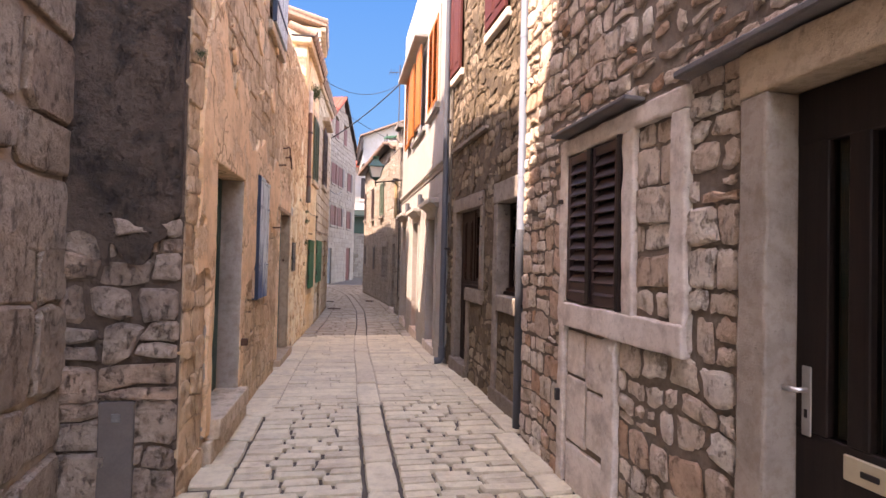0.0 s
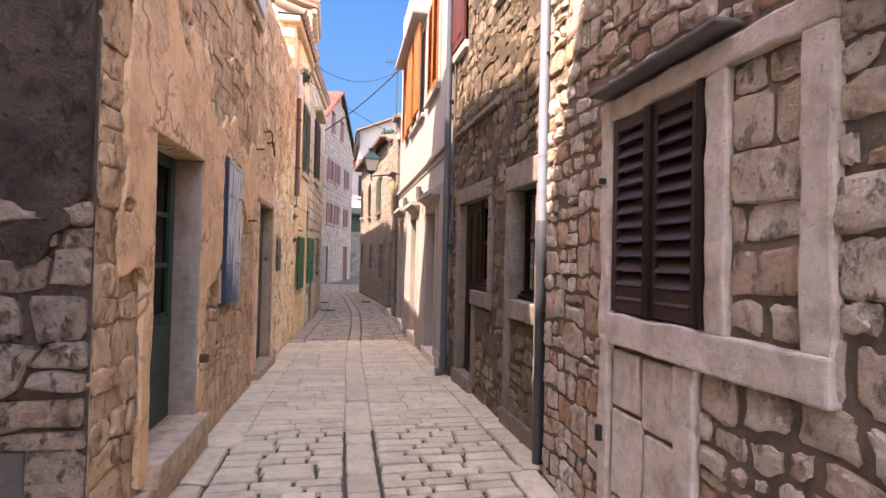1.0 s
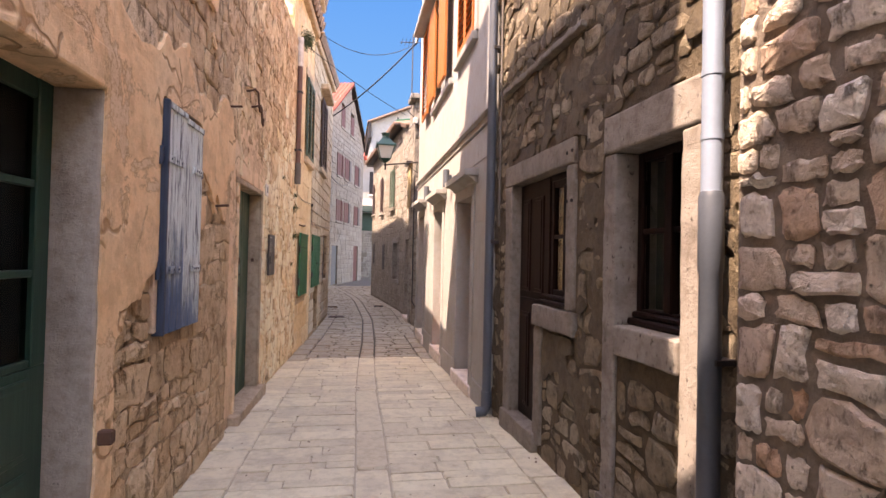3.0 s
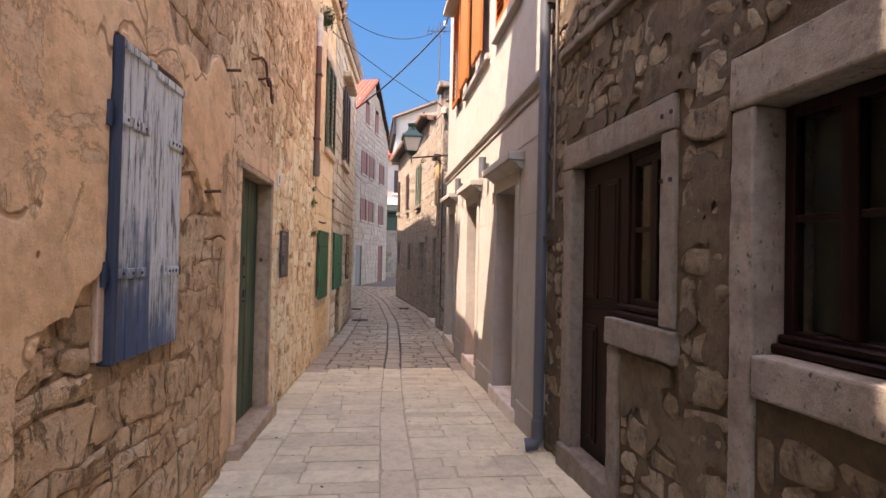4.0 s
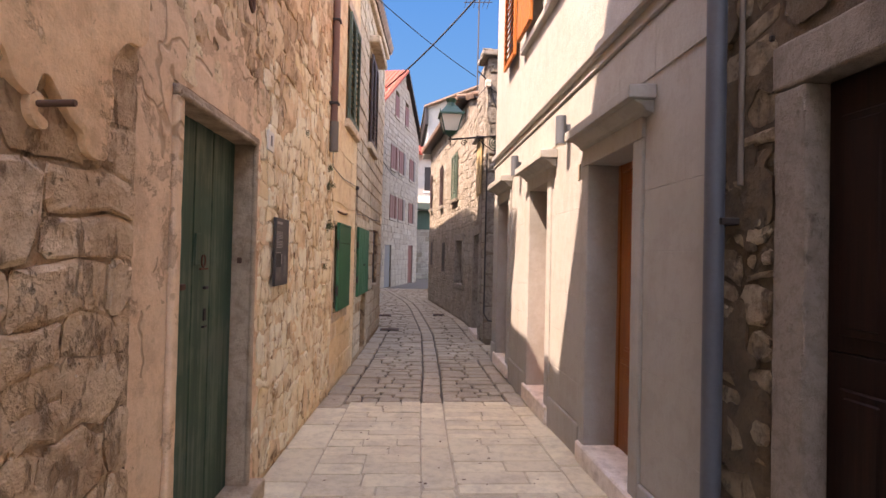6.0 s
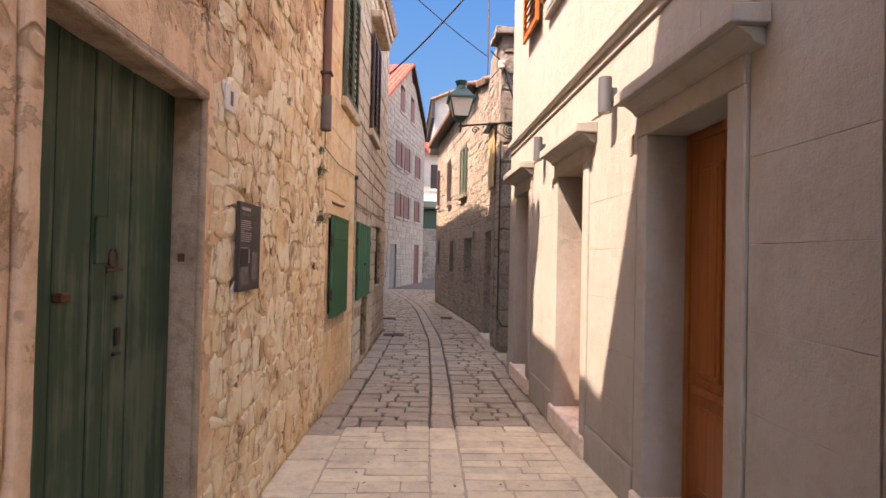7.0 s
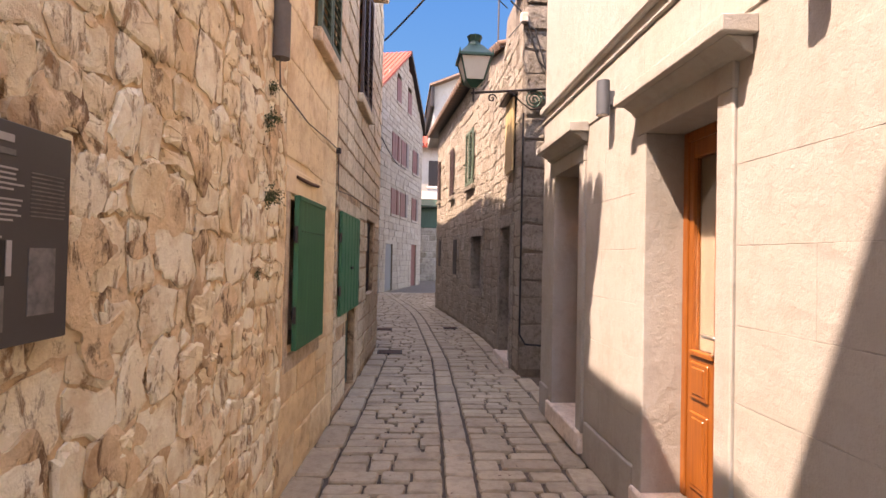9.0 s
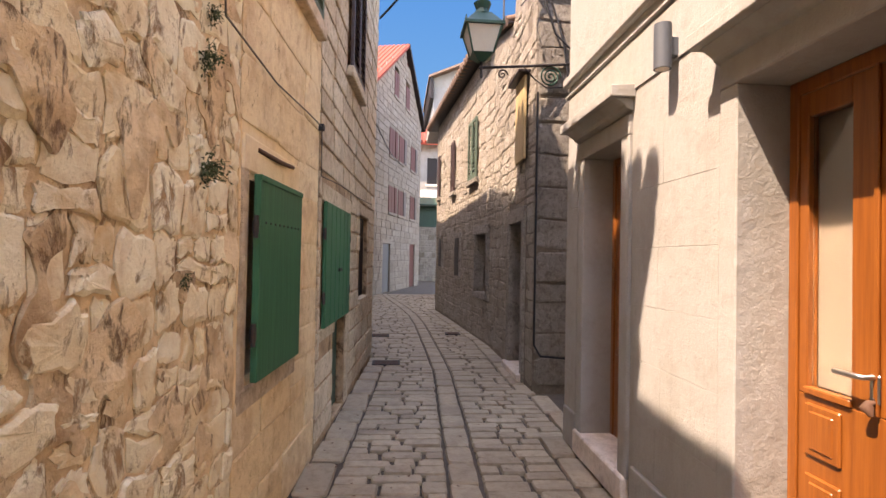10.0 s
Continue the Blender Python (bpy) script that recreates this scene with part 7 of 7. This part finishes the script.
# ---- plants on the walls ----
def tuft(name, label, c, n, size, seed, droop=0.3, face_n=Vector((1, 0, 0))):
    """A clump of small leaves on thin stems."""
    r = random.Random(seed)
    th = thing(name, c, label, "plant")
    c = Vector(c)
    stems, leaves = bmesh.new(), bmesh.new()
    for _ in range(n):
        d = Vector((r.gauss(0, 1), r.gauss(0, 1), r.gauss(0.2, 1))).normalized()
        d = (d + face_n * 0.7 - Vector((0, 0, droop * r.random()))).normalized()
        tip = c + d * size * r.uniform(0.4, 1.0)
        tube_bm([c, c.lerp(tip, 0.5) + Vector((0, 0, 0.1 * size)), tip], 0.0009, 4, stems)
        for k in range(11):
            p = c.lerp(tip, 0.25 + 0.65 * r.random()) + Vector((r.uniform(-1, 1), r.uniform(-1, 1), r.uniform(-1, 1))) * size * 0.2
            a = Vector((r.gauss(0, 1), r.gauss(0, 1), r.gauss(0, 1))).normalized()
            b = a.orthogonal().normalized()
            l = size * r.uniform(0.05, 0.10)
            vs = [leaves.verts.new(p + q) for q in (-a * l, b * l * 0.45, a * l, -b * l * 0.45)]
            leaves.faces.new(vs)
    bit("stem", th, M_LEAF, stems)
    bit("foliage", th, M_LEAF, leaves)
    return th


tuft("wall_plant", "green weed growing on top of the downpipe", F_OCHRE.at(F_OCHRE.s(10.85), 0.08, 4.95), 70, 0.24, 1)
for k, (y, z, n, sz) in enumerate(((10.62, 2.3, 26, 0.10), (10.65, 1.88, 30, 0.11), (10.49, 1.45, 10, 0.06), (10.67, 2.5, 18, 0.08), (9.6, 2.6, 8, 0.06))):
    tuft("wall_plant", "small creeping weed in a wall joint", F_OCHRE.at(F_OCHRE.s(y), 0.02, z), n, sz, 20 + k, 1.2)
tuft("wall_plant", "small fern in the plaster corner", F_PEACH.at(0.05, 0.03, 2.85), 16, 0.08, 40, 0.6)

# ---- leaves and litter on the paving ----
lit = random.Random(77)
bm = bmesh.new()
for _ in range(150):
    y = lit.uniform(5, 14)
    x = lit.uniform(left_edge(y) + 0.05, right_edge(min(y, 12.5)) - 0.05)
    l = lit.uniform(0.006, 0.02)
    a = lit.uniform(0, 6.3)
    z = ground_z(y) + 0.012
    vs = [bm.verts.new((x + l * math.cos(a + q) * m, y + l * math.sin(a + q) * m, z + lit.uniform(0, 0.006))) for q, m in ((0, 1), (1.6, 0.5), (3.14, 1), (4.7, 0.5))]
    bm.faces.new(vs)
me = bpy.data.meshes.new("litter")
bm.to_mesh(me)
bm.free()
me.materials.append(M_RUST)
tagged(new("litter", me), "dry leaf crumbs scattered on the paving", "litter", kind="stuff")

# ---- stones of the walls, pieces last ----
rng = random.Random(7)
S_PALE = stone_shapes("stone", M_STONE_PALE, 8, k=9, rough=0.02, seed=6, dome=0.05, inset=0.9)
S_CREAM = stone_shapes("stone", M_STONE_CREAM, 8, k=9, rough=0.03, seed=26, dome=0.06, inset=0.9)
S_COBBLE = stone_shapes("paving_stone", M_PAVE, 18, k=14, rough=0.045, seed=9, dome=0.05, inset=0.93)
S_COBBLE_SHADED = stone_shapes("paving_stone", M_PAVE_SHADED, 18, k=11, rough=0.05, seed=19, dome=0.05, inset=0.93)
S_SLAB = stone_shapes("paving_slab", M_PAVE, 8, k=16, rough=0.008, seed=10, dome=0.02, inset=0.97)

H_NEAR = rows(F_NEAR, (0.42, 1.75, 0, 2.43), (2.07, 3.36, 1.16, 2.44), (2.62, 3.36, 0, 1.3))
r_near = lay_courses(F_NEAR.s(-0.5), F_NEAR.length, 0.08, 5.4, (0.10, 0.20), (0.09, 0.21), H_NEAR, rng, split=0.25)
set_rubble("stone", wall_near, F_NEAR, r_near, M_STONE_NEAR, rng, gap=0.028, depth=(0.008, 0.028), warp=0.045, rag=0.010, holes=H_NEAR, near=lambda r: abs(r[0] - F_NEAR.s(2.9)) + 0.6 * abs(r[1] - 1.7), limit=280, seed=2, chip=0.17)
r_near = lay_courses(F_NEAR.s(2.155), F_NEAR.s(2.465), 1.33, 2.31, (0.12, 0.2), (0.1, 0.22), [], rng, split=0.3)
set_rubble("stone", wall_near, F_NEAR, r_near, M_STONE_NEAR, rng, gap=0.026, depth=(0.006, 0.02), warp=0.03, rag=0.008, seed=4, chip=0.2)
H_PIPE = rows(F_PIPE, (4.43, 4.62, 0.0, 2.42), (5.17, 5.295, 0, 2.42), (4.62, 5.17, 1.08, 2.42), (5.64, 7.0, 1.09, 2.41), (6.17, 7.0, 0, 1.3), (6.7, 7.35, 4.1, 5.5), (4.95, 5.65, 4.1, 5.5))
r_pipe = lay_courses(0, F_PIPE.length, 0.08, 5.75, (0.10, 0.22), (0.10, 0.28), H_PIPE, rng, split=0.3)
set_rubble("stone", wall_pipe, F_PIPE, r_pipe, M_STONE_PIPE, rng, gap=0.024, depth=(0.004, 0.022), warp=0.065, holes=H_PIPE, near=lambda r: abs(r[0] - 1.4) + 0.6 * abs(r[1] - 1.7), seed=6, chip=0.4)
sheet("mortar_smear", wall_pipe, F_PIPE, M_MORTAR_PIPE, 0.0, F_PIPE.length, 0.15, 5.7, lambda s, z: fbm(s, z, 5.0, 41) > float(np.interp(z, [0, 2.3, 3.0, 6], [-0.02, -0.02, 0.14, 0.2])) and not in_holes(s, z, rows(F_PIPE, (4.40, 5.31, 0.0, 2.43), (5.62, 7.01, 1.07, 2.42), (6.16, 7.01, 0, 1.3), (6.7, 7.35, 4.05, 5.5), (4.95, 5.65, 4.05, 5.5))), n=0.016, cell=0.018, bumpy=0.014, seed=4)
H_OCHRE = rows(F_OCHRE, (7.0, 8.36, 0, 2.30))
r_ochre = lay_courses(0, F_OCHRE.length, 0.05, 4.9, (0.13, 0.27), (0.10, 0.27), H_OCHRE, rng, split=0.3, wild=0.4, top=lambda s: float(np.interp(s, [p for p, _ in T_OCHRE], [q for _, q in T_OCHRE])) - 0.08)
ochre_old = lambda r: r[1] > 2.35 + 0.55 * max(0.0, r[0] - 1.2) + 0.5 * fbm(r[0], r[1], 2.0, 71)
for stone_kind, picked, top_count in ((M_STONE_OCHRE, [r for r in r_ochre if not ochre_old(r)], 240), (M_STONE_BROWN, [r for r in r_ochre if ochre_old(r)], 60)):
    set_rubble("stone", wall_ochre, F_OCHRE, picked, stone_kind, rng, gap=0.014, depth=(0.004, 0.018), warp=0.055, rag=0.014, holes=H_OCHRE, near=lambda r: abs(r[0] - 2.4) + 0.6 * abs(r[1] - 1.6), limit=top_count, seed=8, chip=0.25)
sheet("mortar_smear", wall_ochre, F_OCHRE, M_MORTAR_CREAM, 0.0, F_OCHRE.length, 0.1, 4.8, lambda s, z: fbm(s, z, 4.2, 51) > 0.14 and not in_holes(s, z, H_OCHRE), n=0.012, cell=0.02, bumpy=0.016, seed=14)
sheet("plaster_patch", wall_ochre, F_OCHRE, M_PLASTER_TAN, 0.0, F_OCHRE.s(8.62), 0.1, 2.95, lambda s, z: not in_holes(s, z, rows(F_OCHRE, (7.30, 8.335, 0, 2.27))) and s - F_OCHRE.s(8.43) < 0.09 * fbm(s, z, 6.0, 61) + (0.07 if z > 2.27 else 0.0) and z < 2.62 + 0.22 * fbm(s, z, 3.5, 63), n=0.014, cell=0.016, bumpy=0.008, seed=21)
H_WALL_PEACH = rows(F_PEACH, (3.85, 5.05, 0, 2.45), (5.46, 6.16, 1.14, 2.56), (5.95, 6.9, 4.1, 5.35))
r_peach = lay_courses(0, F_PEACH.length, 0.05, 6.0, (0.13, 0.26), (0.15, 0.38), H_WALL_PEACH, rng, split=0.25, top=lambda s: float(np.interp(s, [p for p, _ in T_PEACH], [q for _, q in T_PEACH])) - 0.05)
set_rubble("stone", wall_peach, F_PEACH, r_peach, M_STONE_BROWN, rng, gap=0.009, depth=(0.004, 0.022), warp=0.06, rag=0.010, holes=H_WALL_PEACH, near=lambda r: abs(r[0] - 2.4) + 0.6 * abs(r[1] - 1.2), seed=10, chip=0.24)
r_soot = lay_courses(0.02, F_SOOT.length, 0.1, 1.82, (0.18, 0.34), (0.17, 0.42), [], rng, split=0.35, wild=0.6)
set_rubble("stone", wall_soot, F_SOOT, r_soot, M_STONE_DARK, rng, gap=0.022, depth=(0.025, 0.06), warp=0.06, seed=12, chip=0.2)
r_side = lay_courses(F_SIDE.s(0.8), F_SIDE.length, 0.05, 6.0, (0.28, 0.52), (0.3, 0.75), [], rng, split=0.2, wild=0.5)
set_rubble("stone", wall_side, F_SIDE, r_side, M_STONE_SIDE, rng, gap=0.02, depth=(0.015, 0.05), warp=0.07, near=lambda r: F_SIDE.length - r[0] + r[1], seed=14, chip=0.24)
r_ash = lay_courses(0, F_ASHLAR.length, 0.05, 5.75, (0.19, 0.25), (0.3, 0.6), rows(F_ASHLAR, (12.74, 14.26, 0.84, 2.15), (13.4, 14.26, 0, 0.9), (14.98, 15.9, 0.9, 2.2), (13.82, 14.9, 3.37, 5.1)), rng, split=0.0, wild=0.05)
set_stones("stone", wall_ashlar, F_ASHLAR, r_ash, S_CREAM, M_STONE_CREAM, rng, gap=0.020, depth=(0.010, 0.024), lean=0.4, near=lambda r: r[0] + r[1])
H_YELLOW = rows(F_YELLOW, (11.08, 12.06, 0.78, 2.12), (11.66, 12.56, 3.18, 4.85))
r_yel = lay_courses(0, F_YELLOW.length, 0.02, 5.75, (0.20, 0.34), (0.3, 0.7), H_YELLOW, rng, split=0.12, wild=0.1)
set_rubble("stone", wall_yellow, F_YELLOW, r_yel, M_STONE_YELLOW, rng, gap=0.006, depth=(0.004, 0.014), warp=0.03, holes=H_YELLOW, near=lambda r: r[0] + r[1], seed=16, chip=0.12)
for wob, fc, tp, hl in ((wall_bend, F_BEND, 4.95, rows(F_BEND, (14.87, 15.96, 0, 2.2))), (wall_bend_far, F_BEND2, 5.3, rows(F_BEND2, (17.6, 18.8, 0.8, 2.15)))):
    r_b = lay_courses(0, fc.length, 0.05, tp, (0.13, 0.27), (0.16, 0.44), hl, rng, split=0.3)
    set_rubble("stone", wob, fc, r_b, M_STONE_BEND, rng, gap=0.014, depth=(0.004, 0.02), warp=0.05, holes=hl, near=lambda r: r[0] + r[1], seed=18, chip=0.28)
r_b = lay_courses(0, F_BENDEND.length, 0.05, 5.2, (0.26, 0.4), (0.35, 0.7), [(1.2, 9, -1, 9)], rng, split=0.0)
set_rubble("stone", wall_bend_end, F_BENDEND, r_b, M_STONE_GREY, rng, gap=0.026, depth=(0.012, 0.04), warp=0.04, seed=20, chip=0.2)


r_far = lay_courses(0, F_FAR.length, 0.0, 11.5, (0.24, 0.32), (0.4, 0.8), [(a - 0.05, b + 0.05, c - 0.1, d + 0.05) for a, b, c, d, _ in far_wins] + far_doors, rng, split=0.0, wild=0.1, top=lambda s: float(np.interp(s, [p for p, _ in T_FAR], [q for _, q in T_FAR])) - 0.1)
set_stones("stone", wall_far, F_FAR, r_far, S_PALE, M_STONE_PALE, rng, gap=0.018, depth=(0.015, 0.03), lean=0.3, near=lambda r: r[0] + r[1])

# ---- paving ----
paving = tagged(mesh_object("pavement", [(0, 3, -0.2), (0.01, 3, -0.2), (0.01, 3.01, -0.2)], [(0, 1, 2)], M_JOINT), "worn pale limestone paving with a centre strip", "pavement", kind="structure")
pieces = []
for x, y, w, l in ((0.03, 16.1, 0.4, 0.32), (-0.14, 18.7, 0.34, 0.3), (1.3, 19.0, 0.3, 0.3)):
    drain = thing("drain_cover", (x, y, 0.01), "dark iron drain cover let into the paving", "drain cover")
    bit("plate", drain, M_IRON, box_bm(x - w / 2, x + w / 2, y - l / 2, y + l / 2, -0.02, 0.012, 0.004))
    for k in range(4):
        bit("rib", drain, M_RUST, box_bm(x - w / 2 + 0.03, x + w / 2 - 0.03, y - l / 2 + 0.03 + k * l / 5, y - l / 2 + 0.05 + k * l / 5, 0.011, 0.016, 0.002))


def pave(name, x, y, w, l, z, shapes, gap, tilt=0.6, thick=0.05):
    pieces.append((name, x, y, w, l, z, shapes, gap, tilt, thick))


prng = random.Random(21)
def cobbles(ym):
    """Beyond the slabs the setts are darker: the alley's shade is in their colour."""
    return S_COBBLE if ym < 10.6 else S_COBBLE_SHADED


y = -2.5
while y < 30:
    zone = "cobble" if y < 5.25 else "slab" if y < 10.62 else "cobble2"
    h = {"cobble": prng.uniform(0.095, 0.15), "slab": prng.uniform(0.10, 0.21), "cobble2": prng.uniform(0.12, 0.19)}[zone]
    if y > 18:
        h *= 1.5
    ym = y + h / 2
    c0 = centre_line(ym)
    c1 = c0 + 0.235
    l, r = left_edge(ym), right_edge(ym)
    gl = l + (0.26 if zone != "slab" else 0.32)
    gr = min(r, 1.9) - 0.22
    for a, b in ((gl, c0), (c1, gr)):
        s = a
        while s < b - 0.01:
            w = prng.uniform(0.15, 0.40) if zone != "slab" else prng.choice((prng.uniform(0.2, 0.4), prng.uniform(0.35, 0.75)))
            if b - s - w < 0.14:
                w = b - s
            hh = h * prng.uniform(0.97, 1.03)
            pave("paving_stone", s + w / 2, ym + prng.uniform(-0.012, 0.012) + (0.03 * noise.noise(Vector((s * 2.1, ym * 0.9, 4.0))) if zone != "slab" else 0), w, hh, prng.uniform(-0.008, 0.006) if zone != "slab" else prng.uniform(-0.002, 0.002), S_SLAB if zone == "slab" else cobbles(ym), prng.uniform(0.007, 0.020) if zone != "slab" else 0.004, 1.2 if zone != "slab" else 0.2)
            s += w
    y += h
for edge in ("left", "right", "middle"):
    y = -2.5
    while y < 30:
        h = prng.uniform(0.3, 0.7) if edge != "middle" else prng.uniform(0.22, 0.5) if (y < 5.25 or y > 10.6) else prng.uniform(0.6, 1.1)
        if edge == "middle":
            cuts = [q for q in (5.25, 10.62) if y < q < y + h]
            if cuts:
                h = cuts[0] - y
        ym = y + h / 2
        if edge == "middle":
            x, w = centre_line(ym) + 0.117, 0.225
        elif edge == "left":
            w = 0.26 if not 5.25 < ym < 10.62 else 0.32
            x = left_edge(ym) + w / 2
        else:
            w = 0.22
            x = min(right_edge(ym), 1.9) - w / 2
        slabby = 5.25 < ym < 10.62
        pave("paving_slab", x, ym, w, h, prng.uniform(-0.004, 0.004), S_SLAB if slabby else cobbles(ym), 0.005 if slabby else 0.012, 0.4)
        y += h
pieces.sort(key=lambda p: abs(p[2] - 4.6))
rest_v, rest_f, rest_m, base = [], [], [], 0
for i, (name, x, y, w, l, z, shapes, gap, tilt, thick) in enumerate(pieces):
    me, vs, fs = shapes[prng.randrange(len(shapes))]
    turn = math.atan2(centre_line(y + 0.2) - centre_line(y - 0.2), 0.4)
    fall = math.atan((ground_z(y + 0.1) - ground_z(y - 0.1)) / 0.2)
    m = Matrix.Translation((x, y, ground_z(y) - thick + z)) @ Matrix.Rotation(fall, 4, "X") @ Matrix.Rotation(-turn * 0.8, 4, "Z") @ Euler((radians(prng.uniform(-tilt, tilt)), radians(prng.uniform(-tilt, tilt)), radians(prng.uniform(-tilt, tilt)))).to_matrix().to_4x4() @ Matrix(((1, 0, 0, 0), (0, 0, 1, 0), (0, 1, 0, 0), (0, 0, 0, 1))) @ Matrix.Diagonal((w - gap, thick, l - gap, 1))
    if i < 300:
        ob = new(name, me)
        ob.parent = paving
        ob.matrix_local = m
    else:
        a = np.array(m)
        rest_v.append(vs @ a[:3, :3].T + a[:3, 3])
        rest_f += [tuple(k + base for k in f) for f in fs]
        rest_m += [1 if shapes is S_COBBLE_SHADED else 0] * len(fs)
        base += len(vs)
rest = mesh_object("paving_rest", np.concatenate(rest_v), rest_f, M_PAVE, paving)
rest.data.materials.append(M_PAVE_SHADED)
rest.data.polygons.foreach_set("material_index", rest_m)
tagged(rest, kind="stuff")
bed = [(left_edge(y) if k == 0 else right_edge(y), y, ground_z(y) - 0.011) for y in (5.25, 6.5, 8.0, 9.5, 10.62) for k in (0, 1)]
mesh_object("mortar_bed", bed, [(2 * i, 2 * i + 1, 2 * i + 3, 2 * i + 2) for i in range(4)], M_BED, paving)
